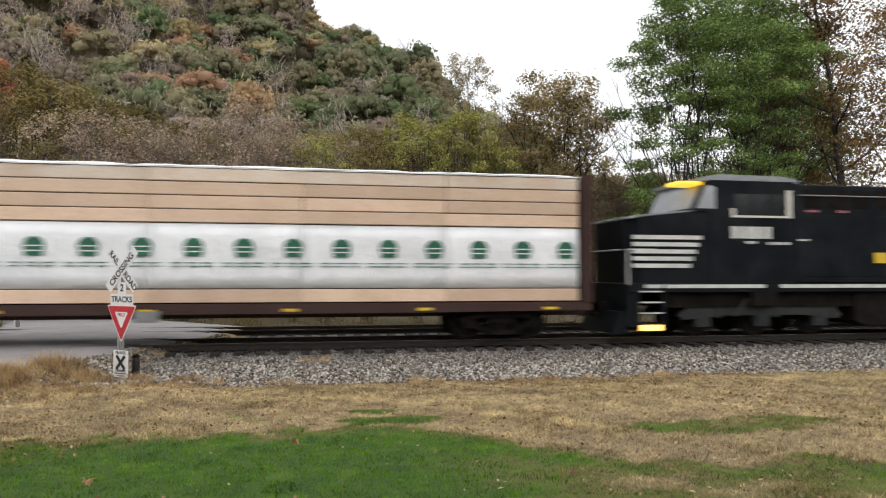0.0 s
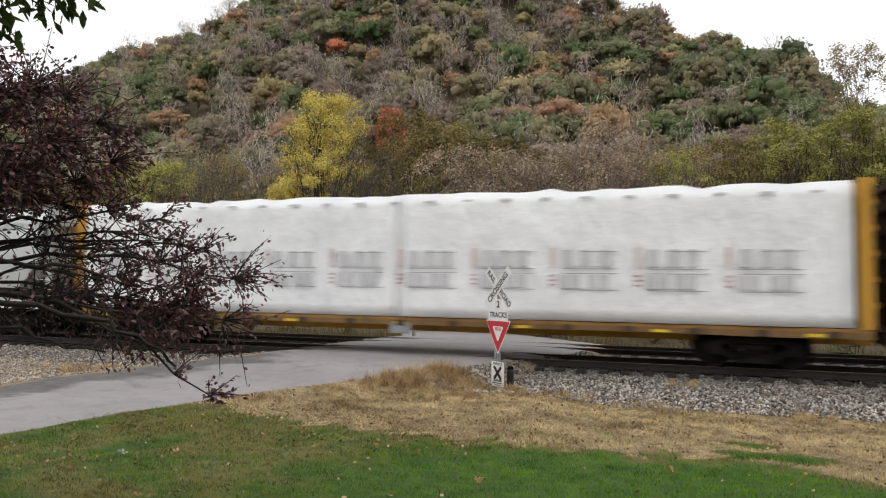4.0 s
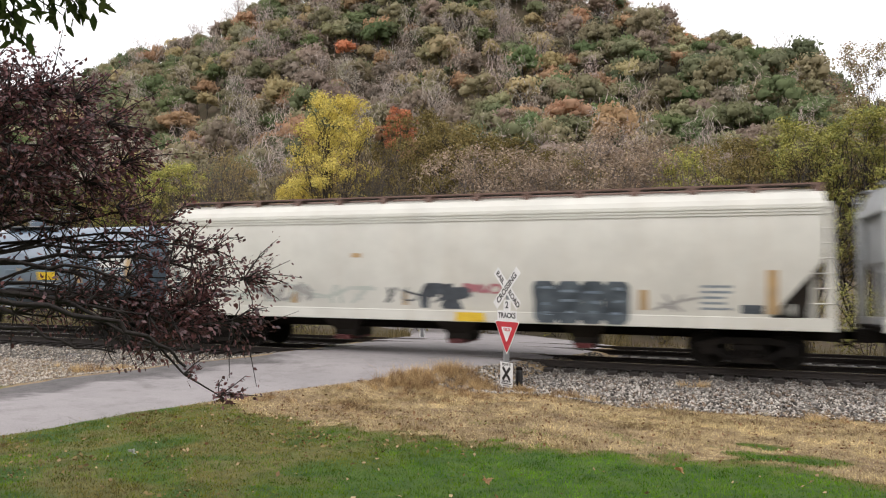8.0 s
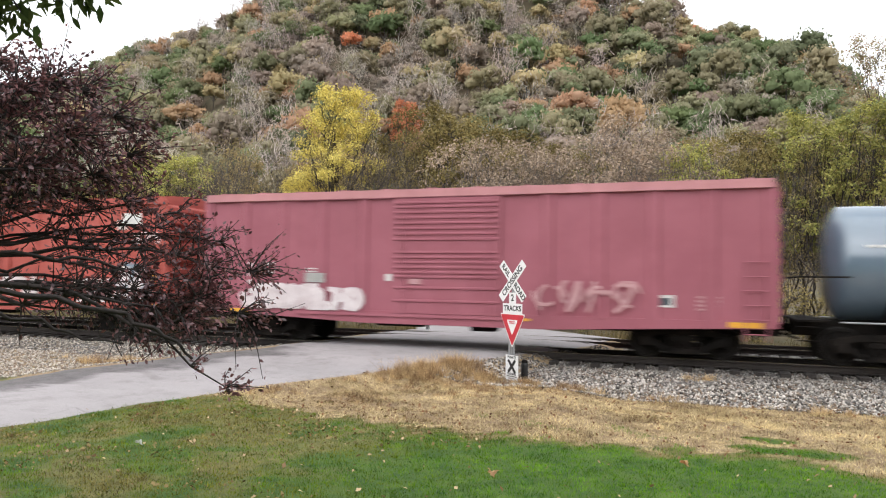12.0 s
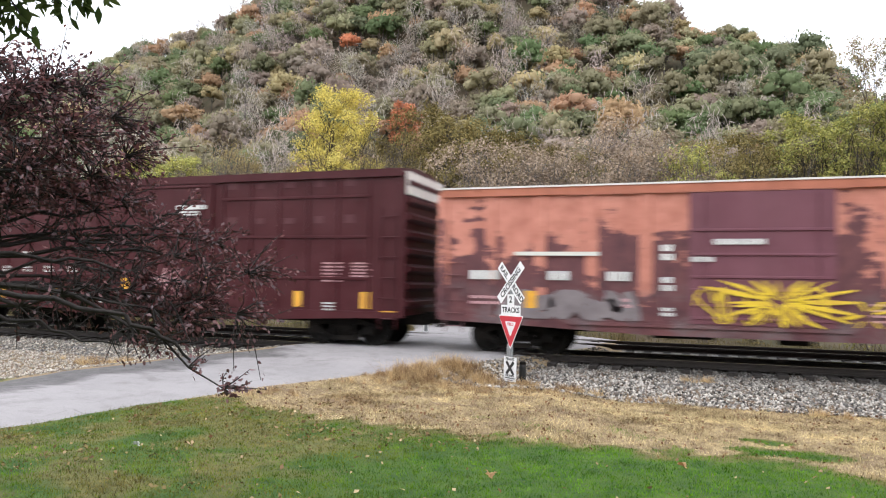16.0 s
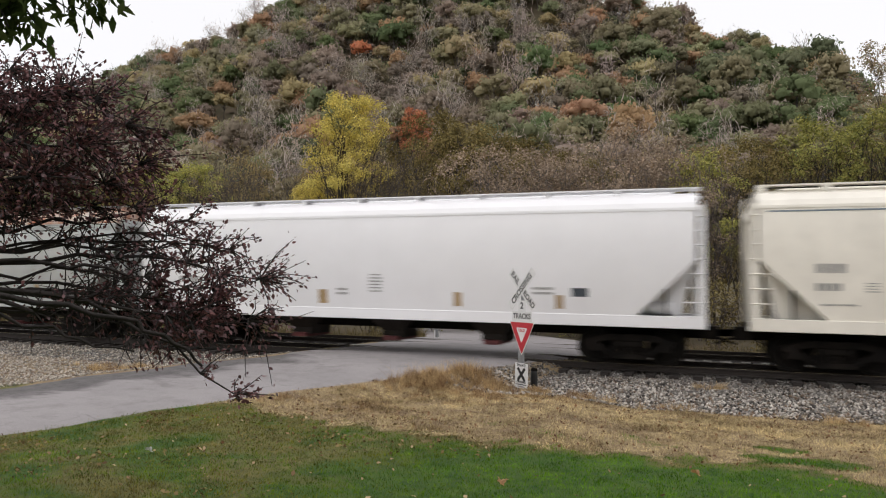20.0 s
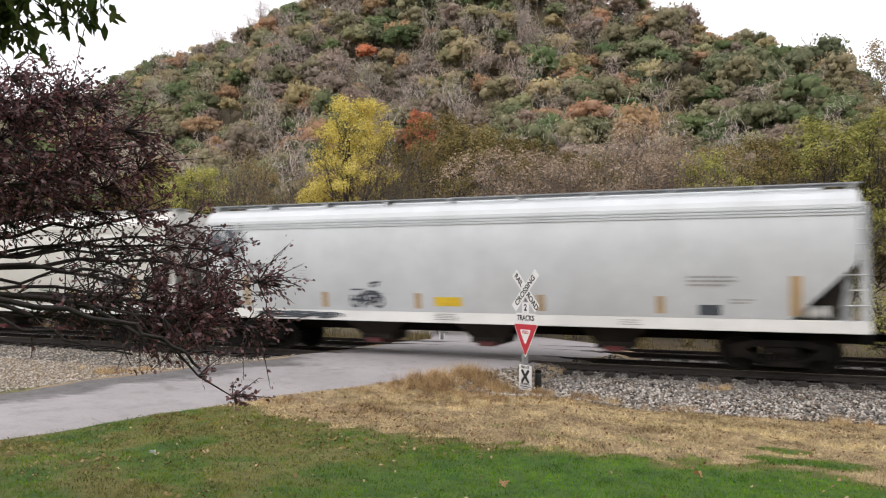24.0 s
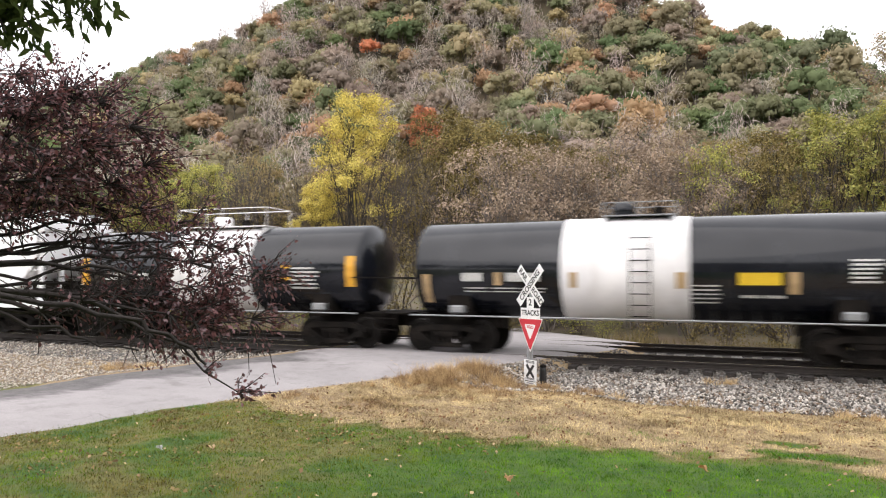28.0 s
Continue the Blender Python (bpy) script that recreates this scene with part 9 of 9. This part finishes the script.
straw[:, :3] = straw[:, :3] * (1 - soil) + straw[:, :3] * np.array([0.56, 0.42, 0.36]) * soil
tagged(sheet("dry_grass", mesh_of("dry_grass", v, f, straw), GRASS), "dry straw-coloured grass", "grass", kind="stuff")
# tall tufts round the sign, along the stones and in the gravel, each a fan of stalks
tx, ty, th = [], [], []
for cx, cy, rx, ry, h, n in ((-6.1, 15.7, 0.8, 0.5, 0.42, 60), (-5.3, 16.3, 0.6, 0.4, 0.42, 44), (-4.5, 16.0, 0.5, 0.3, 0.30, 30), (-3.6, 16.1, 0.6, 0.2, 0.20, 20), (-5.2, 15.1, 1.2, 0.4, 0.16, 40), (-6.7, 14.9, 0.7, 0.5, 0.20, 22), (-2.4, 15.95, 0.6, 0.25, 0.26, 13), (-3.6, 15.5, 1.0, 0.35, 0.16, 20), (2.6, 15.5, 0.5, 0.2, 0.24, 8),
                             (-15.1, 15.2, 1.0, 0.4, 0.28, 22), (0.4, 17.55, 0.5, 0.12, 0.22, 9), (5.2, 15.5, 0.8, 0.2, 0.2, 9), (8.0, 15.5, 1.2, 0.2, 0.2, 12), (-0.6, 15.8, 0.6, 0.2, 0.18, 9), (-8.2, 12.6, 0.7, 0.6, 0.14, 14), (-4.5, 14.4, 2.0, 0.6, 0.12, 26)):
    for k in range(n):
        ax, ay, ah = cx + rx * rng_g.normal() * 0.6, cy + ry * rng_g.normal() * 0.6, h * rng_g.uniform(0.45, 1.1)
        m_ = int(rng_g.integers(40, 90))
        tx.append(ax + rng_g.normal(0, 0.055, m_))
        ty.append(ay + rng_g.normal(0, 0.055, m_))
        th.append(ah * rng_g.uniform(0.3, 1.0, m_))
tx, ty, th = (np.concatenate(a) for a in (tx, ty, th))
keep = ~((tx > np.interp(ty, RY, RL)) & (tx < np.interp(ty, RY, RR) + 0.05))
tx, ty, th = tx[keep], ty[keep], th[keep]
v, f = blades(tx, ty, th, 0.010, rng_g, 0.85)
lift = np.maximum(np.interp(ty, [p[0] for p in prof], [p[1] for p in prof]) - land(tx, ty), 0)
v[:, 2] += np.repeat(lift, 3)
tagged(sheet("tall_dry_grass", mesh_of("tall_dry_grass", v, f, tone(tx, ty, (0.21, 0.125, 0.072), (0.74, 0.56, 0.31), 8)), GRASS), "tall dry grass tufts beside the crossing", "grass", kind="stuff")
# weeds behind the far track
n = 26000
x, y = rng_g.uniform(-60, 45, n), 27.2 + np.abs(rng_g.normal(0, 3.0, n))
keep = ~((x > np.interp(y, RY, RL)) & (x < np.interp(y, RY, RR)))
v, f = blades(x[keep], y[keep], rng_g.uniform(0.2, 0.75, keep.sum()), 0.03, rng_g, 0.5)
tagged(sheet("trackside_weeds", mesh_of("trackside_weeds", v, f), leaf_mat("weeds", (0.20, 0.155, 0.080), (0.085, 0.078, 0.036), 0.25)), "tall straw and green weeds beyond the tracks", "weeds", kind="stuff")
# fallen leaves
x, y = scatter(1150, -13, 10, 6.4, 15.8)
pts = np.stack([x, y, land(x, y) + 0.045], -1)
v, f = leaf_quads(pts, 0.062 * rng_g.uniform(0.45, 1.25, (len(pts), 1)), rng_g, 0.7, 0.8)
tagged(sheet("fallen_leaves", mesh_of("fallen_leaves", v, f), leaf_mat("fallen_leaf", (0.58, 0.44, 0.27), (0.17, 0.085, 0.045), 0.2)), "scattered dry brown and pale fallen leaves", "leaves", kind="stuff")

x, y = scatter(3600, -12, 10, 9.0, 16.2)
keep = dryness(x, y) > 0.4
x, y = x[keep], y[keep]
pts = np.stack([x, y, land(x, y) + 0.05], -1)
v, f = leaf_quads(pts, 0.042 * rng_g.uniform(0.5, 1.4, (len(pts), 1)), rng_g, 0.7, 0.6)
tagged(sheet("leaf_litter", mesh_of("leaf_litter", v, f), leaf_mat("brown_litter", (0.25, 0.115, 0.055), (0.10, 0.05, 0.032), 0.1)), "small brown dead leaves lying in the straw", "leaves", kind="stuff")


cx, cy = rng_g.uniform(-11, -3, 34), rng_g.uniform(6.2, 12, 34)
x, y = (np.repeat(c, 44) + rng_g.normal(0, 0.26, 34 * 44) for c in (cx, cy))
keep = x > np.interp(y, RY, RR) + 0.1
x, y = x[keep], y[keep]
pts = np.stack([x, y, land(x, y) + 0.04], -1)
v, f = leaf_quads(pts, 0.05 * rng_g.uniform(0.4, 1.4, (len(pts), 1)), rng_g, 0.7, 0.9)
tagged(sheet("leaf_drifts", mesh_of("leaf_drifts", v, f), leaf_mat("drift_leaf", (0.34, 0.25, 0.12), (0.10, 0.075, 0.032), 0.15)), "small drifts of brown leaves in the thin grass", "leaves", kind="stuff")


def maple_leaf(x, y, size, turn, m, label):
    bm = bmesh.new()
    ring = []
    for k in range(20):
        a = 2 * math.pi * k / 20
        r = size * (0.5 if k % 4 == 0 else 0.28 if k % 2 else 0.36)
        ring.append(bm.verts.new((r * math.cos(a), r * math.sin(a), 0.02 + 0.03 * math.cos(2 * a))))
    c = bm.verts.new((0, 0, 0.005))
    for k in range(20):
        bm.faces.new((c, ring[k], ring[(k + 1) % 20]))
    bmesh.ops.solidify(bm, geom=bm.faces[:], thickness=0.002)
    me = bpy.data.meshes.new("fallen_leaf")
    bm.to_mesh(me)
    bm.free()
    ob = sheet("fallen_leaf", me, m)
    ob.matrix_basis = pose(x, y, float(land(x, y)) + 0.05, 18, 10, turn)
    return tagged(ob, label, "leaf", "large fallen leaves")


LEAF_ORANGE = mat("tan_dead_leaf", (0.62, 0.40, 0.22), (0.50, 0.30, 0.15), 8, 0.8)
maple_leaf(-2.25, 8.40, 0.17, 20, LEAF_ORANGE, "curled tan-brown fallen leaf on the green lawn")
maple_leaf(-0.03, 9.65, 0.16, 70, LEAF_ORANGE, "pale orange lobed leaf lying on the lawn")
maple_leaf(-7.2, 7.9, 0.13, 110, LETTER_WHITE, "pale dry leaf lying on the lawn")

# ---- ballast stones and ties ----
def stones(n, x0, x1, y0, y1, rng, lo=0.034, hi=0.085):
    x, y = rng.uniform(x0, x1, n), rng.uniform(y0, y1, n)
    keep = ~((x > np.interp(y, RY, RL) - 0.1) & (x < np.interp(y, RY, RR) + 0.05))
    x, y = x[keep], y[keep]
    n = len(x)
    z = np.interp(y, [p[0] for p in prof], [p[1] for p in prof]) + 0.012
    z = np.maximum(z, land(x, y) + 0.01)
    oct_v = np.array([(1, 0, 0), (-1, 0, 0), (0, 1, 0), (0, -1, 0), (0, 0, 0.8), (0, 0, -0.8)], float)
    oct_f = np.array([(0, 2, 4), (2, 1, 4), (1, 3, 4), (3, 0, 4), (2, 0, 5), (1, 2, 5), (3, 1, 5), (0, 3, 5)])
    s = (lo + (hi - lo) * rng.uniform(0, 1, (n, 1, 1)) ** 1.6) * 0.6
    v = oct_v[None] * rng.uniform(0.6, 1.4, (n, 6, 1)) + rng.standard_normal((n, 6, 3)) * 0.22
    a = rng.uniform(0, 6.28, n)
    c, sn = np.cos(a)[:, None], np.sin(a)[:, None]
    v = np.stack([v[..., 0] * c - v[..., 1] * sn, v[..., 0] * sn + v[..., 1] * c, v[..., 2]], -1) * s
    v += np.stack([x, y, z], -1)[:, None]
    return v.reshape(-1, 3), (np.arange(n)[:, None, None] * 6 + oct_f[None]).reshape(-1, 3)


def stone_mat(name, dark, pale, soiled=0.0):
    """Each stone a tone of its own; soil and oil gather in drifts towards the rails."""
    m, n, l, p = nodes_of(name)
    geo = n.new("ShaderNodeNewGeometry")
    isl = geo.outputs["Random Per Island"]
    c = mix(n, l, ramp(n, l, isl, 0.10, 1.0), dark, pale)
    warm = n.new("ShaderNodeTexWhiteNoise")
    warm.noise_dimensions = "1D"
    l.new(isl, warm.inputs["W"])
    c = mix(n, l, ramp(n, l, warm.outputs["Value"], 0.72, 0.95), c, (0.17, 0.115, 0.075))
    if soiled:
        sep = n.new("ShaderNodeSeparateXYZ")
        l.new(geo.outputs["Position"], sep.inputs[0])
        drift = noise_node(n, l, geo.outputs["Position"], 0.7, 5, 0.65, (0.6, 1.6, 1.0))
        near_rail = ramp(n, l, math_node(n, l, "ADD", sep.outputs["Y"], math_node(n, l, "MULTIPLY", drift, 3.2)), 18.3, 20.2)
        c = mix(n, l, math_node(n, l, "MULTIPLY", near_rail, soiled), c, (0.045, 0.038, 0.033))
    l.new(c, p.inputs["Base Color"])
    p.inputs["Roughness"].default_value = 0.85
    add_bump(n, l, p, noise_node(n, l, geo.outputs["Position"], 60, 3), 0.3, 0.01)
    return m


rng_s = np.random.default_rng(14)
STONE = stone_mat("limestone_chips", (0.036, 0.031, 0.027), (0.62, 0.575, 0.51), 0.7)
TAN_STONE = stone_mat("tan_gravel", (0.16, 0.14, 0.115), (0.62, 0.56, 0.48))
parts_v, parts_f, base_i = [], [], 0
for n, x0, x1, y0, y1 in ((22000, -5.6, 11.0, 15.6, 18.25), (6000, -11, 16, 20.9, 22.4), (11000, 11, 24, 15.5, 18.4), (2500, -4, 8, 18.4, 20.9)):
    v, f = stones(n, x0, x1, y0, y1, rng_s)
    parts_v.append(v)
    parts_f.append(f + base_i)
    base_i += len(v)
tagged(sheet("ballast_stones", mesh_of("ballast_stones", np.concatenate(parts_v), np.concatenate(parts_f)), STONE), "loose grey and white crushed stones", "stones", kind="stuff")

v, f = stones(24000, -27.0, -11.0, 10.4, 18.4, rng_s, 0.03, 0.065)
tagged(sheet("bank_gravel", mesh_of("bank_gravel", v, f), TAN_STONE), "loose tan gravel on the bank beside the lane", "stones", kind="stuff")

TIE_ME = tie_mesh()
rng_t = random.Random(6)
for tr, yc in ((near_track, TRACK_NEAR), (far_track, TRACK_FAR)):
    rest_v, rest_f = [], []
    k = -760
    cube_f = np.array([(0, 2, 3, 1), (4, 5, 7, 6), (0, 1, 5, 4), (2, 6, 7, 3), (0, 4, 6, 2), (1, 3, 7, 5)])
    while k < 761:
        x = k * 0.55 + rng_t.uniform(-0.03, 0.03)
        dy = rng_t.uniform(-0.06, 0.06)
        if -28 < x < 20:
            tie = new("tie", TIE_ME)
            tie.parent = tr
            tie.matrix_basis = pose(x, dy, rng_t.uniform(-0.012, 0.004), 0, 0, rng_t.uniform(-1.2, 1.2))
        else:
            rest_f.append(cube_f + len(rest_v) * 8)
            rest_v.append([(x + a, dy + b, c) for c in (-0.36, -0.178) for b in (-1.3, 1.3) for a in (-0.115, 0.115)])
        k += 1
    rest = sheet("far_ties", mesh_of("far_ties", np.array(rest_v).reshape(-1, 3), np.concatenate(rest_f)), TIE_WOOD, tr)
    rest["kind"] = "stuff"


# ---- the train rolls by ----
SPEED_T = [0.0, 8.0, 17.0, 26.0, 30.0]
SPEED_V = [11.2, 11.0, 10.85, 10.5, 10.5]


def rolled(t):
    """Metres that the train has gone since the start."""
    n = 200
    ts = np.linspace(0, t, n + 1)
    v = np.interp(ts, SPEED_T, SPEED_V)
    return float(np.sum((v[1:] + v[:-1]) / 2) * t / n) if t > 0 else 0.0


def motions():
    gone = [(t, rolled(t)) for t in range(0, 29)]
    for car in CARS:
        walk(car, [(t, pose(MID[car.name] + s, TRACK_NEAR, 0)) for t, s in gone])
    steps = [k / FPS for k in range(28 * FPS + 1)]
    dist = [rolled(t) for t in steps]
    for ws, car, a in WHEELSETS:
        mid = MID[car.name]
        rows_ = []
        for t, d in zip(steps, dist):
            if -34.0 <= mid + d <= 26.0 or t in (0.0, 28.0):
                turned = min(max(mid + d, -34.0), 26.0) - mid
                rows_.append((t, pose(a, 0, WHEEL_R, 0, math.degrees(turned / WHEEL_R), 0)))
        walk(ws, rows_)


motions()
